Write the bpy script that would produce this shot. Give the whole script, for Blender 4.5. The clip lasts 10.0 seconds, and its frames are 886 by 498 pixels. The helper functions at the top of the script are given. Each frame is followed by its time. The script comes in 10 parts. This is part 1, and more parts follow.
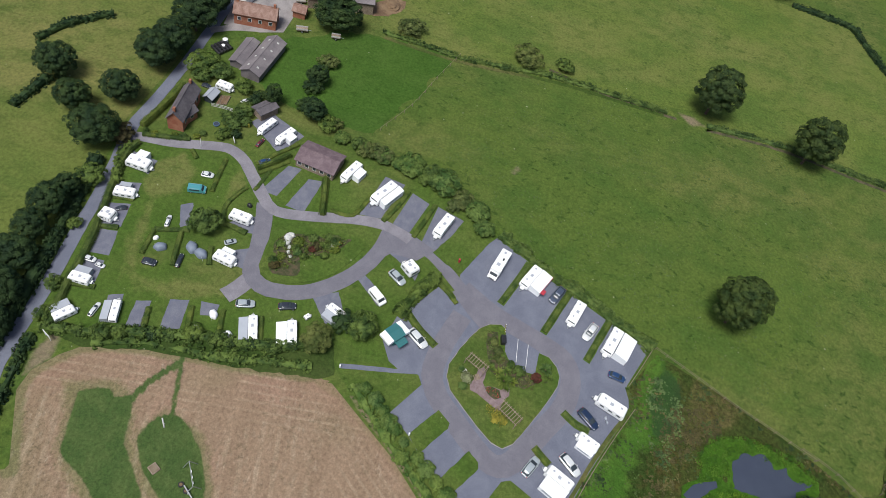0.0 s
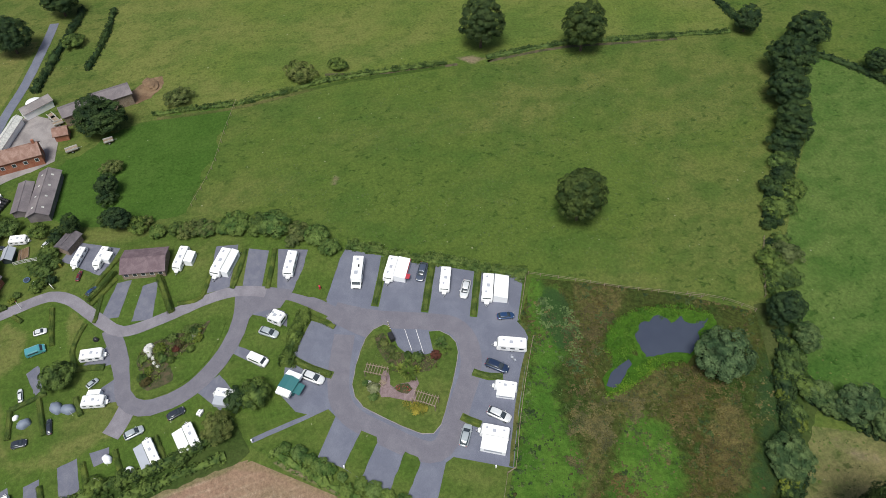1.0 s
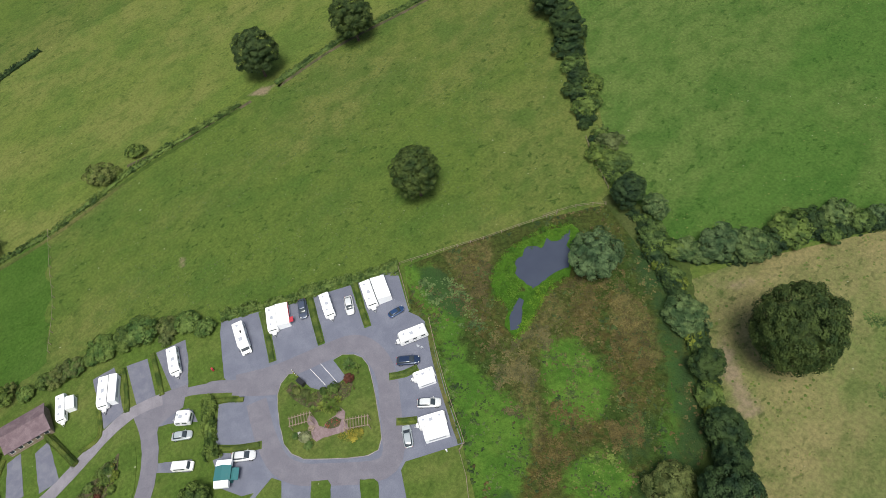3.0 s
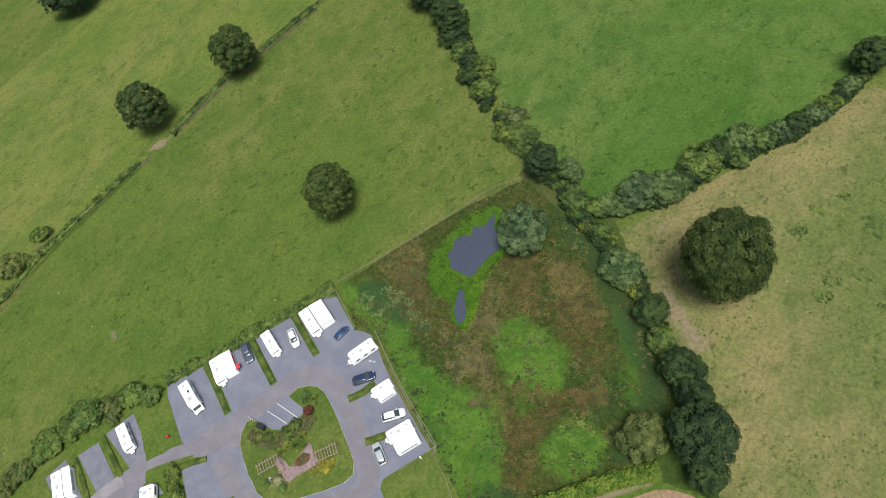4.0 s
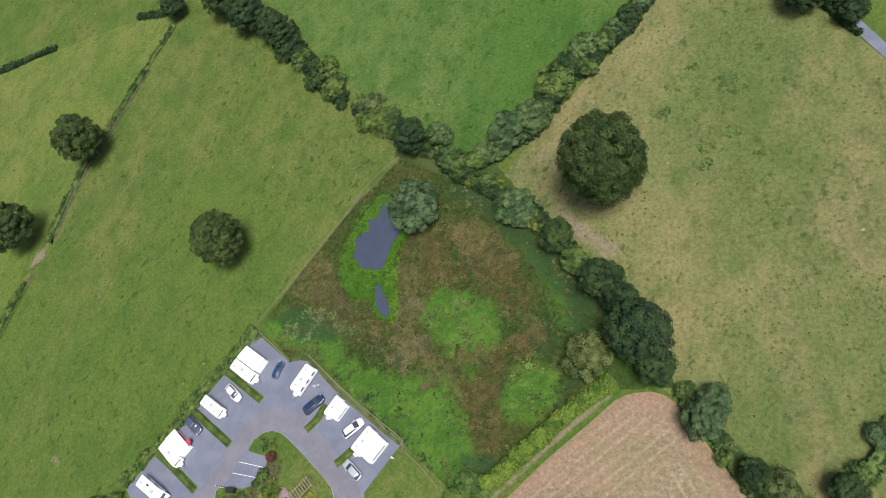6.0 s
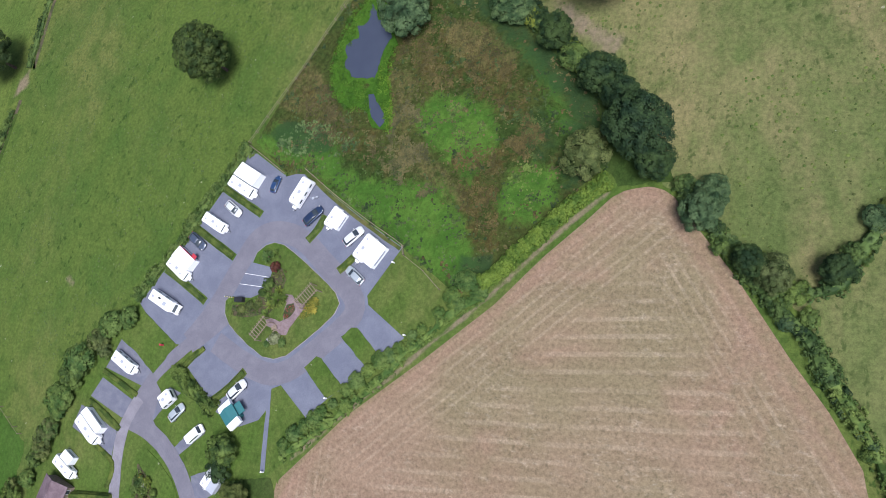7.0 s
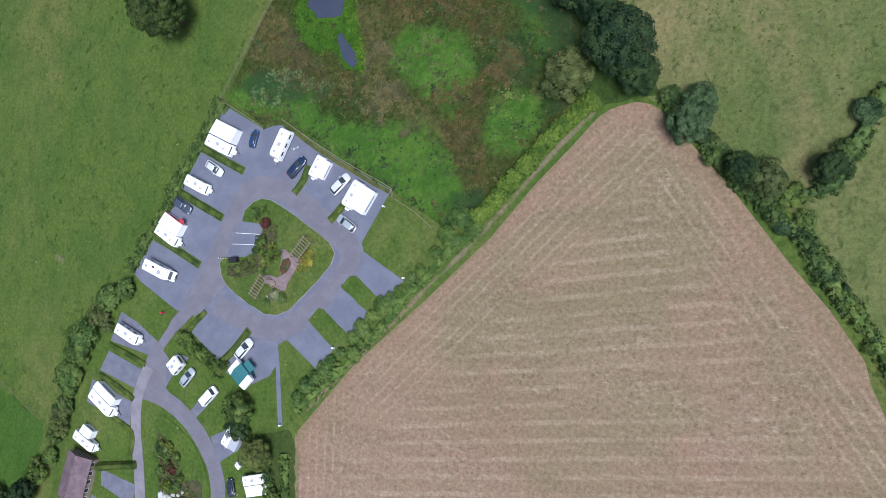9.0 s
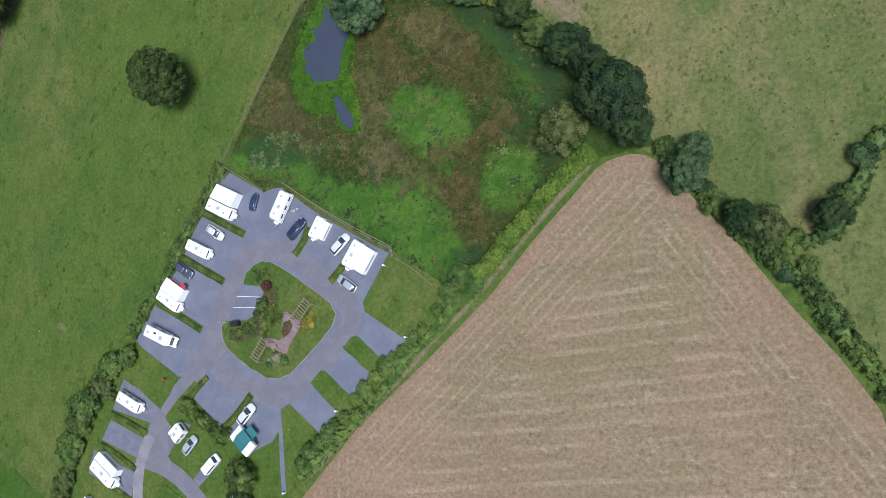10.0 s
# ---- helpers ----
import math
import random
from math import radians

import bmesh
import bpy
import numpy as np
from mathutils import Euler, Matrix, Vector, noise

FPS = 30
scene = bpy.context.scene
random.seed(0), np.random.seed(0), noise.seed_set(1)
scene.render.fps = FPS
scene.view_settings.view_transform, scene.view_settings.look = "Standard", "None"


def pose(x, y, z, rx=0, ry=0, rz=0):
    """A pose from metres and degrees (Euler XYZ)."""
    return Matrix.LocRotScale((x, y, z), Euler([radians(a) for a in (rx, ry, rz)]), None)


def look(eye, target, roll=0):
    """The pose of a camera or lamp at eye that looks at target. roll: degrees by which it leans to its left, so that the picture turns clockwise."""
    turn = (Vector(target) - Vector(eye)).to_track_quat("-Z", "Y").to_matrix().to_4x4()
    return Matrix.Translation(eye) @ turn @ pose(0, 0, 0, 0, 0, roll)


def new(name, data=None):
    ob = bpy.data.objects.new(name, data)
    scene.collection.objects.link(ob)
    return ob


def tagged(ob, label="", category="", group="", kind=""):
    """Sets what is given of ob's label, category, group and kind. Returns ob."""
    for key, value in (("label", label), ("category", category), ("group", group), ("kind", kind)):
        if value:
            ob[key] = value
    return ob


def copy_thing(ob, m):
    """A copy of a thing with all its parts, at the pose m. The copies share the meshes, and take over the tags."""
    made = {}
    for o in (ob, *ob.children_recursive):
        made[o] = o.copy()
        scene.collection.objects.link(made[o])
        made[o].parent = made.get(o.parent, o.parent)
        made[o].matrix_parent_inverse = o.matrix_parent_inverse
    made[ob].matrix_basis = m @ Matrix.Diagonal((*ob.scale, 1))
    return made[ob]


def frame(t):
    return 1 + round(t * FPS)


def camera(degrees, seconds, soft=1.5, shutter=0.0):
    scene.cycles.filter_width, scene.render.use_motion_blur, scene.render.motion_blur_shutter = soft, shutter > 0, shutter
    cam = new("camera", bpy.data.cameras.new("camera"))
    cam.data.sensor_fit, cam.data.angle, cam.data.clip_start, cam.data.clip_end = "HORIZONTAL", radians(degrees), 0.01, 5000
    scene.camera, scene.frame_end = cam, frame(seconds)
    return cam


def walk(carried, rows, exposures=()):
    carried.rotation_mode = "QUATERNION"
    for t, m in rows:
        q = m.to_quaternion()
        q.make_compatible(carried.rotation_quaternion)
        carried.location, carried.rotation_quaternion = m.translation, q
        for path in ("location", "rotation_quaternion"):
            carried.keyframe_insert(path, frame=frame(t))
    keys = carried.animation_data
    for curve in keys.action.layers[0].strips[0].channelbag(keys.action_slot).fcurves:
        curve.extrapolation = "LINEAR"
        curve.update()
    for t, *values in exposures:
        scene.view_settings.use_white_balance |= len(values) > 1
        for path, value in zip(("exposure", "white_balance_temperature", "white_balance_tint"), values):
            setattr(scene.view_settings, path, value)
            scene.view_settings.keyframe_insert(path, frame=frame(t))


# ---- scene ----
cam = camera(65.0, 10.0, soft=0.45)
PATH = [
    (0, 26.19, -59.47, 124.46, 36.72, -11.54, 101.06),
    (0.5, 26.5, -50.96, 127.27, 38.71, -4.95, 86.66),
    (1, 28.08, -46, 126.95, 39.56, 0.15, 74.67),
    (1.5, 27.91, -45.12, 127.13, 39.39, 1.97, 69.74),
    (2, 28.69, -42.68, 127.59, 38.99, 4.2, 64.78),
    (2.5, 30.57, -40.46, 128.95, 38.24, 6.67, 58.39),
    (2.7, 31, -40.38, 128.75, 37.82, 7.76, 54.67),
    (3.8, 33.81, -37.6, 126.86, 35.2, 13.03, 38.08),
    (4, 34.28, -37, 126.06, 34.79, 13.78, 35.85),
    (4.5, 36.94, -34.97, 124.75, 32.93, 16.37, 28.92),
    (5, 39.96, -32.72, 123, 30.6, 18.88, 21.66),
    (5.2, 41.12, -32.29, 122.49, 29.8, 19.63, 19.3),
    (6.3, 42.81, -37.35, 119.54, 27.63, 21.17, 14.54),
    (6.5, 43.45, -38.69, 118.32, 24.06, 21.66, 14.04),
    (7, 43.7, -40.4, 115.87, 14.81, 22.12, 13.34),
    (7.5, 42.5, -39.8, 116.23, 7.52, 21.4, 13.8),
    (8, 42.05, -39.45, 116.31, 7.32, 21.31, 13.52),
    (8.5, 41.92, -38.83, 116.28, 5.79, 21.71, 9.88),
    (9, 42.33, -37.91, 115.56, 5.98, 22.37, 6.39),
    (9.5, 42.84, -37.16, 114.91, 7.31, 22.87, 5.43),
    (10, 43.39, -36.45, 114.28, 9.37, 23.38, 4.44),
]
walk(cam, [(t, pose(x, y, z, rx, ry, rz)) for t, x, y, z, rx, ry, rz in PATH],
     [(0, 0.27, 6200, 7), (1.5, 0.40, 6400, 6), (2.7, 0.50, 6450, 6), (4.5, 0.71, 6600, 6), (5.2, 0.73, 6500, 6), (6.5, 0.71, 6050, 11.5), (7.5, 0.53, 5580, 13), (9, 0.47, 5530, 11.5), (10, 0.44, 5650, 8.5)])

# ---- world and light: a bright overcast day ----
world = bpy.data.worlds.new("overcast_sky")
scene.world = world
world.use_nodes = True
wn, wl = world.node_tree.nodes, world.node_tree.links
sky = wn.new("ShaderNodeTexSky")
sky.sky_type = "NISHITA"
sky.sun_disc = False
sky.sun_elevation, sky.sun_rotation = radians(64), radians(120)
sky.air_density, sky.dust_density, sky.ozone_density = 1.0, 4.0, 1.0
wl.new(sky.outputs[0], wn["Background"].inputs[0])
wn["Background"].inputs[1].default_value = 0.075
sun = new("sun", bpy.data.lights.new("sun", "SUN"))
sun.data.energy, sun.data.angle, sun.data.color = 3.0, radians(22), (1.0, 0.96, 0.90)
sun.matrix_world = look((0, 0, 0), (-0.38, 0.22, -0.90))

# ---- materials ----


def nodes_of(name):
    m = bpy.data.materials.new(name)
    m.use_nodes = True
    nt = m.node_tree
    return m, nt.nodes, nt.links, nt.nodes["Principled BSDF"]


def noise_node(nd, lk, scale, detail=3.0, rough=0.55, coord=None, dist=0.0):
    n = nd.new("ShaderNodeTexNoise")
    n.inputs["Scale"].default_value = scale
    n.inputs["Detail"].default_value = detail
    n.inputs["Roughness"].default_value = rough
    n.inputs["Distortion"].default_value = dist
    if coord:
        lk.new(coord, n.inputs["Vector"])
    return n.outputs["Fac"]


def ramp_node(nd, lk, fac, lo, hi):
    r = nd.new("ShaderNodeMapRange")
    r.inputs["From Min"].default_value, r.inputs["From Max"].default_value = lo, hi
    r.interpolation_type = "SMOOTHSTEP"
    lk.new(fac, r.inputs["Value"])
    return r.outputs["Result"]


def mix_node(nd, lk, fac, a, b, blend="MIX"):
    m = nd.new("ShaderNodeMix")
    m.data_type, m.blend_type = "RGBA", blend
    for sock, v in ((m.inputs["Factor"], fac), (m.inputs["A"], a), (m.inputs["B"], b)):
        if isinstance(v, bpy.types.NodeSocket):
            lk.new(v, sock)
        elif isinstance(v, (int, float)):
            sock.default_value = v
        else:
            sock.default_value = (*v, 1)
    return m.outputs["Result"]


def times_node(nd, lk, a, k):
    m = nd.new("ShaderNodeMath")
    m.operation = "MULTIPLY"
    lk.new(a, m.inputs[0])
    if isinstance(k, bpy.types.NodeSocket):
        lk.new(k, m.inputs[1])
    else:
        m.inputs[1].default_value = k
    return m.outputs[0]


def bump_node(nd, lk, h, p, strength, dist):
    b = nd.new("ShaderNodeBump")
    b.inputs["Strength"].default_value, b.inputs["Distance"].default_value = strength, dist
    lk.new(h, b.inputs["Height"])
    lk.new(b.outputs[0], p.inputs["Normal"])


def coords(nd, lk, turn=0.0, stretch=(1, 1, 1)):
    g = nd.new("ShaderNodeNewGeometry")
    mp = nd.new("ShaderNodeMapping")
    mp.inputs["Rotation"].default_value = (0, 0, radians(turn))
    mp.inputs["Scale"].default_value = stretch
    lk.new(g.outputs["Position"], mp.inputs["Vector"])
    return mp.outputs[0]


def zone_node(nd, lk, ragged, lo=0.25, hi=0.75, amp=0.9):
    """What grows where: the sheet's own cover map, its edges broken up by the sward."""
    a = nd.new("ShaderNodeAttribute")
    a.attribute_name = "zone"
    sep = nd.new("ShaderNodeSeparateColor")
    lk.new(a.outputs["Color"], sep.inputs[0])
    out = []
    for k, ch in enumerate((sep.outputs[0], sep.outputs[1], sep.outputs[2], a.outputs["Alpha"])):
        m = nd.new("ShaderNodeMath")
        m.operation = "MULTIPLY_ADD"
        lk.new(ragged, m.inputs[0])
        m.inputs[1].default_value = amp
        n = nd.new("ShaderNodeMath")
        n.operation = "ADD"
        lk.new(ch, n.inputs[0])
        n.inputs[1].default_value = -0.5 * amp
        lk.new(n.outputs[0], m.inputs[2])
        lim = nd.new("ShaderNodeMath")
        lim.operation = "MULTIPLY"
        lk.new(ramp_node(nd, lk, m.outputs[0], lo, hi), lim.inputs[0])
        lk.new(ramp_node(nd, lk, ch, 0.0, 0.25), lim.inputs[1])
        out.append(lim.outputs[0])
    return out


def grass_mat(name, base, dry, lush, tuft=0.5, dryness=0.5, turn=20.0):
    """Pasture: wide drifts of dry and lush sward, soft ragged patches, and short dark tufts in drifts of their own."""
    m, nd, lk, p = nodes_of(name)
    co = coords(nd, lk)
    st = coords(nd, lk, turn, (1.0, 0.66, 1.0))
    rag = noise_node(nd, lk, 0.21, 6, 0.75, st, 0.4)
    parched, rank, bare, _ = zone_node(nd, lk, rag, 0.2, 0.9, 1.9)
    big = ramp_node(nd, lk, noise_node(nd, lk, 0.020, 5, 0.62, st, 0.8), 0.40, 0.62)
    mid = ramp_node(nd, lk, noise_node(nd, lk, 0.075, 6, 0.70, st, 0.3), 0.42, 0.66)
    patch = ramp_node(nd, lk, noise_node(nd, lk, 0.26, 4, 0.65, st), 0.44, 0.68)
    fine = noise_node(nd, lk, 1.3, 4, 0.65, co)
    herd = ramp_node(nd, lk, noise_node(nd, lk, 0.045, 4, 0.6, co), 0.34, 0.58)
    spots = ramp_node(nd, lk, noise_node(nd, lk, 0.62, 3, 0.6, st, 0.4), 0.56, 0.68)
    tuss = ramp_node(nd, lk, noise_node(nd, lk, 0.95, 3, 0.6, coords(nd, lk, turn + 50, (1.0, 0.7, 1.0))), 0.50, 0.72)
    deep = tuple(v * 0.60 for v in lush)
    c = mix_node(nd, lk, times_node(nd, lk, big, dryness), base, dry)
    c = mix_node(nd, lk, times_node(nd, lk, mid, 0.60), c, lush)
    c = mix_node(nd, lk, times_node(nd, lk, patch, 0.58), c, tuple(0.5 * (u + v) * 0.82 for u, v in zip(lush, base)))
    c = mix_node(nd, lk, times_node(nd, lk, parched, 0.6), c, tuple(v * 1.12 for v in dry))
    c = mix_node(nd, lk, times_node(nd, lk, rank, 0.35), c, tuple(v * 1.05 for v in lush))
    c = mix_node(nd, lk, times_node(nd, lk, times_node(nd, lk, tuss, herd), 0.35 * tuft + 0.10), c, deep)
    c = mix_node(nd, lk, times_node(nd, lk, times_node(nd, lk, spots, herd), tuft), c, deep)
    c = mix_node(nd, lk, times_node(nd, lk, times_node(nd, lk, tuss, rank), 0.5), c, deep)
    c = mix_node(nd, lk, times_node(nd, lk, bare, 0.85), c, (0.19, 0.148, 0.105))
    c = mix_node(nd, lk, 0.85, c, mix_node(nd, lk, ramp_node(nd, lk, fine, 0.28, 0.72), (0.76, 0.77, 0.76), (1.23, 1.22, 1.19)), "MULTIPLY")
    blade = noise_node(nd, lk, 4.5, 3, 0.6, co)
    c = mix_node(nd, lk, 0.6, c, mix_node(nd, lk, ramp_node(nd, lk, blade, 0.32, 0.68), (0.84, 0.84, 0.84), (1.16, 1.16, 1.14)), "MULTIPLY")
    pale = ramp_node(nd, lk, noise_node(nd, lk, 0.9, 1, 0.4, co), 0.785, 0.81)
    c = mix_node(nd, lk, times_node(nd, lk, pale, 0.36), c, (0.40, 0.40, 0.30))
    lk.new(c, p.inputs["Base Color"])
    p.inputs["Roughness"].default_value = 0.95
    p.inputs["Specular IOR Level"].default_value = 0.1
    bump_node(nd, lk, fine, p, 0.45, 0.2)
    return m


def stubble_mat(name):
    """Cut hay stubble: fine swath lines that follow the headlands, bleached streaks and greener drifts."""
    m, nd, lk, p = nodes_of(name)
    co = coords(nd, lk)
    pos = nd.new("ShaderNodeNewGeometry").outputs["Position"]

    def swath(turn, scale):
        w = nd.new("ShaderNodeTexWave")
        w.wave_type, w.bands_direction = "BANDS", "Y"
        w.inputs["Scale"].default_value = scale
        w.inputs["Distortion"].default_value = 0.9
        w.inputs["Detail"].default_value = 3
        w.inputs["Detail Scale"].default_value = 0.4
        lk.new(coords(nd, lk, turn), w.inputs["Vector"])
        s1 = noise_node(nd, lk, 0.75, 5, 0.72, coords(nd, lk, turn, (0.09, 1.0, 1.0)))
        return mix_node(nd, lk, 0.42, ramp_node(nd, lk, w.outputs["Fac"], 0.58, 0.98), s1)

    def near(x, y, nx, ny, wide):
        d = nd.new("ShaderNodeVectorMath")
        d.operation = "DOT_PRODUCT"
        sub = nd.new("ShaderNodeVectorMath")
        sub.operation = "SUBTRACT"
        lk.new(pos, sub.inputs[0])
        sub.inputs[1].default_value = (x, y, 0)
        lk.new(sub.outputs[0], d.inputs[0])
        d.inputs[1].default_value = (nx, ny, 0)
        return ramp_node(nd, lk, d.outputs["Value"], wide * 1.2 + 2.0, wide * 0.75 - 2.0)
    lines = swath(-10.8, 0.108)
    for x, y, nx, ny, wide, turn in [(30.6, -5.9, -0.785, -0.619, 10, 51.7), (-31.0, -66.1, 0.748, -0.664, 11, -48.4), (-31.4, -83.4, 0.995, 0.10, 11, -96.0)]:
        lines = mix_node(nd, lk, near(x, y, nx, ny, wide), lines, swath(turn, 0.175))
    drift = ramp_node(nd, lk, noise_node(nd, lk, 0.018, 3, 0.6, co), 0.38, 0.58)
    red = ramp_node(nd, lk, noise_node(nd, lk, 0.035, 4, 0.6, co, 0.4), 0.45, 0.68)
    fine = noise_node(nd, lk, 1.6, 5, 0.8, co)
    c = mix_node(nd, lk, times_node(nd, lk, drift, 0.7), (0.232, 0.163, 0.112), (0.168, 0.147, 0.080))
    c = mix_node(nd, lk, times_node(nd, lk, red, 0.6), c, (0.258, 0.156, 0.119))
    c = mix_node(nd, lk, times_node(nd, lk, times_node(nd, lk, ramp_node(nd, lk, lines, 0.36, 0.80), ramp_node(nd, lk, noise_node(nd, lk, 0.09, 5, 0.7, co), 0.34, 0.60)), 0.30), c, (0.37, 0.300, 0.215))
    broad = noise_node(nd, lk, 0.33, 3, 0.6, coords(nd, lk, -10.8, (0.06, 1.0, 1.0)))
    c = mix_node(nd, lk, 0.35, c, mix_node(nd, lk, ramp_node(nd, lk, broad, 0.35, 0.65), (0.86, 0.84, 0.82), (1.12, 1.13, 1.13)), "MULTIPLY")
    clod = ramp_node(nd, lk, noise_node(nd, lk, 1.0, 5, 0.75, co), 0.48, 0.68)
    worn = ramp_node(nd, lk, noise_node(nd, lk, 0.05, 5, 0.65, co, 0.5), 0.38, 0.62)
    c = mix_node(nd, lk, times_node(nd, lk, times_node(nd, lk, clod, worn), 0.6), c, (0.095, 0.082, 0.047))
    straw = ramp_node(nd, lk, noise_node(nd, lk, 0.9, 6, 0.8, coords(nd, lk, -10.8, (0.45, 1.0, 1.0))), 0.50, 0.74)
    c = mix_node(nd, lk, times_node(nd, lk, times_node(nd, lk, straw, worn), 0.6), c, (0.40, 0.34, 0.26))
    green, faint, bare, _ = zone_node(nd, lk, noise_node(nd, lk, 0.5, 6, 0.75, co), 0.22, 0.70)
    turf = mix_node(nd, lk, ramp_node(nd, lk, noise_node(nd, lk, 0.3, 5, 0.7, co), 0.38, 0.64), (0.040, 0.078, 0.020), (0.062, 0.098, 0.028))
    c = mix_node(nd, lk, times_node(nd, lk, faint, 0.55), c, (0.105, 0.122, 0.045))
    c = mix_node(nd, lk, times_node(nd, lk, green, 0.94), c, turf)
    c = mix_node(nd, lk, times_node(nd, lk, bare, 0.7), c, (0.240, 0.156, 0.110))
    c = mix_node(nd, lk, 0.9, c, mix_node(nd, lk, ramp_node(nd, lk, fine, 0.27, 0.73), (0.66, 0.66, 0.66), (1.34, 1.33, 1.31)), "MULTIPLY")
    chaff = noise_node(nd, lk, 5.0, 4, 0.7, co)
    c = mix_node(nd, lk, 0.8, c, mix_node(nd, lk, ramp_node(nd, lk, chaff, 0.32, 0.68), (0.88, 0.88, 0.88), (1.13, 1.12, 1.11)), "MULTIPLY")
    lk.new(c, p.inputs["Base Color"])
    p.inputs["Roughness"].default_value = 0.95
    p.inputs["Specular IOR Level"].default_value = 0.1
    bump_node(nd, lk, fine, p, 0.4, 0.15)
    return m


def meadow_mat(name):
    """Rank wet meadow: olive grass with drifts of bright wet grass, rust dock, straw and dark nettles, whose colour
    also paints the hedge's shade.
    """
    m, nd, lk, p = nodes_of(name)
    co = coords(nd, lk)
    big = noise_node(nd, lk, 0.05, 6, 0.7, co, 0.8)
    mid = noise_node(nd, lk, 0.2, 6, 0.75, co, 0.6)
    straw = noise_node(nd, lk, 0.62, 6, 0.75, coords(nd, lk, 40.0, (1, 0.8, 1)), 0.5)
    fine = noise_node(nd, lk, 1.1, 5, 0.8, co)
    wet, rust, pale, nettle = zone_node(nd, lk, noise_node(nd, lk, 0.34, 8, 0.75, co, 0.9), 0.18, 0.80, 2.3)
    c = mix_node(nd, lk, ramp_node(nd, lk, big, 0.40, 0.58), (0.032, 0.056, 0.012), (0.051, 0.065, 0.016))
    c = mix_node(nd, lk, times_node(nd, lk, ramp_node(nd, lk, mid, 0.53, 0.64), 0.5), c, (0.074, 0.064, 0.022))
    c = mix_node(nd, lk, times_node(nd, lk, pale, ramp_node(nd, lk, straw, 0.34, 0.58)), c, (0.100, 0.090, 0.034))
    c = mix_node(nd, lk, times_node(nd, lk, rust, times_node(nd, lk, ramp_node(nd, lk, straw, 0.56, 0.40), 0.8)), c, (0.080, 0.060, 0.021))
    c = mix_node(nd, lk, times_node(nd, lk, ramp_node(nd, lk, mid, 0.46, 0.34), 0.6), c, (0.034, 0.062, 0.014))
    green = mix_node(nd, lk, ramp_node(nd, lk, mid, 0.40, 0.62), (0.047, 0.112, 0.015), (0.076, 0.150, 0.022))
    c = mix_node(nd, lk, 0.9, c, mix_node(nd, lk, ramp_node(nd, lk, fine, 0.25, 0.75), (0.36, 0.36, 0.36), (1.44, 1.42, 1.36)), "MULTIPLY")
    green = mix_node(nd, lk, 0.8, green, mix_node(nd, lk, ramp_node(nd, lk, fine, 0.25, 0.75), (0.72, 0.73, 0.72), (1.26, 1.25, 1.20)), "MULTIPLY")
    c = mix_node(nd, lk, times_node(nd, lk, wet, 0.92), c, green)
    # dark green of the nettle beds, and of the shade painted beside the hedge
    c = mix_node(nd, lk, times_node(nd, lk, nettle, 0.8), c, (0.026, 0.055, 0.019))
    lk.new(c, p.inputs["Base Color"])
    p.inputs["Roughness"].default_value = 0.95
    p.inputs["Specular IOR Level"].default_value = 0.1
    bump_node(nd, lk, fine, p, 0.8, 0.5)
    return m


def rough_mat(name, col, col2, scale=0.4, rough=0.9, fine_scale=6.0, bump=0.3, spec=0.3):
    """Mineral or painted surface with stains and grain."""
    m, nd, lk, p = nodes_of(name)
    co = coords(nd, lk)
    big = ramp_node(nd, lk, noise_node(nd, lk, scale, 5, 0.65, co, 0.4), 0.35, 0.68)
    fine = noise_node(nd, lk, fine_scale, 4, 0.7, co)
    c = mix_node(nd, lk, big, col, col2)
    c = mix_node(nd, lk, 0.5, c, mix_node(nd, lk, ramp_node(nd, lk, fine, 0.3, 0.7), (0.75, 0.75, 0.75), (1.25, 1.25, 1.25)), "MULTIPLY")
    lk.new(c, p.inputs["Base Color"])
    p.inputs["Roughness"].default_value = rough
    p.inputs["Specular IOR Level"].default_value = spec
    bump_node(nd, lk, fine, p, bump, 0.02)
    return m


def paint_mat(name, col, rough=0.35, metal=0.0, coat=0.0, dirt=0.12):
    """Painted shell with a little road dirt."""
    m, nd, lk, p = nodes_of(name)
    t = nd.new("ShaderNodeTexCoord")
    n = ramp_node(nd, lk, noise_node(nd, lk, 1.7, 5, 0.7, t.outputs["Object"]), 0.45, 0.8)
    lk.new(mix_node(nd, lk, times_node(nd, lk, n, dirt), col, (0.16, 0.15, 0.12)), p.inputs["Base Color"])
    p.inputs["Roughness"].default_value = rough
    p.inputs["Metallic"].default_value = metal
    p.inputs["Coat Weight"].default_value = coat
    return m


def leaf_mat(name, dark, light, autumn=None):
    """Foliage: each leaf cluster, each bough and each plant has a tint of its own."""
    m, nd, lk, p = nodes_of(name)
    g = nd.new("ShaderNodeNewGeometry")
    oi = nd.new("ShaderNodeObjectInfo")
    n = noise_node(nd, lk, 0.45, 3, 0.6, g.outputs["Position"])
    c = mix_node(nd, lk, ramp_node(nd, lk, n, 0.34, 0.64), dark, light)
    c = mix_node(nd, lk, 0.8, c, mix_node(nd, lk, g.outputs["Random Per Island"], (0.78, 0.78, 0.80), (1.24, 1.24, 1.16)), "MULTIPLY")
    c = mix_node(nd, lk, 0.8, c, mix_node(nd, lk, oi.outputs["Random"], (0.82, 0.87, 0.98), (1.20, 1.13, 0.88)), "MULTIPLY")
    lk.new(c, p.inputs["Base Color"])
    p.inputs["Roughness"].default_value = 0.7
    p.inputs["Specular IOR Level"].default_value = 0.2
    return m


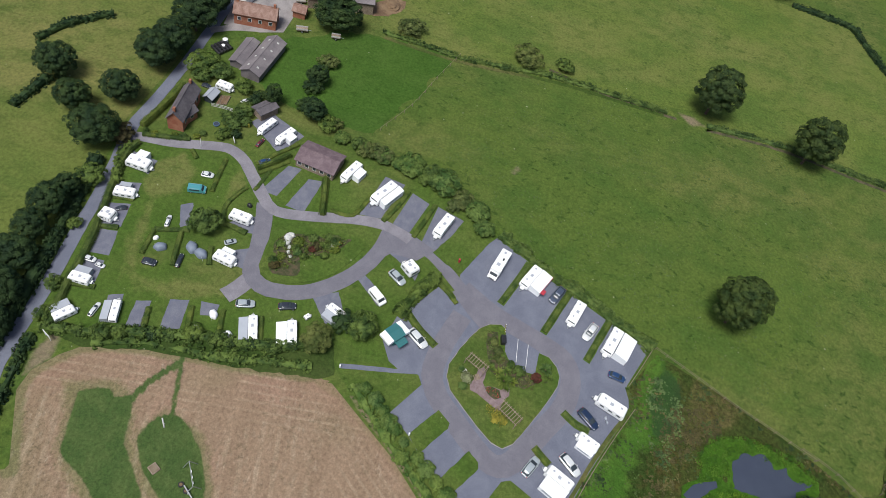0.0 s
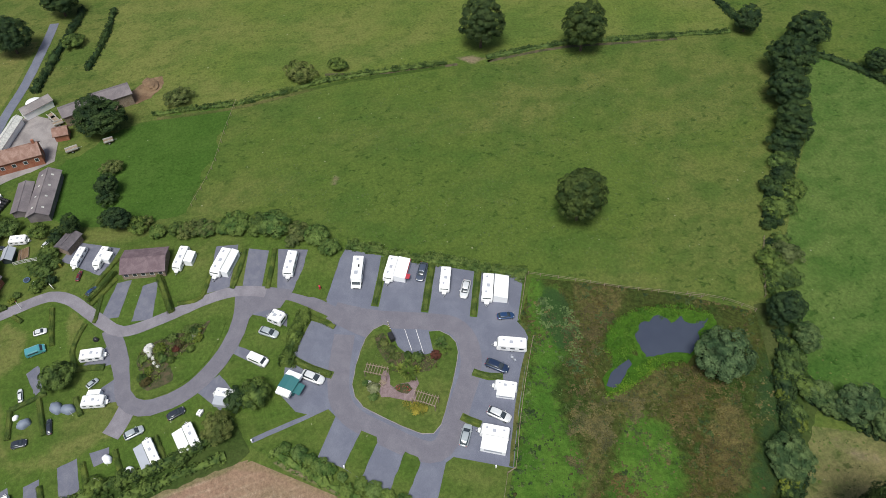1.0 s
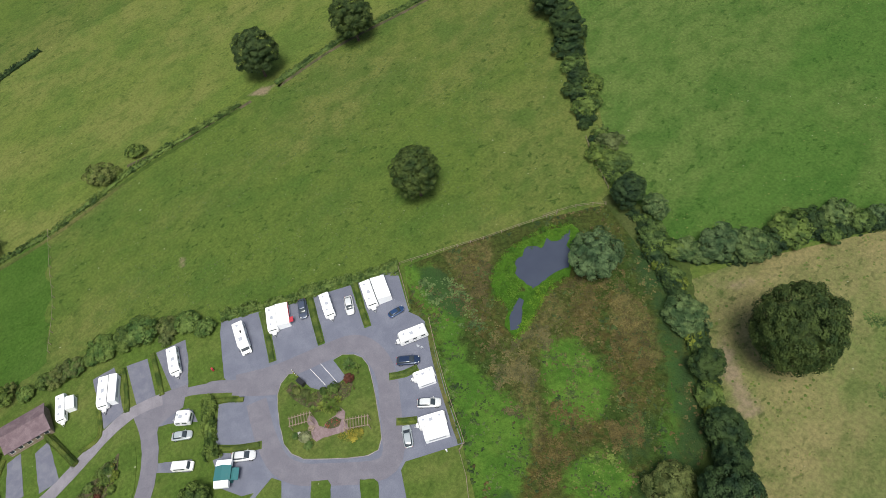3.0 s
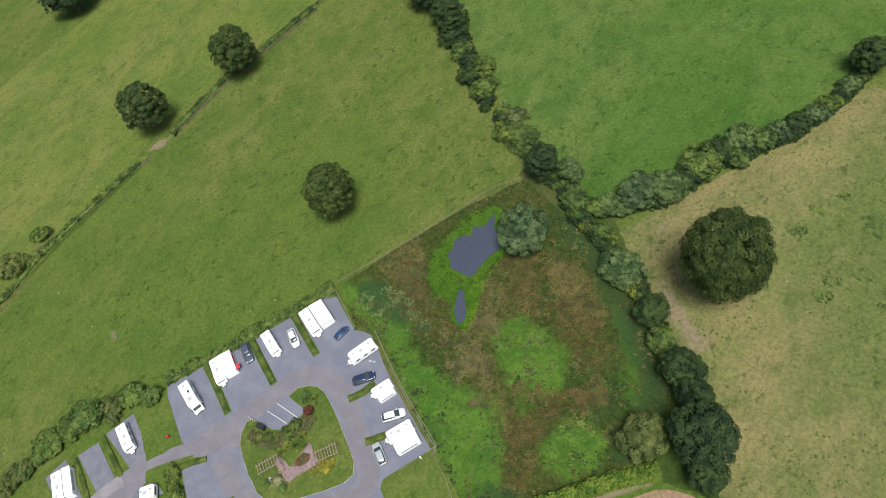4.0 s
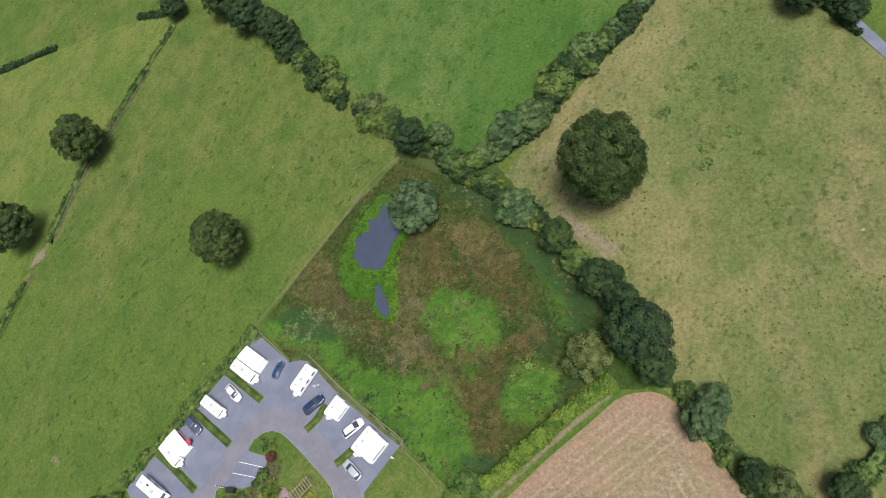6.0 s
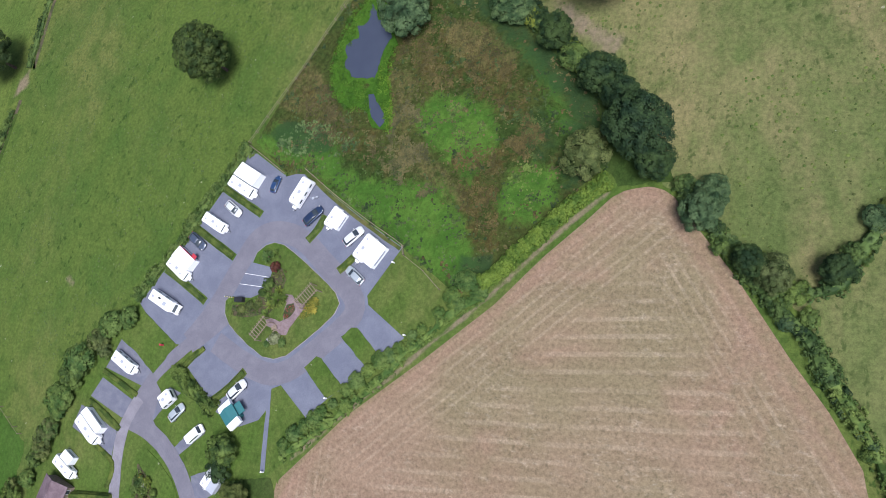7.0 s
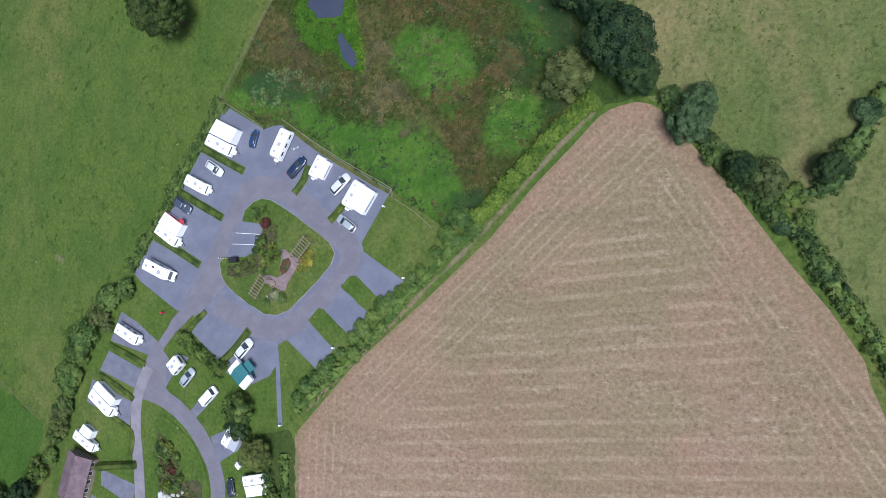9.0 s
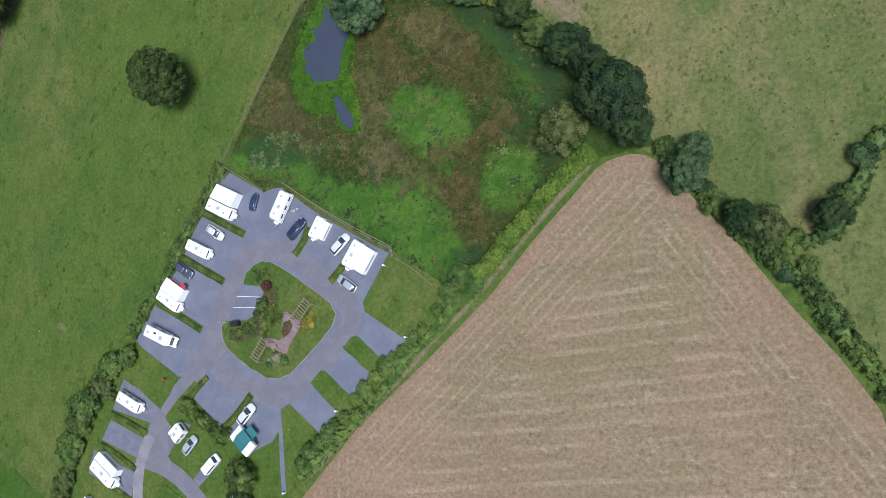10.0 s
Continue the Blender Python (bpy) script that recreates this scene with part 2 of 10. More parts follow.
def glass_mat(name, col=(0.04, 0.05, 0.06), rough=0.1):
    m, nd, lk, p = nodes_of(name)
    p.inputs["Base Color"].default_value = (*col, 1)
    p.inputs["Roughness"].default_value = rough
    return m


def water_mat(name):
    m, nd, lk, p = nodes_of(name)
    co = coords(nd, lk)
    n = noise_node(nd, lk, 0.25, 4, 0.6, co)
    lk.new(mix_node(nd, lk, n, (0.040, 0.048, 0.074), (0.058, 0.068, 0.096)), p.inputs["Base Color"])
    p.inputs["Roughness"].default_value = 0.15
    p.inputs["IOR"].default_value = 1.33
    bump_node(nd, lk, noise_node(nd, lk, 3.0, 3, 0.6, co), p, 0.1, 0.02)
    return m


PASTURE = grass_mat("pasture", (0.078, 0.114, 0.023), (0.116, 0.126, 0.038), (0.043, 0.090, 0.017), 0.78, 0.75)
LUSH = grass_mat("lush_pasture", (0.058, 0.112, 0.022), (0.096, 0.132, 0.037), (0.032, 0.086, 0.014), 0.7, 0.75)
DEEP = grass_mat("mown_paddock", (0.050, 0.100, 0.016), (0.07, 0.108, 0.026), (0.036, 0.082, 0.012), 0.4, 0.4)
REEDBED = grass_mat("reed_bank", (0.044, 0.106, 0.010), (0.06, 0.116, 0.014), (0.028, 0.078, 0.008), 0.6, 0.4)
LAWN = grass_mat("lawn", (0.070, 0.112, 0.021), (0.145, 0.138, 0.050), (0.042, 0.086, 0.014), 0.4, 0.6)
FAR_PASTURE = grass_mat("far_pasture", (0.098, 0.132, 0.028), (0.142, 0.148, 0.046), (0.058, 0.106, 0.021), 0.6, 0.75)
DRY = grass_mat("dry_pasture", (0.100, 0.126, 0.040), (0.178, 0.152, 0.072), (0.066, 0.100, 0.027), 0.75, 0.95, 70.0)
ROUGH = grass_mat("rough_verge", (0.048, 0.078, 0.016), (0.15, 0.125, 0.055), (0.030, 0.062, 0.011), 0.8, 0.7)
# rank verge grass; its dark tone also paints shade along the meadow hedge
SHADE_GRASS = grass_mat("rank_and_shaded_grass", (0.040, 0.066, 0.015), (0.085, 0.085, 0.035), (0.024, 0.050, 0.010), 0.6, 0.5)
STUBBLE = stubble_mat("hay_stubble")
MEADOW = meadow_mat("rank_meadow")
TARMAC = rough_mat("worn_tarmac", (0.122, 0.130, 0.172), (0.152, 0.161, 0.205), 0.22, 0.9)
LANE = rough_mat("lane_tarmac", (0.138, 0.132, 0.158), (0.164, 0.157, 0.184), 0.30, 0.9)
LANE_PALE = rough_mat("pale_lane", (0.174, 0.163, 0.187), (0.228, 0.214, 0.240), 0.30, 0.9)
BED = rough_mat("garden_soil", (0.040, 0.050, 0.018), (0.088, 0.068, 0.040), 0.9, 0.95)
WEST = grass_mat("west_pasture", (0.105, 0.130, 0.032), (0.165, 0.155, 0.055), (0.064, 0.105, 0.022), 0.5, 0.8)
GRAVEL = rough_mat("grey_gravel", (0.122, 0.126, 0.165), (0.158, 0.161, 0.196), 0.5, 0.95, 9.0)
CONCRETE = rough_mat("farmyard_concrete", (0.20, 0.18, 0.18), (0.29, 0.265, 0.26), 0.2, 0.9)
EARTH = rough_mat("bare_earth", (0.12, 0.075, 0.045), (0.22, 0.15, 0.09), 0.25, 0.95)
DITCH = rough_mat("ditch_earth", (0.040, 0.046, 0.018), (0.105, 0.082, 0.052), 0.35, 0.95)
BARE = rough_mat("worn_ground", (0.14, 0.105, 0.07), (0.21, 0.165, 0.12), 0.35, 0.95)
PAVING = rough_mat("pink_paving", (0.165, 0.118, 0.122), (0.240, 0.182, 0.186), 0.9, 0.9)
WATER = water_mat("pond_water")
WHITE_LINE = rough_mat("road_paint", (0.6, 0.6, 0.6), (0.75, 0.75, 0.74), 1.0)
BARK = rough_mat("bark", (0.07, 0.05, 0.035), (0.12, 0.09, 0.065), 1.5, 0.9)
TIMBER = rough_mat("weathered_timber", (0.20, 0.15, 0.11), (0.30, 0.24, 0.19), 2.0, 0.85)
OAK_LEAF = leaf_mat("oak_leaf", (0.017, 0.035, 0.009), (0.052, 0.077, 0.020))
DARK_LEAF = leaf_mat("dark_leaf", (0.009, 0.025, 0.009), (0.034, 0.060, 0.018))
BLUE_LEAF = leaf_mat("willow_leaf", (0.026, 0.055, 0.020), (0.092, 0.138, 0.054))
PALE_LEAF = leaf_mat("pale_leaf", (0.040, 0.060, 0.016), (0.104, 0.126, 0.042))
LIME_LEAF = leaf_mat("lime_leaf", (0.056, 0.090, 0.012), (0.130, 0.160, 0.028))
BUSH_LEAF = leaf_mat("bush_leaf", (0.026, 0.052, 0.012), (0.096, 0.142, 0.034))
TRIM_LEAF = leaf_mat("clipped_leaf", (0.038, 0.068, 0.014), (0.102, 0.134, 0.031))
HEDGE_LEAF = leaf_mat("hawthorn_leaf", (0.044, 0.088, 0.012), (0.120, 0.178, 0.028))
RUST_LEAF = leaf_mat("rust_leaf", (0.038, 0.037, 0.013), (0.078, 0.064, 0.025))
REED_LEAF = leaf_mat("reed_leaf", (0.034, 0.088, 0.008), (0.084, 0.158, 0.014))
TUFT_LEAF = leaf_mat("tuft_blade", (0.050, 0.082, 0.019), (0.086, 0.116, 0.030))
LOOSE_LEAF = leaf_mat("loose_hedge_leaf", (0.048, 0.086, 0.018), (0.122, 0.168, 0.040))
MEADOW_LEAF = leaf_mat("meadow_herb_leaf", (0.018, 0.038, 0.009), (0.062, 0.088, 0.022))
STRAW_LEAF = leaf_mat("straw_blade", (0.050, 0.052, 0.019), (0.106, 0.094, 0.038))
SAGE_LEAF = leaf_mat("sage_leaf", (0.085, 0.105, 0.060), (0.210, 0.235, 0.150))
WINE_LEAF = leaf_mat("wine_leaf", (0.045, 0.016, 0.012), (0.110, 0.040, 0.026))
SCRUB_LEAF = leaf_mat("scrub_leaf", (0.040, 0.082, 0.018), (0.112, 0.164, 0.041))
YELLOW_LEAF = leaf_mat("yellow_flower_leaf", (0.11, 0.12, 0.02), (0.27, 0.235, 0.04))
WHITE = paint_mat("white_shell", (0.85, 0.85, 0.85), 0.35, dirt=0.06)
CLOTH = paint_mat("white_canvas", (0.83, 0.84, 0.86), 0.8, dirt=0.05)
GREY_CLOTH = paint_mat("grey_canvas", (0.36, 0.38, 0.43), 0.8)
TENT_CLOTH = paint_mat("slate_tent_canvas", (0.17, 0.20, 0.26), 0.6)
TEAL = paint_mat("teal_canvas", (0.03, 0.14, 0.15), 0.75)
RED = paint_mat("red_canvas", (0.40, 0.03, 0.05), 0.7)
GLASS = glass_mat("tinted_glass")
TYRE = rough_mat("tyre_rubber", (0.02, 0.02, 0.02), (0.035, 0.035, 0.035), 3.0, 0.8)
STEEL = paint_mat("galvanised_steel", (0.45, 0.46, 0.47), 0.45, 0.7)
SLATE = rough_mat("brown_roof", (0.118, 0.082, 0.094), (0.170, 0.125, 0.138), 0.6, 0.8)
BLUE_SLATE = rough_mat("slate_roof", (0.085, 0.075, 0.085), (0.135, 0.12, 0.13), 0.5, 0.75)
GREY_ROOF = rough_mat("grey_sheet_roof", (0.14, 0.122, 0.132), (0.21, 0.185, 0.19), 0.25, 0.75)
BRICK = rough_mat("orange_brick", (0.28, 0.10, 0.06), (0.35, 0.16, 0.10), 0.8, 0.9)
TILE = rough_mat("clay_tile", (0.20, 0.115, 0.09), (0.30, 0.20, 0.165), 0.6, 0.85)
STONE = rough_mat("pale_stone", (0.40, 0.40, 0.38), (0.58, 0.57, 0.54), 1.5, 0.9)
BLACK = paint_mat("black_plastic", (0.018, 0.018, 0.02), 0.4)

# ---- building helpers ----
rng = np.random.default_rng(7)


def link(name, verts, faces, mat, parent=None, smooth=False):
    me = bpy.data.meshes.new(name)
    me.from_pydata([tuple(v) for v in verts], [], [tuple(f) for f in faces])
    me.materials.append(mat)
    if smooth:
        me.polygons.foreach_set("use_smooth", [True] * len(me.polygons))
    me.update()
    ob = new(name, me)
    if parent:
        ob.parent = parent
    return ob


def part(name, bm, material, parent=None, label="", smooth=False):
    bmesh.ops.recalc_face_normals(bm, faces=bm.faces)
    me = bpy.data.meshes.new(name)
    bm.to_mesh(me)
    bm.free()
    me.materials.append(material)
    if smooth:
        me.polygons.foreach_set("use_smooth", [True] * len(me.polygons))
    ob = new(name, me)
    if parent:
        ob.parent = parent
    return tagged(ob, label=label)


def root(name, m=None):
    ob = new(name)
    ob.empty_display_size = 0.3
    if m is not None:
        ob.matrix_basis = m
    return ob


def box(sx, sy, sz, at=(0, 0, 0), bevel=0.0, turn=0.0, bm=None):
    """A bevelled block of that size standing on at."""
    own = bmesh.new()
    bmesh.ops.create_cube(own, size=1, matrix=Matrix.Diagonal((sx, sy, sz, 1)))
    if bevel:
        bmesh.ops.bevel(own, geom=own.edges[:], offset=bevel, segments=2, affect="EDGES")
    bmesh.ops.transform(own, matrix=Matrix.Translation((at[0], at[1], at[2] + sz / 2)) @ Matrix.Rotation(radians(turn), 4, "Z"), verts=own.verts)
    return join(bm, own)


def join(bm, own):
    if bm is None:
        return own
    me = bpy.data.meshes.new("tmp")
    own.to_mesh(me)
    own.free()
    bm.from_mesh(me)
    bpy.data.meshes.remove(me)
    return bm


def tube(r, a, b, n=10, r2=None, bm=None):
    """A rod from a to b, capped."""
    a, b = Vector(a), Vector(b)
    own = bmesh.new()
    bmesh.ops.create_cone(own, cap_ends=True, segments=n, radius1=r, radius2=r if r2 is None else r2, depth=(b - a).length)
    q = (b - a).to_track_quat("Z", "Y").to_matrix().to_4x4()
    bmesh.ops.transform(own, matrix=Matrix.Translation((a + b) / 2) @ q, verts=own.verts)
    return join(bm, own)


def side_profile(outline, half, taper=1.0, z_taper=(0, 1), bevel=0.05):
    """A side outline (x, z) drawn out to both sides; taper narrows it towards the top."""
    bm = bmesh.new()
    lo, hi = z_taper
    rows = []
    for s in (-1, 1):
        rows.append([bm.verts.new((x, s * half * (1 + (taper - 1) * min(1, max(0, (z - lo) / (hi - lo)))), z)) for x, z in outline])
    n = len(outline)
    bm.faces.new(rows[0])
    bm.faces.new(rows[1][::-1])
    for i in range(n):
        bm.faces.new((rows[0][i], rows[1][i], rows[1][(i + 1) % n], rows[0][(i + 1) % n]))
    if bevel:
        bmesh.ops.bevel(bm, geom=bm.edges[:], offset=bevel, segments=2, affect="EDGES", clamp_overlap=True)
    return bm


def glide(pts, step=2.0, closed=False):
    """A smooth line through the given points."""
    pts = [Vector((p[0], p[1])) for p in pts]
    n = len(pts)
    out = []
    for i in range(n if closed else n - 1):
        if closed:
            p0, p1, p2, p3 = (pts[(i + k) % n] for k in (-1, 0, 1, 2))
        else:
            p0, p1, p2, p3 = pts[max(i - 1, 0)], pts[i], pts[i + 1], pts[min(i + 2, n - 1)]
        m = max(1, int((p2 - p1).length / step))
        for k in range(m):
            t = k / m
            out.append(0.5 * ((2 * p1) + (p2 - p0) * t + (2 * p0 - 5 * p1 + 4 * p2 - p3) * t * t + (3 * p1 - p0 - 3 * p2 + p3) * t ** 3))
    if not closed:
        out.append(pts[-1])
    return out


def wander(p, f):
    return Vector((noise.noise((p.x * f, p.y * f, 1.0)), noise.noise((p.x * f, p.y * f, 7.0))))


def sheet(name, pts, z, mat, smooth=False, ragged=0.0, depth=0.3, step=2.5):
    """A slab of ground with its top at z. ragged: how far its edge wanders."""
    line = glide(pts, step, True) if smooth else [Vector(p) for p in pts]
    if ragged:
        fine = []
        for a, b in zip(line, line[1:] + line[:1]):
            m = max(1, int((b - a).length / 0.8))
            fine += [a.lerp(b, k / m) for k in range(m)]
        line = [p + ragged * (wander(p, 0.6) + (wander(p, 0.17) * 2.2 if ragged > 0.9 else Vector((0, 0)))) for p in fine]
    bm = bmesh.new()
    top = [bm.verts.new((p.x, p.y, z)) for p in line]
    low = [bm.verts.new((p.x, p.y, z - depth)) for p in line]
    f = bm.faces.new(top)
    n = len(top)
    for i in range(n):
        bm.faces.new((top[i], low[i], low[(i + 1) % n], top[(i + 1) % n]))
    bmesh.ops.triangulate(bm, faces=[f])
    return part(name, bm, mat)


def zone_sheet(name, pts, z, mat, zones, step=0.8, relief=0.0):
    """Ground with a cover map: each zone is (channel, soft edge in m, strength, line, half width or 0 for an area)."""
    P = np.array(pts, float)

    def reach(q, line, closed):
        a = np.array(line, float)
        b = np.roll(a, -1, 0) if closed else a[1:]
        a = a if closed else a[:-1]
        best, foot = np.full(len(q), 1e9), np.zeros((len(q), 2))
        for u, v in zip(a, b):
            t = np.clip(((q - u) @ (v - u)) / ((v - u) @ (v - u) + 1e-9), 0, 1)[:, None]
            f = u + t * (v - u)
            d = np.hypot(*(q - f).T)
            foot[d < best] = f[d < best]
            best = np.minimum(best, d)
        return best, foot

    def holds(q, line):
        line = np.array(line, float)
        ok = np.zeros(len(q), bool)
        for u, v in zip(line, np.roll(line, 1, 0)):
            ok ^= ((u[1] > q[:, 1]) != (v[1] > q[:, 1])) & (q[:, 0] < (v[0] - u[0]) * (q[:, 1] - u[1]) / (v[1] - u[1] + 1e-12) + u[0])
        return ok
    lo, hi = P.min(0) - step, P.max(0) + step
    nx, ny = int((hi[0] - lo[0]) / step) + 1, int((hi[1] - lo[1]) / step) + 1
    gx, gy = np.meshgrid(lo[0] + np.arange(nx) * step, lo[1] + np.arange(ny) * step, indexing="ij")
    q = np.stack([gx.ravel(), gy.ravel()], 1)
    inside = holds(q, P)
    grid = inside.reshape(nx, ny)
    use = grid[:-1, :-1] | grid[1:, :-1] | grid[1:, 1:] | grid[:-1, 1:]
    i, j = np.nonzero(use)
    quads = np.stack([i * ny + j, (i + 1) * ny + j, (i + 1) * ny + j + 1, i * ny + j + 1], 1)
    keep, quads = np.unique(quads, return_inverse=True)
    quads = quads.reshape(-1, 4)
    q, inside = q[keep], inside[keep]
    edge, foot = reach(q, P, True)
    q[~inside] = foot[~inside]
    edge[~inside] = 0
    rise = [relief * min(1.0, e / 3) * (0.6 + noise.noise((x * 0.3, y * 0.3, 2.0)) + 0.6 * noise.noise((x * 0.9, y * 0.9, 5.0))) if relief else 0.0 for (x, y), e in zip(q, edge)]
    ob = link(name, [(x, y, z + max(0.0, r)) for (x, y), r in zip(q, rise)], quads.tolist(), mat, None, True)
    cover = np.zeros((len(q), 4))
    for ch, soft, strength, line, half in zones:
        d, _ = reach(q, line, not half)
        d = half - d if half else np.where(holds(q, line), d, -d)
        t = np.clip((d + soft) / (2 * soft), 0, 1)
        cover[:, ch] = np.maximum(cover[:, ch], strength * t * t * (3 - 2 * t))
    col = ob.data.attributes.new("zone", "FLOAT_COLOR", "POINT")
    col.data.foreach_set("color", cover.ravel())
    return ob


def ribbon(name, pts, width, z, mat, depth=0.3, ragged=0.15):
    """A road or path of that width along a smooth line."""
    line = glide(pts, 1.5)
    vs, fs = [], []
    for i, p in enumerate(line):
        d = (line[min(i + 1, len(line) - 1)] - line[max(i - 1, 0)]).normalized()
        nrm = Vector((-d.y, d.x))
        w = width / 2
        a = p + nrm * (w + ragged * noise.noise((p.x, p.y, 3.0)))
        b = p - nrm * (w + ragged * noise.noise((p.x, p.y, 9.0)))
        vs += [(a.x, a.y, z), (b.x, b.y, z), (a.x, a.y, z - depth), (b.x, b.y, z - depth)]
        if i:
            o, q = 4 * i, 4 * i - 4
            fs += [(q, q + 1, o + 1, o), (q + 2, q, o, o + 2), (q + 1, q + 3, o + 3, o + 1)]
    return link(name, vs, fs, mat)


# ---- plants ----
def leaf_cards(centers, normals, size, spread=0.55):
    """Small leaf clusters: folded four-cornered leaves lying along given normals."""
    n = len(centers)
    nr = normals + rng.normal(0, spread * 0.5, (n, 3))
    nr /= np.linalg.norm(nr, axis=1)[:, None] + 1e-9
    ref = rng.normal(0, 1, (n, 3))
    u = np.cross(nr, ref)
    u /= np.linalg.norm(u, axis=1)[:, None] + 1e-9
    v = np.cross(nr, u)
    s = size * rng.uniform(0.6, 1.35, (n, 1))
    q = np.stack([centers + u * s, centers + v * s * 0.62 + nr * s * 0.2, centers - u * s, centers - v * s * 0.62 + nr * s * 0.2], 1)
    return q.reshape(-1, 3), np.arange(4 * n).reshape(n, 4)


def dome_points(n):
    k = np.arange(n) + 0.5
    z = 1 - 1.55 * k / n
    a = math.pi * (1 + 5 ** 0.5) * k
    r = np.sqrt(1 - z * z)
    return np.stack([r * np.cos(a), r * np.sin(a), z], 1)


def lump(n_clump, per, radius, height, base, leaf, seed, squash=1.0, uneven=1.0):
    """The leaf clusters of one crown: billows over an uneven dome, with gaps between."""
    g = np.random.default_rng(seed)
    d = dome_points(n_clump) + g.normal(0, 0.13, (n_clump, 3))
    d /= np.linalg.norm(d, axis=1)[:, None]
    d[0] = (0, 0, 1)
    az = np.arctan2(d[:, 1], d[:, 0])
    out = 1 + uneven * (0.08 * np.sin(az * 2 + g.uniform(0, 6)) + 0.06 * np.sin(az * 5 + g.uniform(0, 6)) + np.clip(g.normal(0, 0.09, n_clump), -0.2, 0.14))
    half = (height - base) / 2
    cen = d * out[:, None] * np.array([radius * 0.80, radius * 0.80 * squash, half * 0.80])
    cr = radius * g.uniform(0.16, 0.30, n_clump) * (60 / max(n_clump, 24)) ** 0.22
    pts, nrm = [], []
    for c, r, dd in zip(cen, cr, d):
        s = g.normal(0, 1, (per, 3)) + dd * 1.1 + np.array([0, 0, 0.5])
        s /= np.linalg.norm(s, axis=1)[:, None]
        s[:, 2] = np.where(s[:, 2] < -0.35, -s[:, 2], s[:, 2])
        pts.append(c + s * r * g.uniform(0.75, 1.08, (per, 1)) * np.array([1, 1, 0.8]))
        nrm.append(s * 1.1 + dd * 0.25 + np.array([0, 0, 0.1]))
    pts, nrm = np.concatenate(pts), np.concatenate(nrm)
    pts[:, 2] += base + half
    pts[:, 2] = np.maximum(pts[:, 2], 0.15)
    return leaf_cards(pts, nrm, leaf)


def core(radius, height, base, seed, squash=1.0):
    """The dense dark inside of a crown."""
    own = bmesh.new()
    bmesh.ops.create_icosphere(own, subdivisions=3, radius=1)
    half = (height - base) / 2
    for v in own.verts:
        k = 0.72 + 0.22 * noise.noise(v.co * 2.2 + Vector((seed, 0, 0)))
        v.co = Vector((v.co.x * radius * k, v.co.y * radius * squash * k, v.co.z * half * k + base + half))
    return own


def tree(name, mat, radius, height, seed, clumps=60, per=55, leaf=0.36, base=None, squash=1.0, uneven=1.0):
    """A broadleaf tree or bush at the origin: tapered trunk, limbs and a crown of leaf clusters."""
    base = height * 0.16 if base is None else base
    top = root(name)
    r0 = max(0.08, radius * 0.065)
    part("trunk", tube(r0, (0, 0, -0.2), (0, 0, height * 0.55), 9, r0 * 0.45), BARK, top)
    g = random.Random(seed)
    for k in range(5):
        a = k * 1.257 + g.uniform(-0.3, 0.3)
        z0 = height * g.uniform(0.2, 0.4)
        part("limb", tube(r0 * 0.45, (0, 0, z0), (math.cos(a) * radius * 0.6, math.sin(a) * radius * 0.6, z0 + height * 0.3), 6, r0 * 0.12), BARK, top)
    v, f = lump(clumps, per, radius, height, base, leaf, seed, squash, uneven)
    bm = core(radius * 0.86, height * 0.90, base + 0.1, seed, squash)
    bm.verts.ensure_lookup_table()
    cv = np.array([tuple(x.co) for x in bm.verts])
    cf = [[x.index + len(v) for x in fc.verts] for fc in bm.faces]
    bm.free()
    link("crown", np.concatenate([v, cv]), [*f.tolist(), *cf], mat, top)
    return top


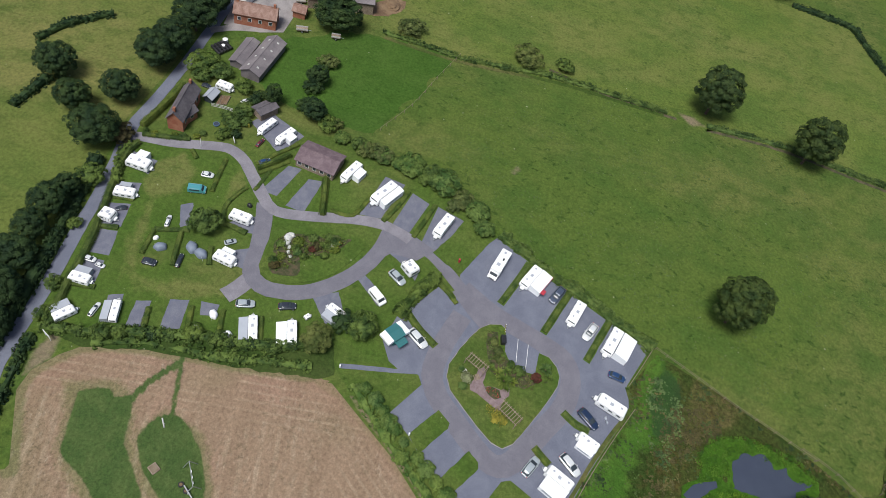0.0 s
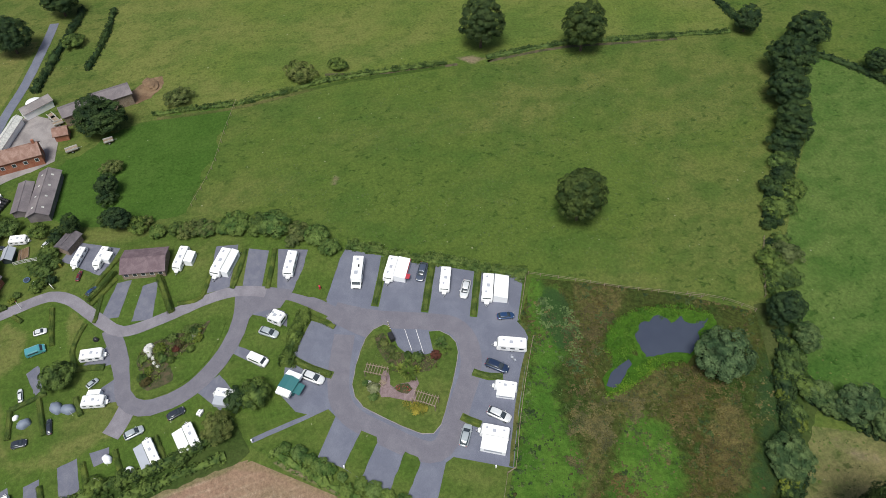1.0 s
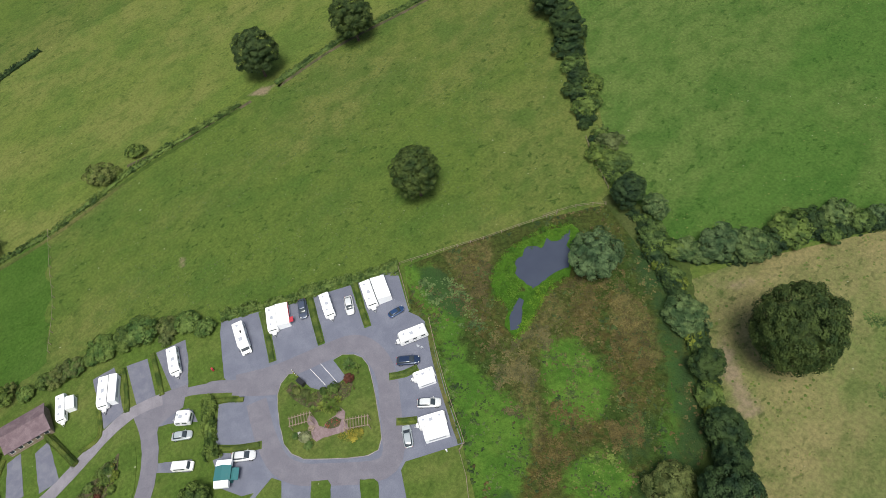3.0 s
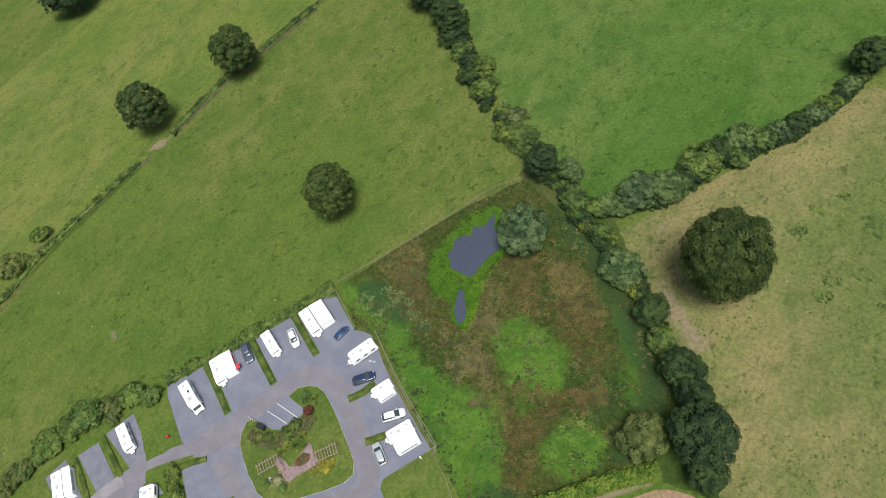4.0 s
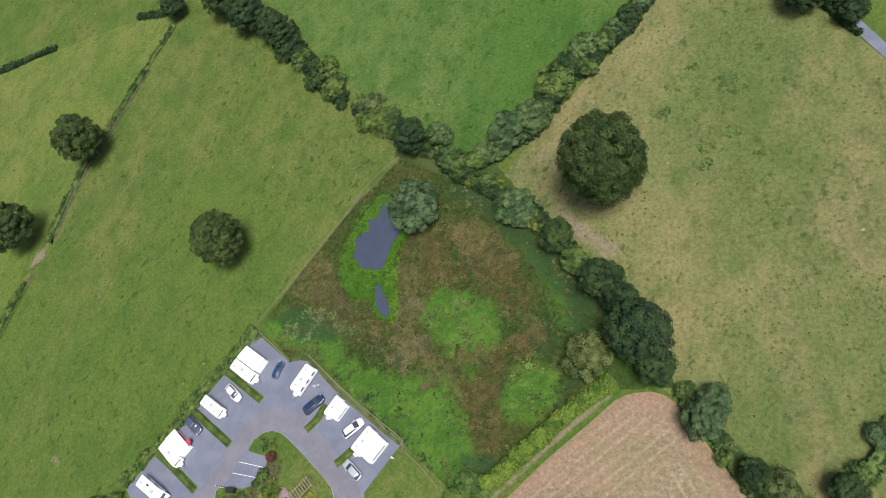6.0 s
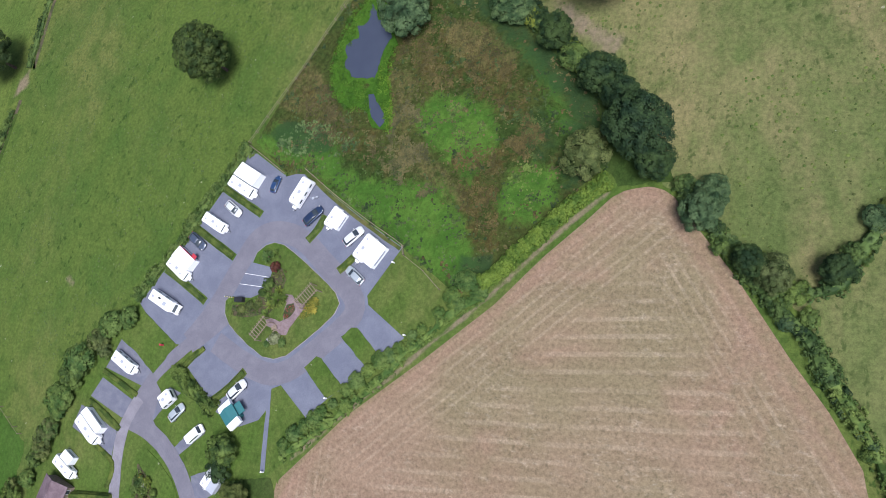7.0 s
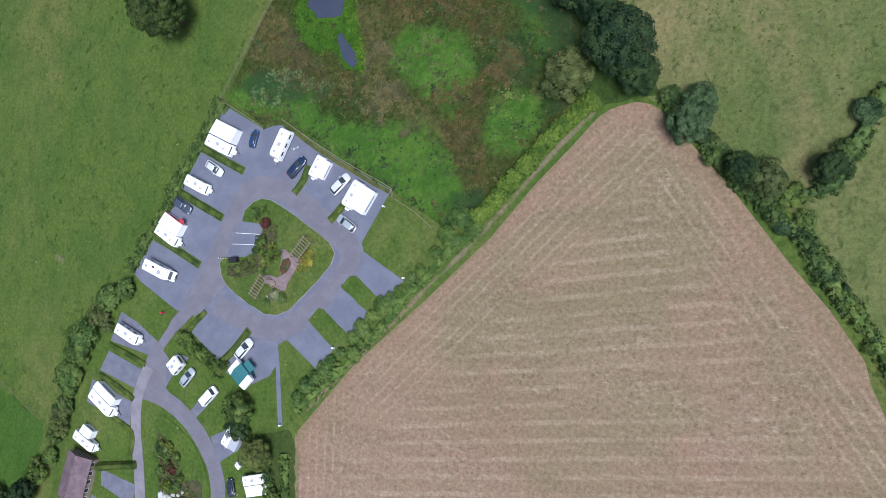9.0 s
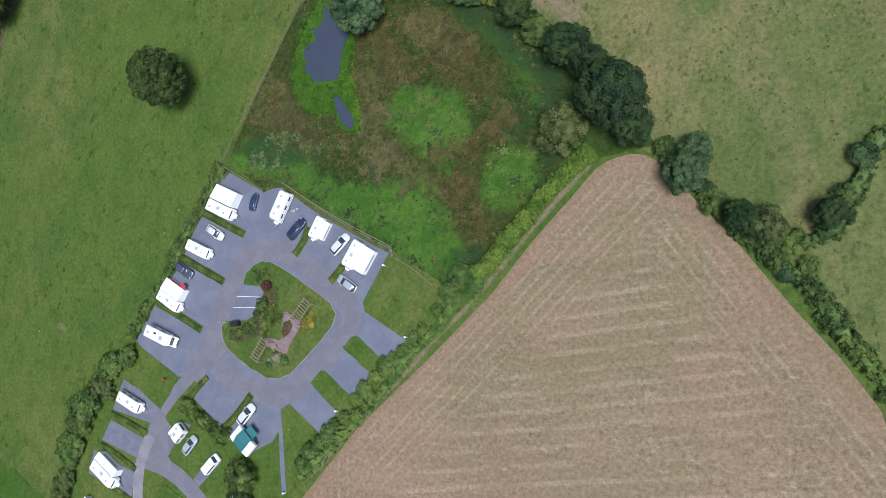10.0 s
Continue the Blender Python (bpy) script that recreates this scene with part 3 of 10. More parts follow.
def hedge(name, pts, width, height, mat, label, leaf=0.22, dens=11.0, rough=0.25, category="hedge", part_name="foliage"):
    """A hedge along a line: woody core and leaf clusters over its sides and top."""
    line = glide(pts, 1.2)
    top = root(name, pose(line[0].x, line[0].y, 0))
    o = line[0]
    vs, fs, cen, nrm = [], [], [], []
    ring = [(-0.5, 0.0), (-0.52, 0.55), (-0.36, 0.95), (0.0, 1.04), (0.36, 0.95), (0.52, 0.55), (0.5, 0.0)]
    for i, p in enumerate(line):
        d = (line[min(i + 1, len(line) - 1)] - line[max(i - 1, 0)]).normalized()
        n2 = Vector((-d.y, d.x))
        k = 1 + rough * noise.noise((p.x * 0.25, p.y * 0.25, 0.5)) + rough * noise.noise((p.x * 0.7, p.y * 0.7, 4.5))
        side = rough * width * 0.5 * noise.noise((p.x * 0.2, p.y * 0.2, 11.0))
        here = []
        for a, h in ring:
            q = p + n2 * (a * width * k * (0.74 if width > 1.5 else 0.86) + side) - o
            here.append((q.x, q.y, h * height * k * (0.74 if width > 1.5 else 0.9) - (0.05 if h == 0 else 0)))
        vs += here
        m = len(ring)
        if i:
            for j in range(m - 1):
                a, b = m * i + j, m * (i - 1) + j
                fs.append((b, b + 1, a + 1, a))
                pa, pb = np.array(vs[b]), np.array(vs[a + 1])
                e1, e2 = np.array(vs[b + 1]) - pa, np.array(vs[a]) - pa
                nn = np.cross(e1, e2)
                ar = np.linalg.norm(nn)
                cnt = rng.poisson(min(90, ar * dens * 1.7))
                if cnt:
                    w = rng.uniform(0, 1, (cnt, 2))
                    nn = nn / (ar + 1e-9)
                    if nn[2] < -0.2:
                        nn = -nn
                    mid = np.array([(vs[m * i][0] + vs[m * i + m - 1][0]) / 2, (vs[m * i][1] + vs[m * i + m - 1][1]) / 2, height * 0.4])
                    if np.dot(nn, pa - mid) < 0:
                        nn = -nn
                    cen.append(pa + w[:, :1] * e1 + w[:, 1:] * e2 + nn * rng.uniform(-0.05, 0.30 + 0.5 * rough, (cnt, 1)) * min(1.0, height))
                    nrm.append(np.tile(nn + np.array([0, 0, 0.3]), (cnt, 1)))
    fs += [tuple(range(len(ring))), tuple(range(len(vs) - len(ring), len(vs)))]
    cen, nrm = np.concatenate(cen), np.concatenate(nrm)
    if width > 1.5:
        pick = rng.uniform(0, 1, len(cen)) < 0.15
        c0, n0 = cen[pick], nrm[pick]
        per = 22
        sph = rng.normal(0, 1, (len(c0), per, 3)) + n0[:, None] * 1.0
        sph /= np.linalg.norm(sph, axis=2)[:, :, None]
        size = rng.uniform(0.10, 0.22, (len(c0), 1, 1)) * min(width, 3.0)
        cen = (c0[:, None] + n0[:, None] * 0.02 + sph * size * rng.uniform(0.8, 1.1, (len(c0), per, 1))).reshape(-1, 3)
        nrm = (sph * 1.1 + np.array([0, 0, 0.2])).reshape(-1, 3)
        leaf = min(leaf, 0.17)
    cen[:, 2] = np.maximum(cen[:, 2], 0.1)
    v, f = leaf_cards(cen, nrm, leaf)
    link(part_name, np.concatenate([np.array(vs), v]), [*fs, *(f + len(vs)).tolist()], mat, top)
    part("stems", tube(0.06, (0, 0, -0.1), (0, 0, height * 0.5), 6), BARK, top)
    return tagged(top, label, category)


def fern(mat, radius, height, fronds, seed, label):
    """A spiky rosette: arching pointed fronds from one crown, each a folded strip of four joints."""
    g = np.random.default_rng(seed)
    vs, fs = [], []
    for k in range(fronds):
        a = k * 2.39996 + g.uniform(-0.2, 0.2)
        long, lift, wide = radius * g.uniform(0.6, 1.1), height * g.uniform(0.5, 1.1), radius * g.uniform(0.06, 0.11)
        d, n2 = np.array([math.cos(a), math.sin(a), 0]), np.array([-math.sin(a), math.cos(a), 0])
        at = len(vs)
        for j, (out, up, w) in enumerate(((0.05, 0.05, 0.6), (0.4, 0.75, 1.0), (0.75, 0.95, 0.8), (1.0, 0.7, 0.05))):
            mid = d * out * long + np.array([0, 0, up * lift])
            vs += [mid - n2 * wide * w, mid + np.array([0, 0, -0.4 * wide * w]), mid + n2 * wide * w]
            if j:
                b = at + 3 * j
                fs += [(b - 3, b - 2, b + 1, b), (b - 2, b - 1, b + 2, b + 1)]
    top = root("fern")
    link("fronds", np.array(vs), fs, mat, top)
    part("crown", tube(radius * 0.12, (0, 0, -0.05), (0, 0, height * 0.25), 7, radius * 0.06), BARK, top)
    return tagged(top, label, "fern")


def mounds(centers, radius, height, g):
    """Low rounded hummocks of blades: an uneven dome of two rings and a crown each."""
    n, ring = len(centers), 7
    ang = np.arange(ring) * 2 * math.pi / ring + g.uniform(0, 6.3, (n, 1))
    v = np.zeros((n, 2 * ring + 1, 3))
    for k, (out, up) in enumerate(((1.0, 0.0), (0.72, 0.62))):
        r = radius[:, None] * out * g.uniform(0.72, 1.28, (n, ring))
        v[:, k * ring:(k + 1) * ring, 0] = centers[:, :1] + r * np.cos(ang)
        v[:, k * ring:(k + 1) * ring, 1] = centers[:, 1:2] + r * np.sin(ang)
        v[:, k * ring:(k + 1) * ring, 2] = height[:, None] * up * g.uniform(0.8, 1.2, (n, ring)) if k else -0.02
    v[:, -1, :2] = centers[:, :2] + g.normal(0, 0.12, (n, 2)) * radius[:, None]
    v[:, -1, 2] = height
    j = np.arange(ring)
    q = np.stack([j, (j + 1) % ring, ring + (j + 1) % ring, ring + j], 1)
    t = np.stack([ring + j, ring + (j + 1) % ring, np.full(ring, 2 * ring)], 1)
    off = (np.arange(n) * (2 * ring + 1))[:, None, None]
    return v.reshape(-1, 3), (q + off).reshape(-1, 4).tolist() + (t + off).reshape(-1, 3).tolist()


def tuft_field(name, inside, count, mat, size, height, label, seed, soft=0):
    """Clumps of rank herbage scattered over a region; nobody could count them. soft: hummocks in a clump, 0 for loose leaves."""
    g = np.random.default_rng(seed)
    pts = inside(count, g)
    k = soft or 9
    ang = g.uniform(0, 2 * math.pi, (len(pts), k))
    rad = size * np.sqrt(g.uniform(0, 1, (len(pts), k))) * g.uniform(0.5, 1.4, (len(pts), 1))
    if soft == 1:
        rad *= 0
    hz = height * g.uniform(0.2, 1.0, (len(pts), k)) * (1 - 0.5 * rad / (rad.max() + 1e-6))
    c = np.stack([pts[:, :1] + rad * np.cos(ang), pts[:, 1:2] + rad * np.sin(ang), hz], 2).reshape(-1, 3)
    if soft:
        v, f = mounds(c, size * g.uniform(0.35, 0.8, len(c)) * (1.0 if soft == 1 else 0.8), c[:, 2] + 0.05, g)
        return tagged(link(name, v, f, mat, None, True), label, "vegetation", kind="stuff")
    nr = np.stack([np.cos(ang), np.sin(ang), np.full(ang.shape, 0.9)], 2).reshape(-1, 3)
    v, f = leaf_cards(c, nr, size * 0.36, 0.8)
    v[:, 2] = np.maximum(v[:, 2], 0.03)
    return tagged(link(name, v, f.tolist(), mat), label, "vegetation", kind="stuff")


def within(poly):
    """A sampler of points inside a polygon."""
    P = np.array(poly, float)

    def sample(n, g):
        out = np.zeros((0, 2))
        lo, hi = P.min(0), P.max(0)
        while len(out) < n:
            q = g.uniform(lo, hi, (n * 2, 2))
            ok = np.zeros(len(q), bool)
            j = len(P) - 1
            for i in range(len(P)):
                a, b = P[i], P[j]
                cross = ((a[1] > q[:, 1]) != (b[1] > q[:, 1])) & (q[:, 0] < (b[0] - a[0]) * (q[:, 1] - a[1]) / (b[1] - a[1] + 1e-12) + a[0])
                ok ^= cross
                j = i
            out = np.concatenate([out, q[ok]])
        return out[:n]
    return sample


def outside(sample, poly):
    """Keeps points of a sampler that lie outside a polygon."""
    P = np.array(poly, float)
    c, r = P.mean(0), np.hypot(*(P - P.mean(0)).T).max() * 0.86

    def pick(n, g):
        q = sample(n * 2, g)
        return q[np.hypot(*(q - c).T) > r][:n]
    return pick


def patchy(sample, scale, lo, seed):
    """Keeps those points that lie in drifts."""
    def pick(n, g):
        q = sample(n * 3, g)
        keep = np.array([noise.noise((x * scale, y * scale, seed)) > lo for x, y in q])
        return q[keep][:n]
    return pick



# ---- makers of vehicles, tents and buildings ----
PAINT = {}


def paint(key, col, metal=0.25):
    if key not in PAINT:
        PAINT[key] = paint_mat(key + "_car_paint", col, 0.28, metal, 0.6)
    return PAINT[key]


def wheel(parent, x, y, r=0.31, w=0.2):
    t = part("wheel", tube(r, (x, y - w / 2, r), (x, y + w / 2, r), 16), TYRE, parent)
    part("rim", tube(r * 0.6, (x, y - w / 2 - 0.01, r), (x, y + w / 2 + 0.01, r), 12), STEEL, t)


def shell(stations, n=14, p=0.5):
    """A rounded hull through cross-sections (x, half width, low, high)."""
    bm = bmesh.new()
    rows = []
    for x, w, lo, hi in stations:
        row = []
        for k in range(n):
            a = 2 * math.pi * (k + 0.5) / n
            cy, sz = math.cos(a), math.sin(a)
            y = w * math.copysign(abs(cy) ** p, cy)
            z = (lo + hi) / 2 + (hi - lo) / 2 * math.copysign(abs(sz) ** p, sz)
            row.append(bm.verts.new((x, y, z)))
        rows.append(row)
    for r0, r1 in zip(rows, rows[1:]):
        for k in range(n):
            bm.faces.new((r0[k], r0[(k + 1) % n], r1[(k + 1) % n], r1[k]))
    bm.faces.new(rows[0][::-1])
    bm.faces.new(rows[-1])
    return bm


def car(mat, estate=False, label="", name="car"):
    """A car at the origin, 4.2 m long, its front towards +x."""
    top = root(name)
    part("body", shell([(-2.08, 0.55, 0.42, 0.70), (-2.0, 0.74, 0.32, 0.88), (-1.6, 0.84, 0.26, 0.95), (-0.8, 0.87, 0.24, 0.97), (0.4, 0.87, 0.24, 0.96), (1.1, 0.85, 0.24, 0.93), (1.6, 0.80, 0.26, 0.84), (1.95, 0.68, 0.32, 0.72), (2.1, 0.48, 0.40, 0.60)]), mat, top, smooth=True)
    back = -1.95 if estate else -1.72
    part("glasshouse", shell([(back, 0.60, 0.80, 0.95), (back + 0.25, 0.68, 0.80, 1.28), (back + 0.6, 0.70, 0.80, 1.43), (-0.3, 0.71, 0.80, 1.48), (0.25, 0.69, 0.80, 1.44), (0.7, 0.66, 0.80, 1.2), (1.1, 0.60, 0.80, 0.95)]), GLASS, top, smooth=True)
    part("roof", shell([(back + 0.42, 0.46, 1.34, 1.43), (back + 0.6, 0.55, 1.36, 1.465), (-0.7, 0.58, 1.40, 1.51), (-0.2, 0.58, 1.40, 1.51), (0.18, 0.55, 1.36, 1.48), (0.34, 0.47, 1.33, 1.43)]), mat, top, smooth=True)
    for s in (-1, 1):
        part("pillar", tube(0.035, (1.0, s * 0.66, 0.95), (0.30, s * 0.56, 1.43), 6), mat, top)
        part("headlight", box(0.22, 0.26, 0.12, (1.84, s * 0.52, 0.64), 0.03), STONE, top)
        part("rear_light", box(0.12, 0.2, 0.2, (-2.0, s * 0.58, 0.66), 0.03), RED, top)
        part("mirror", box(0.12, 0.2, 0.12, (0.75, s * 0.92, 0.93), 0.03), mat, top)
        for x in (-1.32, 1.32):
            wheel(top, x, s * 0.76)
    return tagged(top, label, "car")


def caravan(short=False, label="", stripe=GREY_CLOTH):
    """A touring caravan at the origin, drawbar towards +x; 6.9 m from rear to hitch."""
    top = root("caravan")
    a = 1.6 if short else 2.9
    b = a - 0.35
    out = [(-a, 0.45), (-a - 0.08, 1.3), (-a + 0.08, 2.2), (-a + 0.35, 2.52), (b - 0.6, 2.56), (b - 0.05, 2.3), (b + 0.28, 1.5), (b + 0.25, 0.45)]
    body = part("body", side_profile(out, 1.12, 0.95, (1.6, 2.6), 0.10), WHITE, top)
    for x, w in ((-a * 0.62, 0.42), (0.1, 0.7), (b * 0.62, 0.42)):
        part("roof_light", box(w, w * 0.9, 0.09, (x, 0.1 if w > 0.5 else -0.25, 2.545), 0.03), GREY_CLOTH, top, "grey tinted roof light")
    part("front_window", box(0.05, 1.7, 0.6, (b + 0.17, 0, 1.45), 0.02), GLASS, top)
    part("rear_window", box(0.05, 1.5, 0.55, (-a - 0.05, 0, 1.4), 0.02), GLASS, top)
    for s in (-1, 1):
        for x in ((-0.6, 0.7) if short else (-1.9, -0.2, 1.5)):
            part("side_window", box(0.85, 0.05, 0.5, (x, s * 1.115, 1.4), 0.02), GLASS, top)
        part("stripe", box(2 * a - 0.5, 0.02, 0.12, (-0.1, s * 1.125, 0.95)), stripe, top)
        wheel(top, -0.15, s * 0.98, 0.32, 0.2)
        part("corner_steady", tube(0.03, (-a + 0.4, s * 0.9, 0.5), (-a + 0.3, s * 0.95, 0.0), 6), STEEL, top)
        part("drawbar", tube(0.045, (b + 0.1, s * 0.6, 0.48), (b + 1.25, 0.0, 0.46), 8), STEEL, top)
    part("door", box(0.62, 0.04, 1.75, (0.75, -1.13, 0.5), 0.015), CLOTH, top)
    part("gas_locker", box(0.55, 0.9, 0.5, (b + 0.5, 0, 0.5), 0.08), WHITE, top)
    part("jockey_wheel", tube(0.1, (b + 1.0, 0.12, 0.10), (b + 1.0, 0.20, 0.10), 10), TYRE, top)
    part("aerial", tube(0.025, (-0.9, 0.5, 2.5), (-0.9, 0.5, 3.0), 6), STEEL, top)
    return tagged(top, label, "caravan")


def motorhome(label):
    top = root("motorhome")
    out = [(-3.2, 0.5), (-3.25, 1.6), (-3.1, 2.75), (-2.9, 2.9), (1.7, 2.9), (2.1, 2.6), (2.2, 1.9), (2.15, 0.5)]
    part("body", side_profile(out, 1.12, 0.96, (1.8, 2.9), 0.09), WHITE, top)
    cab = [(2.0, 0.45), (2.0, 1.75), (2.35, 1.7), (2.75, 1.15), (3.25, 0.98), (3.35, 0.5)]
    part("cab", side_profile(cab, 1.0, 0.85, (1.0, 1.8), 0.07), WHITE, top)
    bm = side_profile([(2.33, 1.62), (2.74, 1.16), (2.80, 1.18), (2.40, 1.66)], 0.82, 1, (0, 1), 0)
    part("windscreen", bm, GLASS, top)
    part("bonnet_grille", box(0.1, 1.2, 0.3, (3.28, 0, 0.5), 0.03), BLACK, top)
    for x, w in ((-2.2, 0.5), (0.9, 0.75)):
        part("roof_light", box(w, w, 0.1, (x, -0.1, 2.88), 0.03), GREY_CLOTH, top, "grey tinted roof light")
    part("roof_vent", box(0.6, 0.35, 0.14, (-0.6, 0.3, 2.88), 0.04), BLACK, top)
    for s in (-1, 1):
        for x in (-2.0, 0.2):
            part("side_window", box(0.9, 0.05, 0.5, (x, s * 1.12, 1.5), 0.02), GLASS, top)
        for x in (-2.0, 2.5):
            wheel(top, x, s * 0.95, 0.34, 0.22)
        part("mirror", box(0.12, 0.2, 0.3, (2.5, s * 1.15, 1.2), 0.03), BLACK, top)
    return tagged(top, label, "motorhome")


def van(mat, label):
    top = root("van")
    out = [(-2.4, 0.4), (-2.45, 1.2), (-2.35, 1.9), (-2.2, 1.98), (1.0, 1.98), (1.25, 1.85), (1.75, 1.15), (2.35, 0.95), (2.42, 0.4)]
    part("body", side_profile(out, 0.92, 0.90, (1.0, 2.0), 0.08), mat, top)
    part("windscreen", side_profile([(1.30, 1.80), (1.75, 1.18), (1.80, 1.20), (1.36, 1.84)], 0.76, 1, (0, 1), 0), GLASS, top)
    part("rear_window", box(0.04, 1.3, 0.5, (-2.42, 0, 1.25), 0.01), GLASS, top)
    part("roof_rail", box(2.4, 0.05, 0.06, (-0.6, 0.7, 1.97), 0.01), STEEL, top)
    part("roof_rail", box(2.4, 0.05, 0.06, (-0.6, -0.7, 1.97), 0.01), STEEL, top)
    for s in (-1, 1):
        part("side_window", box(2.6, 0.04, 0.5, (-0.5, s * 0.885, 1.3), 0.01), GLASS, top)
        part("headlight", box(0.12, 0.26, 0.16, (2.36, s * 0.65, 0.72), 0.03), STONE, top)
        for x in (-1.5, 1.55):
            wheel(top, x, s * 0.82, 0.33)
    return tagged(top, label, "van")


def awning(length, depth, mat, label, trim=GREY_CLOTH):
    """A tent room 2.4 m high beside a caravan: it leans on -y, its front towards +y."""
    top = root("awning")
    h0, h1 = 2.42, 1.95
    x = length / 2
    bm = bmesh.new()
    n = 6
    grid = []
    for i in range(n + 1):
        row = []
        for j in range(n + 1):
            u, w = i / n, j / n
            sag = -0.10 * math.sin(u * math.pi * 2) ** 2 * math.sin(w * math.pi)
            row.append(bm.verts.new((-x + 2 * x * u, depth * w, h0 + (h1 - h0) * w + sag)))
        grid.append(row)
    for i in range(n):
        for j in range(n):
            bm.faces.new((grid[i][j], grid[i + 1][j], grid[i + 1][j + 1], grid[i][j + 1]))
    r = bmesh.ops.extrude_face_region(bm, geom=bm.faces[:])
    for v in r["geom"]:
        if isinstance(v, bmesh.types.BMVert):
            v.co.z -= 0.05
    part("roof", bm, mat, top)
    part("front_wall", box(length - 0.1, 0.05, h1 - 0.08, (0, depth - 0.05, 0), 0.01), mat, top)
    part("front_window", box(length * 0.7, 0.03, 0.7, (0, depth - 0.015, 0.9), 0.01), trim, top)
    if trim is RED:
        part("valance", box(length + 0.1, 0.12, 0.35, (0, depth - 0.02, h1 - 0.32), 0.03), RED, top, "red scalloped valance")
        part("porch_roof", box(1.2, 0.9, 0.06, (length / 2 - 0.7, depth + 0.4, h1 - 0.12), 0.02), RED, top, "red canvas porch roof")
    for s in (-1, 1):
        b2 = side_profile([(0.0, 0.0), (0.0, h0 - 0.08), (depth - 0.08, h1 - 0.09), (depth - 0.08, 0.0)], 0.025, 1, (0, 1), 0)
        bmesh.ops.transform(b2, matrix=Matrix.Translation((s * (x - 0.04), 0, 0)) @ Matrix.Rotation(radians(90), 4, "Z"), verts=b2.verts)
        part("side_wall", b2, mat, top)
        part("guy_rope", tube(0.012, (s * x, depth, h1), (s * (x + 0.25), depth + 0.3, 0.0), 4), GREY_CLOTH, top)
    return tagged(top, label, "awning")


def dome_tent(mat, r, h, label):
    top = root("tent")
    bm = bmesh.new()
    bmesh.ops.create_uvsphere(bm, u_segments=20, v_segments=12, radius=1)
    for v in list(bm.verts):
        if v.co.z < -0.05:
            bm.verts.remove(v)
    for v in bm.verts:
        a = math.atan2(v.co.y, v.co.x)
        k = 1 - 0.07 * math.cos(a * 5)
        v.co = Vector((v.co.x * r * 1.35 * k, v.co.y * r * k, max(0, v.co.z) ** 0.8 * h))
    part("canopy", bm, mat, top, smooth=True)
    part("porch", side_profile([(0, 0), (0, h * 0.75), (r * 0.9, h * 0.4), (r * 1.0, 0)], r * 0.5, 0.8, (0, h), 0.02), GREY_CLOTH, top)
    bm = tube(0.015, (-r * 1.3, r, 0), (-r * 0.8, r * 0.6, h * 0.6), 4)
    part("guy_rope", bm, CLOTH, top)
    return tagged(top, label, "tent")


def slope_roof(length, width, eave, ridge, over=0.35, thick=0.14):
    """A ridged roof along x."""
    w = width / 2 + over
    drop = (ridge - eave) * over / (width / 2)
    out = [(-w, eave - drop), (0, ridge), (w, eave - drop), (w, eave - drop + thick), (0, ridge + thick), (-w, eave - drop + thick)]
    bm = side_profile(out, length / 2 + over, 1, (0, 1), 0)
    bmesh.ops.rotate(bm, matrix=Matrix.Rotation(radians(90), 3, "Z"), verts=bm.verts)
    return bm


def gable_walls(length, width, eave, ridge):
    w = width / 2
    bm = side_profile([(-w, 0), (-w, eave), (0, ridge - 0.02), (w, eave), (w, 0)], length / 2, 1, (0, 1), 0)
    bmesh.ops.rotate(bm, matrix=Matrix.Rotation(radians(90), 3, "Z"), verts=bm.verts)
    return bm


def building(name, at, turn, length, width, eave, ridge, roof, wall, label, windows=0, chimneys=0, door=True, lights=0, category="building"):
    top = root(name, pose(*at, 0, 0, 0, turn))
    part("wall", gable_walls(length, width, eave, ridge), wall, top)
    rf = part("roof", slope_roof(length, width, eave, ridge), roof, top)
    part("ridge", tube(0.12, (-length / 2 - 0.35, 0, ridge + 0.12), (length / 2 + 0.35, 0, ridge + 0.12), 8), roof, rf)
    for k in range(chimneys):
        x = (length / 2 - 0.6) * (1 if k else -1)
        part("chimney", box(0.7, 0.55, 1.5, (x, 0, ridge - 0.5), 0.03), BRICK, rf)
    for k in range(lights):
        x = -length / 2 + (k + 0.5) * length / lights
        for s in (-1, 1):
            b = box(0.5, 0.6, 0.05, (0, 0, 0), 0.01)
            tilt = math.atan2(ridge - eave, width / 2)
            bmesh.ops.transform(b, matrix=Matrix.Translation((x, s * width * 0.25, (eave + ridge) / 2 + 0.15)) @ Matrix.Rotation(-s * tilt, 4, "X"), verts=b.verts)
            part("skylight", b, STONE, rf, "pale translucent roof sheet")
    for k in range(windows):
        x = -length / 2 + (k + 0.5) * length / windows
        for s in (-1, 1):
            w = part("window", box(1.0, 0.08, 1.1, (x, s * width / 2, eave * 0.4), 0.01), WHITE, top)
            part("pane", box(0.84, 0.1, 0.94, (x, s * width / 2, eave * 0.4 + 0.08), 0.005), GLASS, w)
    if door:
        part("door", box(0.08, 1.0, 2.0, (length / 2, 0.3, 0), 0.01), TIMBER, top)
    return tagged(top, label, category)


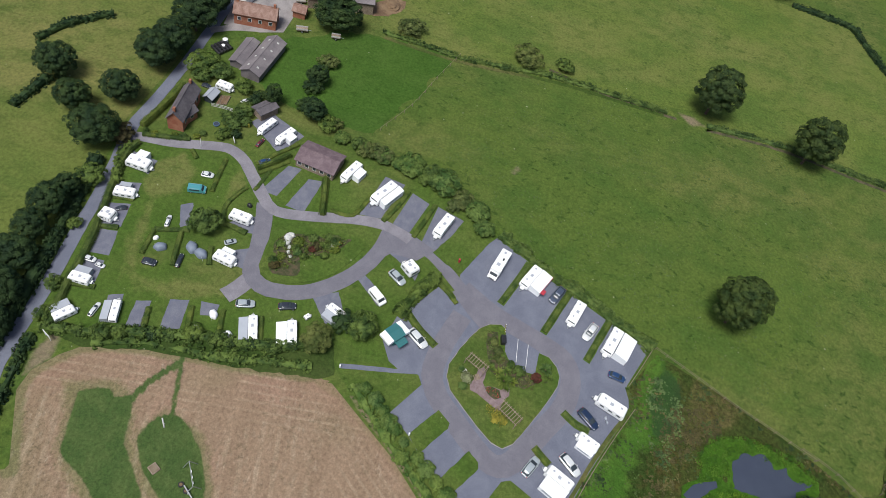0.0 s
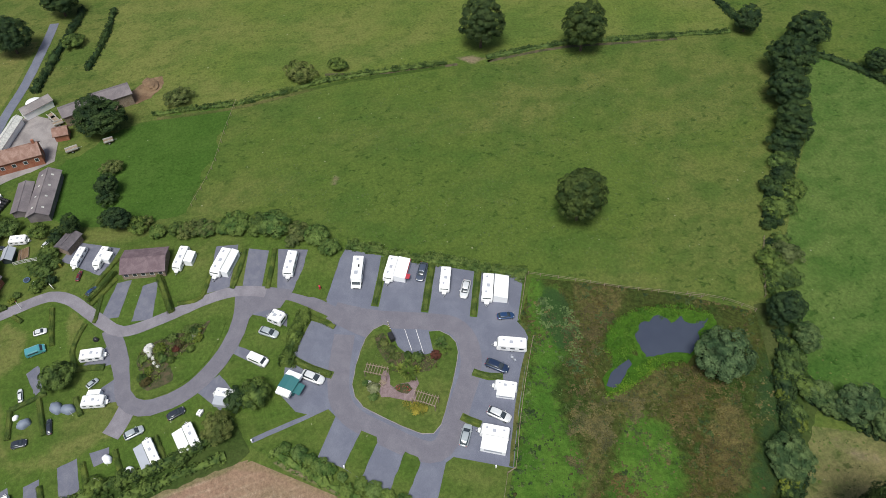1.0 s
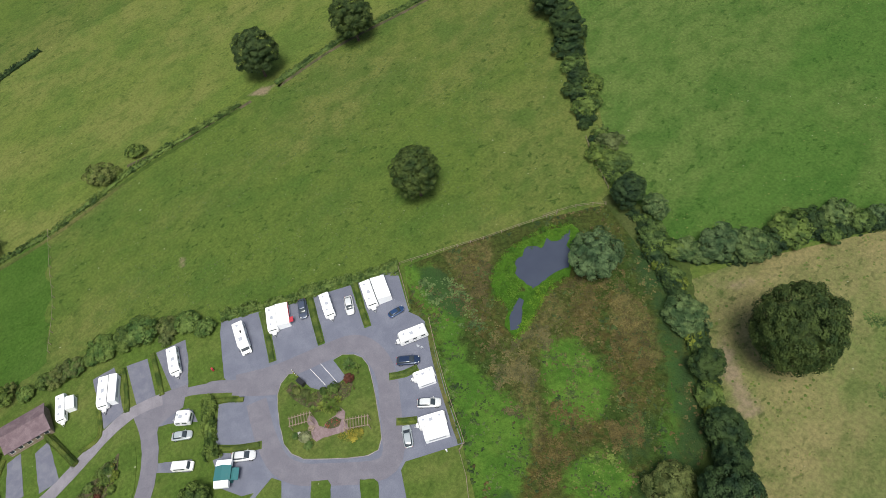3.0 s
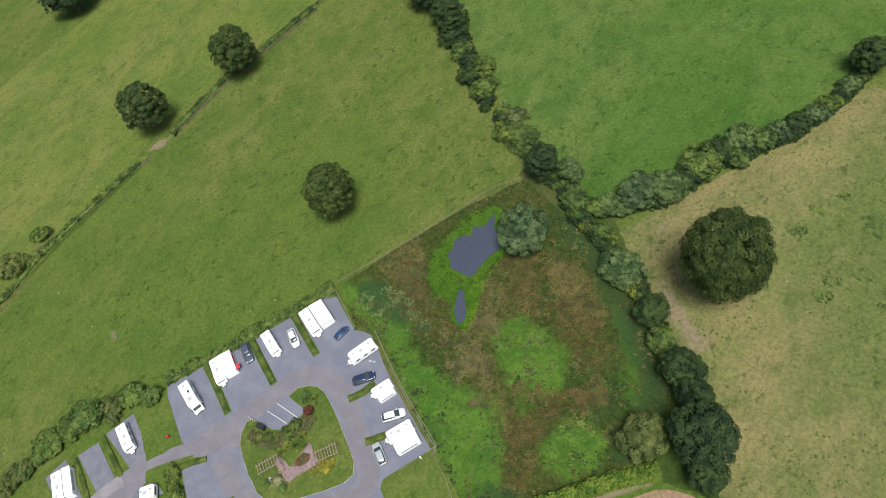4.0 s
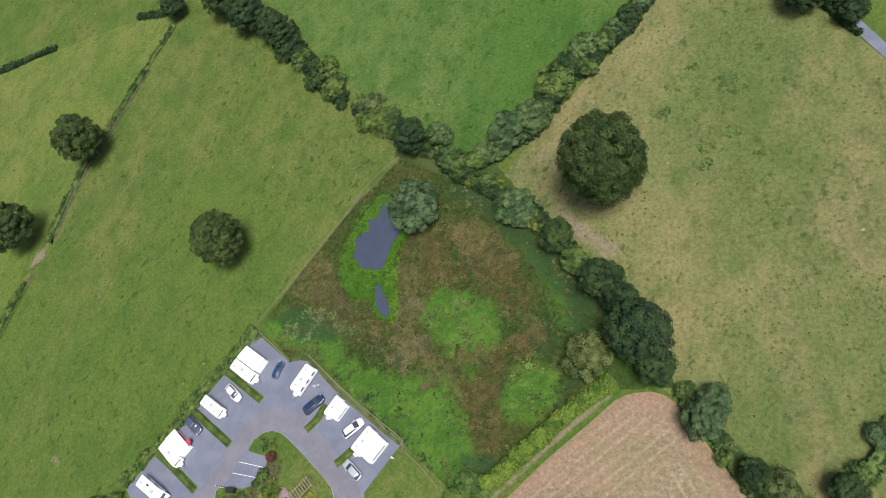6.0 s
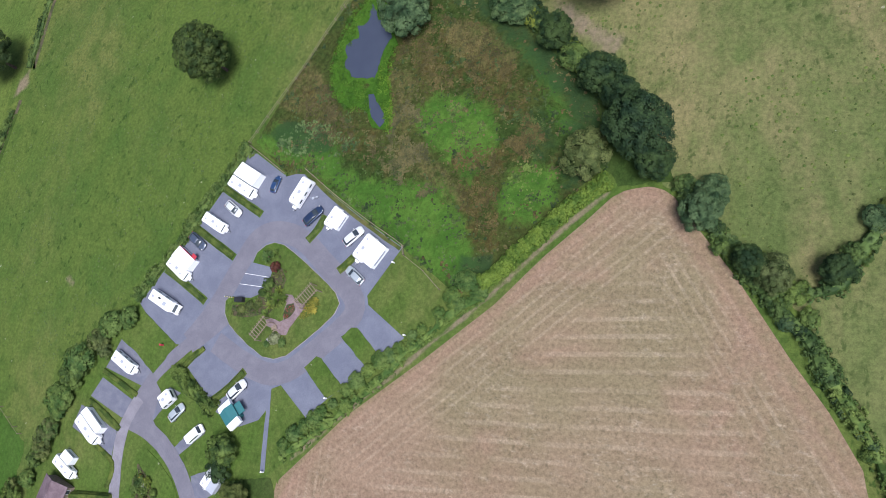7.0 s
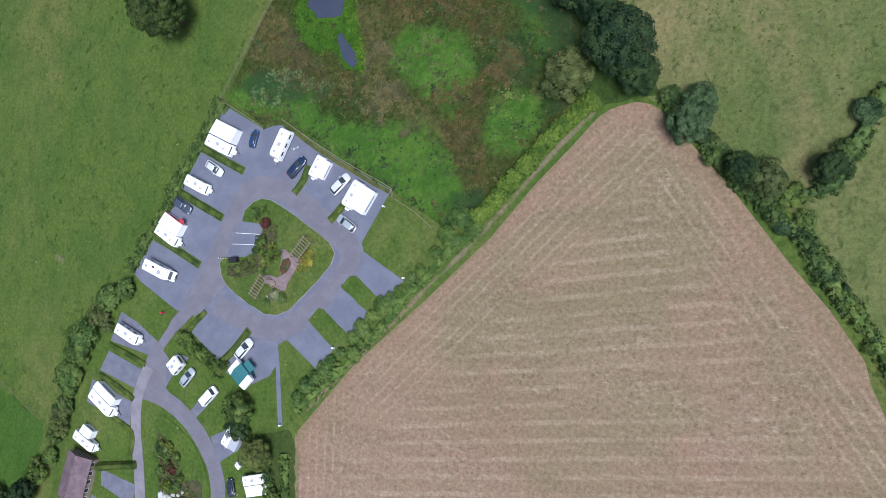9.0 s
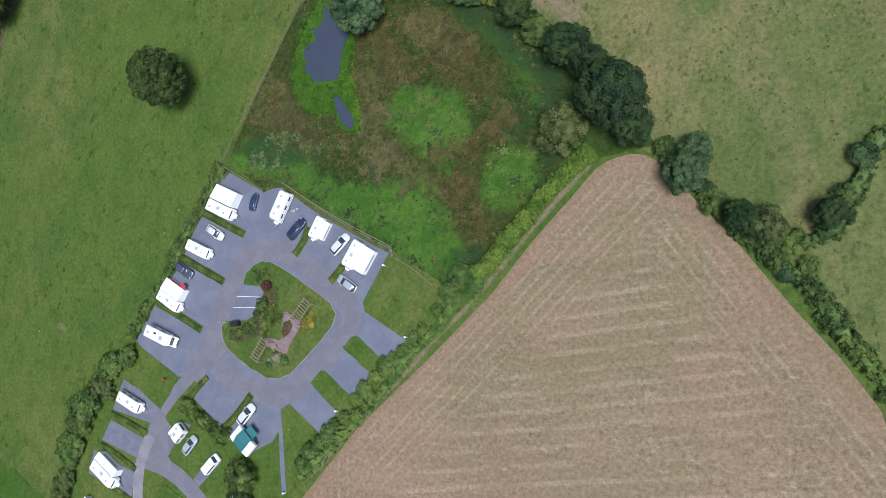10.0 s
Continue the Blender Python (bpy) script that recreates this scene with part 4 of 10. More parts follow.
def fence(name, pts, gap, height, label, mat=TIMBER, rails=2, bar=0.03):
    """A fence along a line: posts, with rails or wires between them."""
    line = glide(pts, gap)
    o = line[0]
    top = root(name, pose(o.x, o.y, 0))
    pm = None
    for p in line:
        if pm is None:
            first = part("post", box(0.12, 0.12, height + 0.1, (0, 0, -0.1), 0.015), mat, top)
            pm = first.data
        else:
            q = new("post", pm)
            q.parent = top
            q.location = (p.x - o.x, p.y - o.y, 0)
    for k in range(rails):
        z = height * (0.92 - 0.42 * k)
        vs, fs = [], []
        for i, p in enumerate(line):
            d = (line[min(i + 1, len(line) - 1)] - line[max(i - 1, 0)]).normalized() * bar
            for a, h in ((-1, -1), (1, -1), (1, 1), (-1, 1)):
                vs.append((p.x - o.x - d.y * a, p.y - o.y + d.x * a, z + h * bar))
            if i:
                q = 4 * i
                fs += [(q - 4 + j, q - 4 + (j + 1) % 4, q + (j + 1) % 4, q + j) for j in range(4)]
        link("rail", vs, fs, mat, top)
    return tagged(top, label, "fence")


def pergola(at, turn, length, width, label):
    top = root("pergola", pose(*at, 0, 0, 0, turn))
    for x in (-length / 2, length / 2):
        for y in (-width / 2, width / 2):
            part("post", box(0.14, 0.14, 2.2, (x * 0.92, y, 0), 0.015), TIMBER, top)
    for y in (-width / 2, width / 2):
        part("beam", box(length, 0.12, 0.16, (0, y, 2.2), 0.015), TIMBER, top)
    n = max(5, int(length / 0.55))
    for k in range(n):
        part("slat", box(0.12, width + 0.7, 0.12, (-length / 2 + (k + 0.5) * length / n, 0, 2.36), 0.01), TIMBER, top)
    return tagged(top, label, "pergola")


def picnic_table(at, turn, label):
    top = root("picnic_table", pose(*at, 0, 0, 0, turn))
    for y in (-0.3, 0.0, 0.3):
        part("top_board", box(1.8, 0.26, 0.05, (0, y, 0.72), 0.01), TIMBER, top)
    for s in (-1, 1):
        part("bench_board", box(1.8, 0.28, 0.05, (0, s * 0.75, 0.43), 0.01), TIMBER, top)
        for x in (-0.6, 0.6):
            part("leg", tube(0.045, (x, s * 0.7, 0), (x, s * 0.2, 0.72), 6), TIMBER, top)
    return tagged(top, label, "table")


def swing_set(at, turn, label):
    top = root("swing_set", pose(*at, 0, 0, 0, turn))
    part("crossbar", tube(0.07, (-2.2, 0, 2.3), (2.2, 0, 2.3), 8), STEEL, top)
    for x in (-2.2, 2.2):
        for s in (-1, 1):
            part("leg", tube(0.07, (x, s * 1.2, 0), (x, 0, 2.3), 8), STEEL, top)
    for x in (-1.0, 0.0, 1.0):
        st = part("seat", box(0.5, 0.22, 0.06, (x, 0, 0.5), 0.01), WHITE, top)
        for d in (-0.22, 0.22):
            part("chain", tube(0.02, (x + d, 0, 0.5), (x + d, 0, 2.3), 5), STEEL, st)
    return tagged(top, label, "swing")


def boulder(at, r, seed, label, mat=STONE):
    bm = bmesh.new()
    bmesh.ops.create_icosphere(bm, subdivisions=2, radius=r)
    for v in bm.verts:
        k = 1 + 0.35 * noise.noise(v.co * (1.6 / r) + Vector((seed * 3.1, 0, 0)))
        v.co = Vector((v.co.x * k, v.co.y * k * 0.8, max(v.co.z * k * 0.6, -0.1)))
    ob = part("rock", bm, mat)
    ob.matrix_basis = pose(*at, 0.22, 0, 0, seed * 40)
    return tagged(ob, label, "rock")



# ---- ground, fields and roads ----
tagged(link("ground", [(-2500, -2500, 0), (2500, -2500, 0), (2500, 2500, 0), (-2500, 2500, 0)], [(0, 1, 2, 3)], PASTURE), "wide green and ochre pasture reaching the horizon", "ground", kind="structure")
tagged(sheet("field_lush", [(-94.8, 96.1), (-74.8, 78.3), (-56.4, 62.9), (-37.6, 48.5), (-25.6, 44.9), (-15.7, 43.5), (-6.6, 48.3), (0.9, 62.9), (10.2, 78.3), (17.1, 98), (18.1, 114.6), (19.5, 128), (16, 150), (-12, 168), (-45, 180), (-74, 182), (-93.7, 126.7), (-108.9, 119.2), (-120.8, 109.2)], 0.02, LUSH, smooth=False, ragged=0.0, depth=0.3), "smooth blue-green cattle pasture inside thick hedges", "field", kind="structure")
zones = []
zones.append((0, 12, 0.85, [(-6.7, 37.5), (4.2, 54.5), (11.2, 73.4), (17.5, 86.6), (23, 75.9), (18.4, 52), (26.6, 33.3), (33.3, 8.2), (33.1, -6.1), (23.2, 5.9), (16.8, 19.4), (4.7, 30)], 0))
zones.append((1, 9, 0.5, [(21.9, 95.8), (41.1, 97.5), (64.5, 11.6), (50.3, 1.5), (34.6, 28.8)], 0))
zones.append((2, 2.5, 0.95, [(1.3, 31.4), (5.5, 31), (10.5, 26.9), (16.2, 23.9), (15.7, 20.6), (8.5, 24), (3.8, 27.3)], 0))
zones.append((2, 2, 0.6, [(-7.8, 39.8), (-2.5, 46.6), (-0, 52.7), (1.3, 50.9), (-2.4, 43.2)], 0))
zones.append((0, 6, 0.7, [(28.4, -3.2), (29.4, 9.4), (35.7, 19.1), (41.6, 26.6), (45.9, 20.2), (38.7, 8.7), (35.9, -0.7)], 0))
tagged(zone_sheet("field_dry", [(-12.1, 35.8), (-6.6, 48.3), (1.3, 61.4), (12.5, 79.6), (19.5, 98.5), (37.8, 94.4), (42.2, 88.7), (47.1, 83), (51.2, 76.6), (55.2, 71.4), (69.2, 53.2), (61.1, -0.6), (57.7, -6.8), (53.3, -16.8), (49.8, -21.1), (43.6, -14.7), (38, -11.9), (34.7, -5.2), (27.5, -3.2), (21.3, 8.9), (11.7, 17.4), (-0.2, 26.9)], 0.022, DRY, zones, 1.6, 0), "sun-dried ochre pasture with darker tufts", "field", kind="structure")
tagged(sheet("field_north", [(-142.3, -84.0), (-142.0, -60.5), (-143.6, -33.0), (-143.4, 2.0), (-142.6, 38.0), (-139.3, 60.0), (-136.0, 93.0), (-143.4, 98.0), (-154.1, 97.6), (-188.0, 87.0), (-222.5, 74.6), (-227.0, 52.0), (-229.5, -32.4), (-225.0, -50.7), (-216.5, -81.0), (-201.0, -95.5), (-168.7, -102.5), (-152.0, -88.0)], 0.02, FAR_PASTURE, smooth=False, ragged=0.5, depth=0.3), "bright yellow-green pasture beyond the ditch", "field", kind="structure")
tagged(sheet("field_east", [(51.4, -18.6), (55.2, -15.6), (58.4, -9.2), (62.0, -1.2), (69.8, 53.0), (120, 60), (140, -60), (77.5, -71), (69.8, -53.5), (62.4, -39.6), (56.6, -31.6), (52.2, -24.6)], 0.03, DRY, smooth=False, ragged=0.3, depth=0.3), "dry olive cattle pasture beyond the hedge", "field", kind="structure")
tagged(sheet("paddock", [(-127.3, -109.0), (-132.9, -101.2), (-139.4, -89.8), (-140.2, -81.2), (-141.2, -62.0), (-124.5, -67.2), (-108.9, -73.7), (-100.3, -76.7), (-100.8, -86.8), (-102.2, -95.9), (-104.5, -105.8), (-109.2, -111.3), (-110.7, -110.0)], 0.02, DEEP, smooth=False, ragged=0.95, depth=0.3), "deep green mown paddock beside the farm sheds", "field", kind="structure")
zones = []
zones.append((0, 1.6, 0.8, [(-45.2, -93.2), (-43.6, -99.2), (-42.6, -106.3), (-43.8, -111.6), (-47.9, -114.1), (-54.6, -115.0), (-61.8, -116.1), (-67.1, -116.0)], 1.0))
zones.append((0, 1.5, 0.75, [(-73.0, -121.5), (-78.4, -115.7), (-74.2, -111.0), (-67.0, -111.9), (-62.4, -116.7), (-65.9, -120.0)], 0))
zones.append((0, 1.2, 0.7, [(-79.2, -103.5), (-76.4, -100.2), (-72.6, -99.6), (-68.1, -101.0), (-67.5, -103.1), (-74.2, -103.2)], 0))
zones.append((0, 1.5, 0.6, [(-43.9, -113.0), (-45.0, -107.5), (-48.1, -93.1), (-44.3, -92.9), (-41.0, -103.6), (-40.3, -110.4)], 0))
zones.append((0, 1.2, 0.6, [(-52.2, -117.6), (-54.4, -116.0), (-45.4, -113.0), (-41.4, -113.7)], 0))
zones.append((1, 1.0, 0.7, [(-26.8, -120.8), (-27.8, -113.6), (-30.4, -104.5), (-32.0, -94.7), (-32.8, -85.0), (-34.4, -75.4), (-34.7, -67.3)], 0.9))
zones.append((2, 0.7, 0.5, [(-25.2, -117.5), (-28.7, -111.0), (-31.4, -99.3)], 0.25))
zones.append((1, 1.2, 0.7, [(-23.1, -31.2), (-15.8, -34.9), (-9.3, -31.4), (-13.2, -39.6)], 0))
tagged(zone_sheet("lawn", [(-79.0, -126.7), (-79.9, -119.3), (-83.7, -107.5), (-96.1, -106.6), (-98.6, -99.9), (-98.8, -91.9), (-95.6, -79.1), (-91.5, -64.2), (-83.3, -44.9), (-78.1, -32.2), (-71.6, -17.8), (-61.1, -2.5), (-48.4, -7.3), (-28.1, -16.7), (-20.5, -20.2), (-23.2, -30.2), (-18.1, -19.9), (-6.2, -28.2), (-11.1, -36.4), (-19.6, -48.5), (-26.3, -56.7), (-32.9, -64.2), (-34.1, -67.0), (-34.4, -75.4), (-33.5, -88.6), (-31.7, -104.9), (-28.4, -115.8), (-28.1, -120.4), (-36.6, -121.7), (-50.4, -123.0), (-62.8, -124.8)], 0.03, LAWN, zones, 1.0, 0), "worn green lawn of the caravan park", "lawn", kind="structure")
zones = []
zones.append((0, 0.7, 1.0, [(-18.4, -109.5), (-19.6, -107.5), (-20.6, -104.7), (-19.1, -103.2), (-20.4, -100.5), (-16.8, -99.3), (-12.1, -98.3), (-4.6, -91.7), (-0.2, -91), (0.8, -94.2), (-1.4, -97.7), (-4.9, -102), (-7.4, -107.1), (-11.4, -108.0)], 0))
zones.append((0, 0.5, 1.0, [(-19.1, -92.8), (-17.9, -89.5), (-13.9, -85.4), (-8.2, -82.2), (-4, -81.2), (0, -80.6), (0.2, -83.8), (-3.8, -87.7), (-8.2, -93.2), (-13.0, -96.4), (-15.9, -95.9), (-17.9, -94.4)], 0))
zones.append((0, 0.5, 0.9, [(-18.9, -92.6), (-22.1, -93.5), (-24.3, -94.0), (-27.6, -95.0), (-31.0, -95.7), (-32.8, -95.9)], 0.45))
zones.append((0, 0.5, 1.0, [(-28.6, -95.5), (-26.2, -97.2), (-23.4, -99.1), (-19.8, -100.5)], 0.62))
zones.append((1, 2.5, 0.8, [(-19.8, -113.2), (-22.4, -104.4), (-21.0, -100.5), (-15.0, -97.9), (-4.6, -91.2), (0.3, -89.7), (-0.9, -100.6), (-7.2, -108.0), (-13.0, -109.3)], 0))
zones.append((1, 2.0, 0.8, [(-19.8, -93.9), (-17.1, -85.9), (-7.1, -80.0), (0.8, -78.7), (1.9, -85.1), (-6.9, -93.5), (-13.9, -97.5)], 0))
zones.append((1, 1.2, 0.85, [(-3.2, -113.1), (-16.0, -119.2), (-20.0, -118.8), (-24.1, -116.0), (-27.4, -112.4), (-29.5, -104.2), (-30.6, -94.1), (-31.4, -83.4), (-33.4, -70.3), (-31.6, -66.0)], 1.6))
zones.append((1, 1.2, 0.7, [(-33.0, -67.8), (-21.7, -52.9), (-8.7, -39.6), (2.4, -27.6), (9.5, -17.9), (15.7, -10.6), (20.9, -5)], 1.0))
zones.append((1, 1.5, 0.7, [(27.5, -3.9), (39.8, -17.8), (48.6, -28.8), (59.4, -42.4)], 1.2))
zones.append((2, 3.5, 0.55, [(-33.0, -67.8), (-21.7, -52.9), (-8.7, -39.6), (2.4, -27.6), (9.5, -17.9), (15.7, -10.6), (20.9, -5), (27.5, -4.1), (30.6, -5.9), (39.8, -17.8), (48.6, -28.8), (59.4, -42.4)], 4.0))
zones.append((2, 0.6, 0.7, [(21.7, -5), (26.6, -4.1), (29.3, -5.1)], 1.2))
tagged(zone_sheet("stubble_field", [(19.3, -6.0), (21.3, -4.6), (23, -4), (25.4, -3.4), (27.7, -3.8), (29.6, -4.9), (31, -6.6), (40.8, -17.1), (49.6, -28.1), (55.5, -34.8), (60.4, -41.7), (61.2, -44.7), (75.2, -74.7), (36.2, -119.7), (29, -148.9), (36.8, -138.1), (-0.2, -121.1), (-3.2, -113.1), (-16.0, -119.2), (-20.0, -118.8), (-24.1, -116.0), (-27.4, -112.4), (-29.5, -104.2), (-30.6, -94.1), (-31.4, -83.4), (-33.4, -70.3), (-31.6, -66.0), (-33.0, -67.8), (-21.7, -52.9), (-8.7, -39.6), (2.4, -27.6), (9.5, -17.9), (15.7, -10.6)], 0.045, STUBBLE, zones, 0.8, 0), "pale brown mown hay field with green play lawn, green rectangle and trodden paths", "field", kind="structure")
zones = []
zones.append((0, 3.0, 0.85, [(-61.3, -1.6), (-54.5, 3), (-39.7, 0.3), (-35.1, -4.9), (-29.3, -7.6), (-21.6, -7), (-13.3, -6.3), (-7.1, -13), (-1.8, -21.3), (-3.5, -28.3), (-17.5, -20.7), (-31.3, -13.2), (-43.6, -6.3)], 0))
zones.append((0, 3.4, 0.9, [(-22.5, 6.8), (-18.8, 11.5), (-7.3, 10.7), (-3.5, 5.1), (-4.5, -0.3), (-7.1, -5.6), (-12.1, -2.4), (-17.5, 0.9)], 0))
zones.append((0, 3.0, 0.88, [(-0.3, -4.1), (4.6, -1.3), (9.1, -2.8), (10.2, -7.8), (5.6, -12.7), (0.4, -12.1), (-1.4, -7.8)], 0))
zones.append((0, 2.0, 0.62, [(-7.5, 24), (-0.5, 18.3), (5, 9.9), (8.6, 3), (12.4, 7.2), (5.8, 16.1), (-2.9, 24.5)], 0))
zones.append((0, 1, 0.9, [(-60.6, -1.8), (-44.4, -6.7), (-18.1, -19.9)], 0.6))
zones.append((0, 1.0, 0.8, [(-56.2, 31.2), (-50.6, 30.4), (-53, 17.3), (-60.4, 5.2), (-61.9, 1.6), (-60.4, 10.7)], 0))
zones.append((3, 1.5, 0.95, [(-57.2, 0.4), (-52.5, 4.2), (-41.1, 3), (-38.9, -1.9), (-47, -3.6)], 0))
zones.append((3, 1.2, 0.8, [(-6.9, -24.4), (-5.7, -20.1), (0.2, -18.4), (1.3, -22.5), (-5.1, -27)], 0))
# no nettle bed: shade of the long hedge, painted with the nettle colour
zones.append((3, 3.0, 0.72, [(17.6, -2.5), (10.5, -6.5), (9.3, 4.0), (7.0, 10.5), (-2.6, 19.6), (-14.8, 29.2), (-27, 36.5), (-28.5, 41), (-12.4, 35), (1.3, 24.8), (14.5, 13)], 0))
zones.append((3, 2, 0.55, [(-0.9, 8.7), (3.6, 9.2), (8.7, 2.2), (6, -0.6), (1.5, 0.3)], 0))
zones.append((1, 1.8, 0.9, [(-24.7, 21.3), (-21.1, 26.4), (-10.4, 21.7), (0, 14.2), (2.4, 6.3), (-4.5, 7.4), (-12.1, 11), (-19.3, 14.8), (-22.5, 12.5)], 0))
zones.append((1, 1.5, 0.95, [(-7.2, 2.9), (-1.7, 2.7), (1.6, -0.5), (-2.5, -4.1), (-0.1, -14.3), (1.6, -17), (-2.6, -20), (-9.5, -13.1), (-7.1, -5.6)], 0))
zones.append((1, 1.5, 0.85, [(-51.9, 11.7), (-46.8, 12.1), (-40.9, 7.3), (-29, 3), (-30.5, -5.1), (-36.6, -1.6), (-43.6, 5.8)], 0))
zones.append((1, 1.5, 0.8, [(-7.1, -13), (0.6, -14.2), (0.4, -19.8), (-2.6, -20.7)], 0))
zones.append((2, 0.6, 0.85, [(-44.3, -7.1), (-35.4, -11.6), (-26.5, -16), (-18.1, -20.3)], 0.4))
zones.append((2, 2, 0.9, [(-31.3, 17.6), (-23.7, 15.2), (-22, 3.5), (-26.2, 2), (-31.1, 10.7)], 0))
zones.append((2, 1.8, 0.9, [(-27.6, -0.4), (-20.1, 1.8), (-11.9, -4.7), (-4.9, -11.5), (-9.6, -11.6), (-17.4, -6.2)], 0))
zones.append((2, 2, 0.85, [(-21.4, 28.2), (-9.5, 26.9), (-2.3, 20.1), (-5.5, 15.4), (-14.7, 17.8)], 0))
zones.append((2, 1.5, 0.7, [(-58.9, 8.7), (-51.2, 18.9), (-46.2, 14.7), (-43.4, 4.9), (-51.7, 5.5)], 0))
tagged(zone_sheet("meadow", [(-59.5, -1.4), (-53.3, 14.3), (-45.6, 30.1), (-37.6, 42.9), (-28.5, 39.9), (-12.4, 33.8), (1.3, 23.6), (13.5, 12.5), (17.6, -0.2), (10.3, -8.2), (4.3, -17.1), (2.8, -19.9), (-5.1, -27.2), (-7.4, -25.9), (-18.1, -19.9), (-29.9, -14.5), (-44.4, -6.7), (-49.3, -7.6)], 0.05, MEADOW, zones, 0.7, 0.28), "rank wet meadow of brown dock, rust sedge and bright grass", "meadow", kind="structure")
# the hedge's shade on the grass is put into this strip's dark colour
tagged(sheet("hedge_foot", [(-39.5, 43.5), (-37.6, 49.5), (-25.6, 46), (-15.7, 44.5), (-9.5, 38), (1.5, 28.6), (12.7, 19.5), (22.5, 10.5), (29, -2), (20, -4), (17, -0.2), (12.5, 12), (0.8, 23), (-12.4, 33), (-28.5, 39)], 0.034, SHADE_GRASS, smooth=False, ragged=0.6, depth=0.3), "rank grass along the hedge foot, coloured dark for the hedge's shade", "verge", kind="structure")
tagged(sheet("reed_bed", [(-42.2, 28), (-39, 33), (-33.8, 30.9), (-30.2, 22.4), (-31.3, 17.5), (-27.8, 7.5), (-27.2, 3.3), (-31.1, 3.6), (-33.6, 7.4), (-38.4, 7.7), (-42.5, 11.1), (-44.4, 17.6), (-43.9, 22.2)], 0.42, REEDBED, smooth=True, ragged=0.8, depth=0.4), "bright green reed bank round the pond", "reeds", kind="structure")
tagged(sheet("pond_water", [(-38.8, 31.9), (-35.8, 28.2), (-31.3, 24.1), (-32.8, 21.7), (-33, 18.7), (-33.3, 14.5), (-36.2, 14.6), (-38.8, 14.3), (-41.1, 17.3), (-42.2, 21.7), (-39.4, 23.8), (-40.4, 26.1), (-38, 28.1)], 0.46, WATER, smooth=True, ragged=0.8, depth=0.3), "still dark blue-grey pond water", "water", kind="structure")
tagged(sheet("pond_water", [(-33.8, 10.7), (-32.6, 11.1), (-31.5, 9.4), (-29.7, 7.7), (-28.3, 5.1), (-29.2, 3.8), (-31, 5.2), (-32.5, 7), (-33.1, 9.1)], 0.46, WATER, smooth=True, ragged=0.4, depth=0.3), "still dark blue-grey water of the small pool", "water", kind="structure")
tagged(ribbon("road", [(21.3, -114.9), (-14.2, -123.6), (-23.2, -124.8), (-32.8, -125.1), (-41.0, -125.5), (-51.2, -126.4), (-60.4, -126.9), (-70.3, -128.0), (-82.1, -129.6), (-90.8, -128.8), (-99.5, -128.1), (-109.9, -127.6), (-122.0, -127.4), (-145.8, -126.1), (-166.6, -120.7), (-188.4, -116.4), (-198.0, -114.9)], 2.8, 0.06, TARMAC), "narrow grey tarmac country road between hedges", "road", kind="structure")
tagged(sheet("field_west", [(21.6, -117.3), (-13.9, -126.0), (-23.1, -127.2), (-32.8, -127.5), (-41.0, -127.9), (-51.2, -128.8), (-60.2, -129.3), (-69.9, -130.4), (-82.0, -132.0), (-90.8, -131.3), (-99.6, -130.5), (-109.9, -130.0), (-122.1, -129.9), (-146.1, -128.5), (-167.3, -123.4), (-188.8, -118.8), (-228.9, -375.7), (-134.8, -387), (-88.6, -388), (-32.1, -383.3), (-26.1, -383.5), (56.4, -374.9)], 0.015, WEST, smooth=False, ragged=0.0, depth=0.3), "pale yellow-green pasture beyond the road", "field", kind="structure")
tagged(ribbon("road", [(25, 113.5), (38.5, 96.1), (43, 90.3), (47.8, 85.1), (51.9, 78.6), (56, 72.8), (72.4, 49.6)], 2.2, 0.06, TARMAC), "narrow far country road beyond the pasture", "road", kind="structure")
tagged(ribbon("lane", [(-78.7, -129.2), (-79.3, -126.6), (-80.2, -119.5), (-81.9, -113.2), (-83.2, -107.5), (-81.2, -103.0), (-76.4, -98.7), (-72.2, -95.1), (-69.3, -91.7), (-69.5, -86.9), (-71.1, -80.6), (-73.1, -73.1), (-73.6, -66.7), (-71.6, -60.4)], 2.8, 0.085, LANE_PALE), "pale worn tarmac lane through the park", "lane", kind="structure")
tagged(ribbon("lane", [(-72.7, -63.1), (-71.6, -60.4), (-68.9, -54.5), (-64.7, -49.4), (-60.2, -44.7)], 2.9, 0.082, LANE), "worn grey tarmac lane towards the planted ring", "lane", kind="structure")
tagged(ribbon("lane", [(-70.5, -94.0), (-64.5, -92.3), (-58.2, -91.2), (-52.2, -90.5), (-49.5, -87.5), (-49.3, -83.4), (-50.7, -78.6), (-54.0, -74.0), (-59.4, -69.4), (-65.8, -66.5), (-72.0, -65.4)], 3.6, 0.078, LANE), "worn grey tarmac lane round the flower island", "lane", kind="structure")
tagged(ribbon("lane", [(-51.2, -89.7), (-47.7, -91.3), (-44.9, -93.3)], 3.6, 0.072, LANE_PALE), "gravelly spur off the lane", "lane", kind="structure")
tagged(ribbon("path", [(-40.0, -51.1), (-38.7, -56.4), (-37.7, -61.8), (-36.6, -66.9)], 1.0, 0.07, TARMAC), "thin grey footpath to the gate", "path", kind="structure")
tagged(sheet("wide_verge", [(-72.9, -66.5), (-71.3, -62.1), (-68.3, -56.3), (-66.4, -57.8), (-66.6, -63.6), (-62.7, -67.0), (-59.0, -69.2), (-64.6, -68.2)], 0.068, LANE, smooth=False, ragged=0.0, depth=0.3), "worn grey tarmac where two lanes meet", "lane", kind="structure")
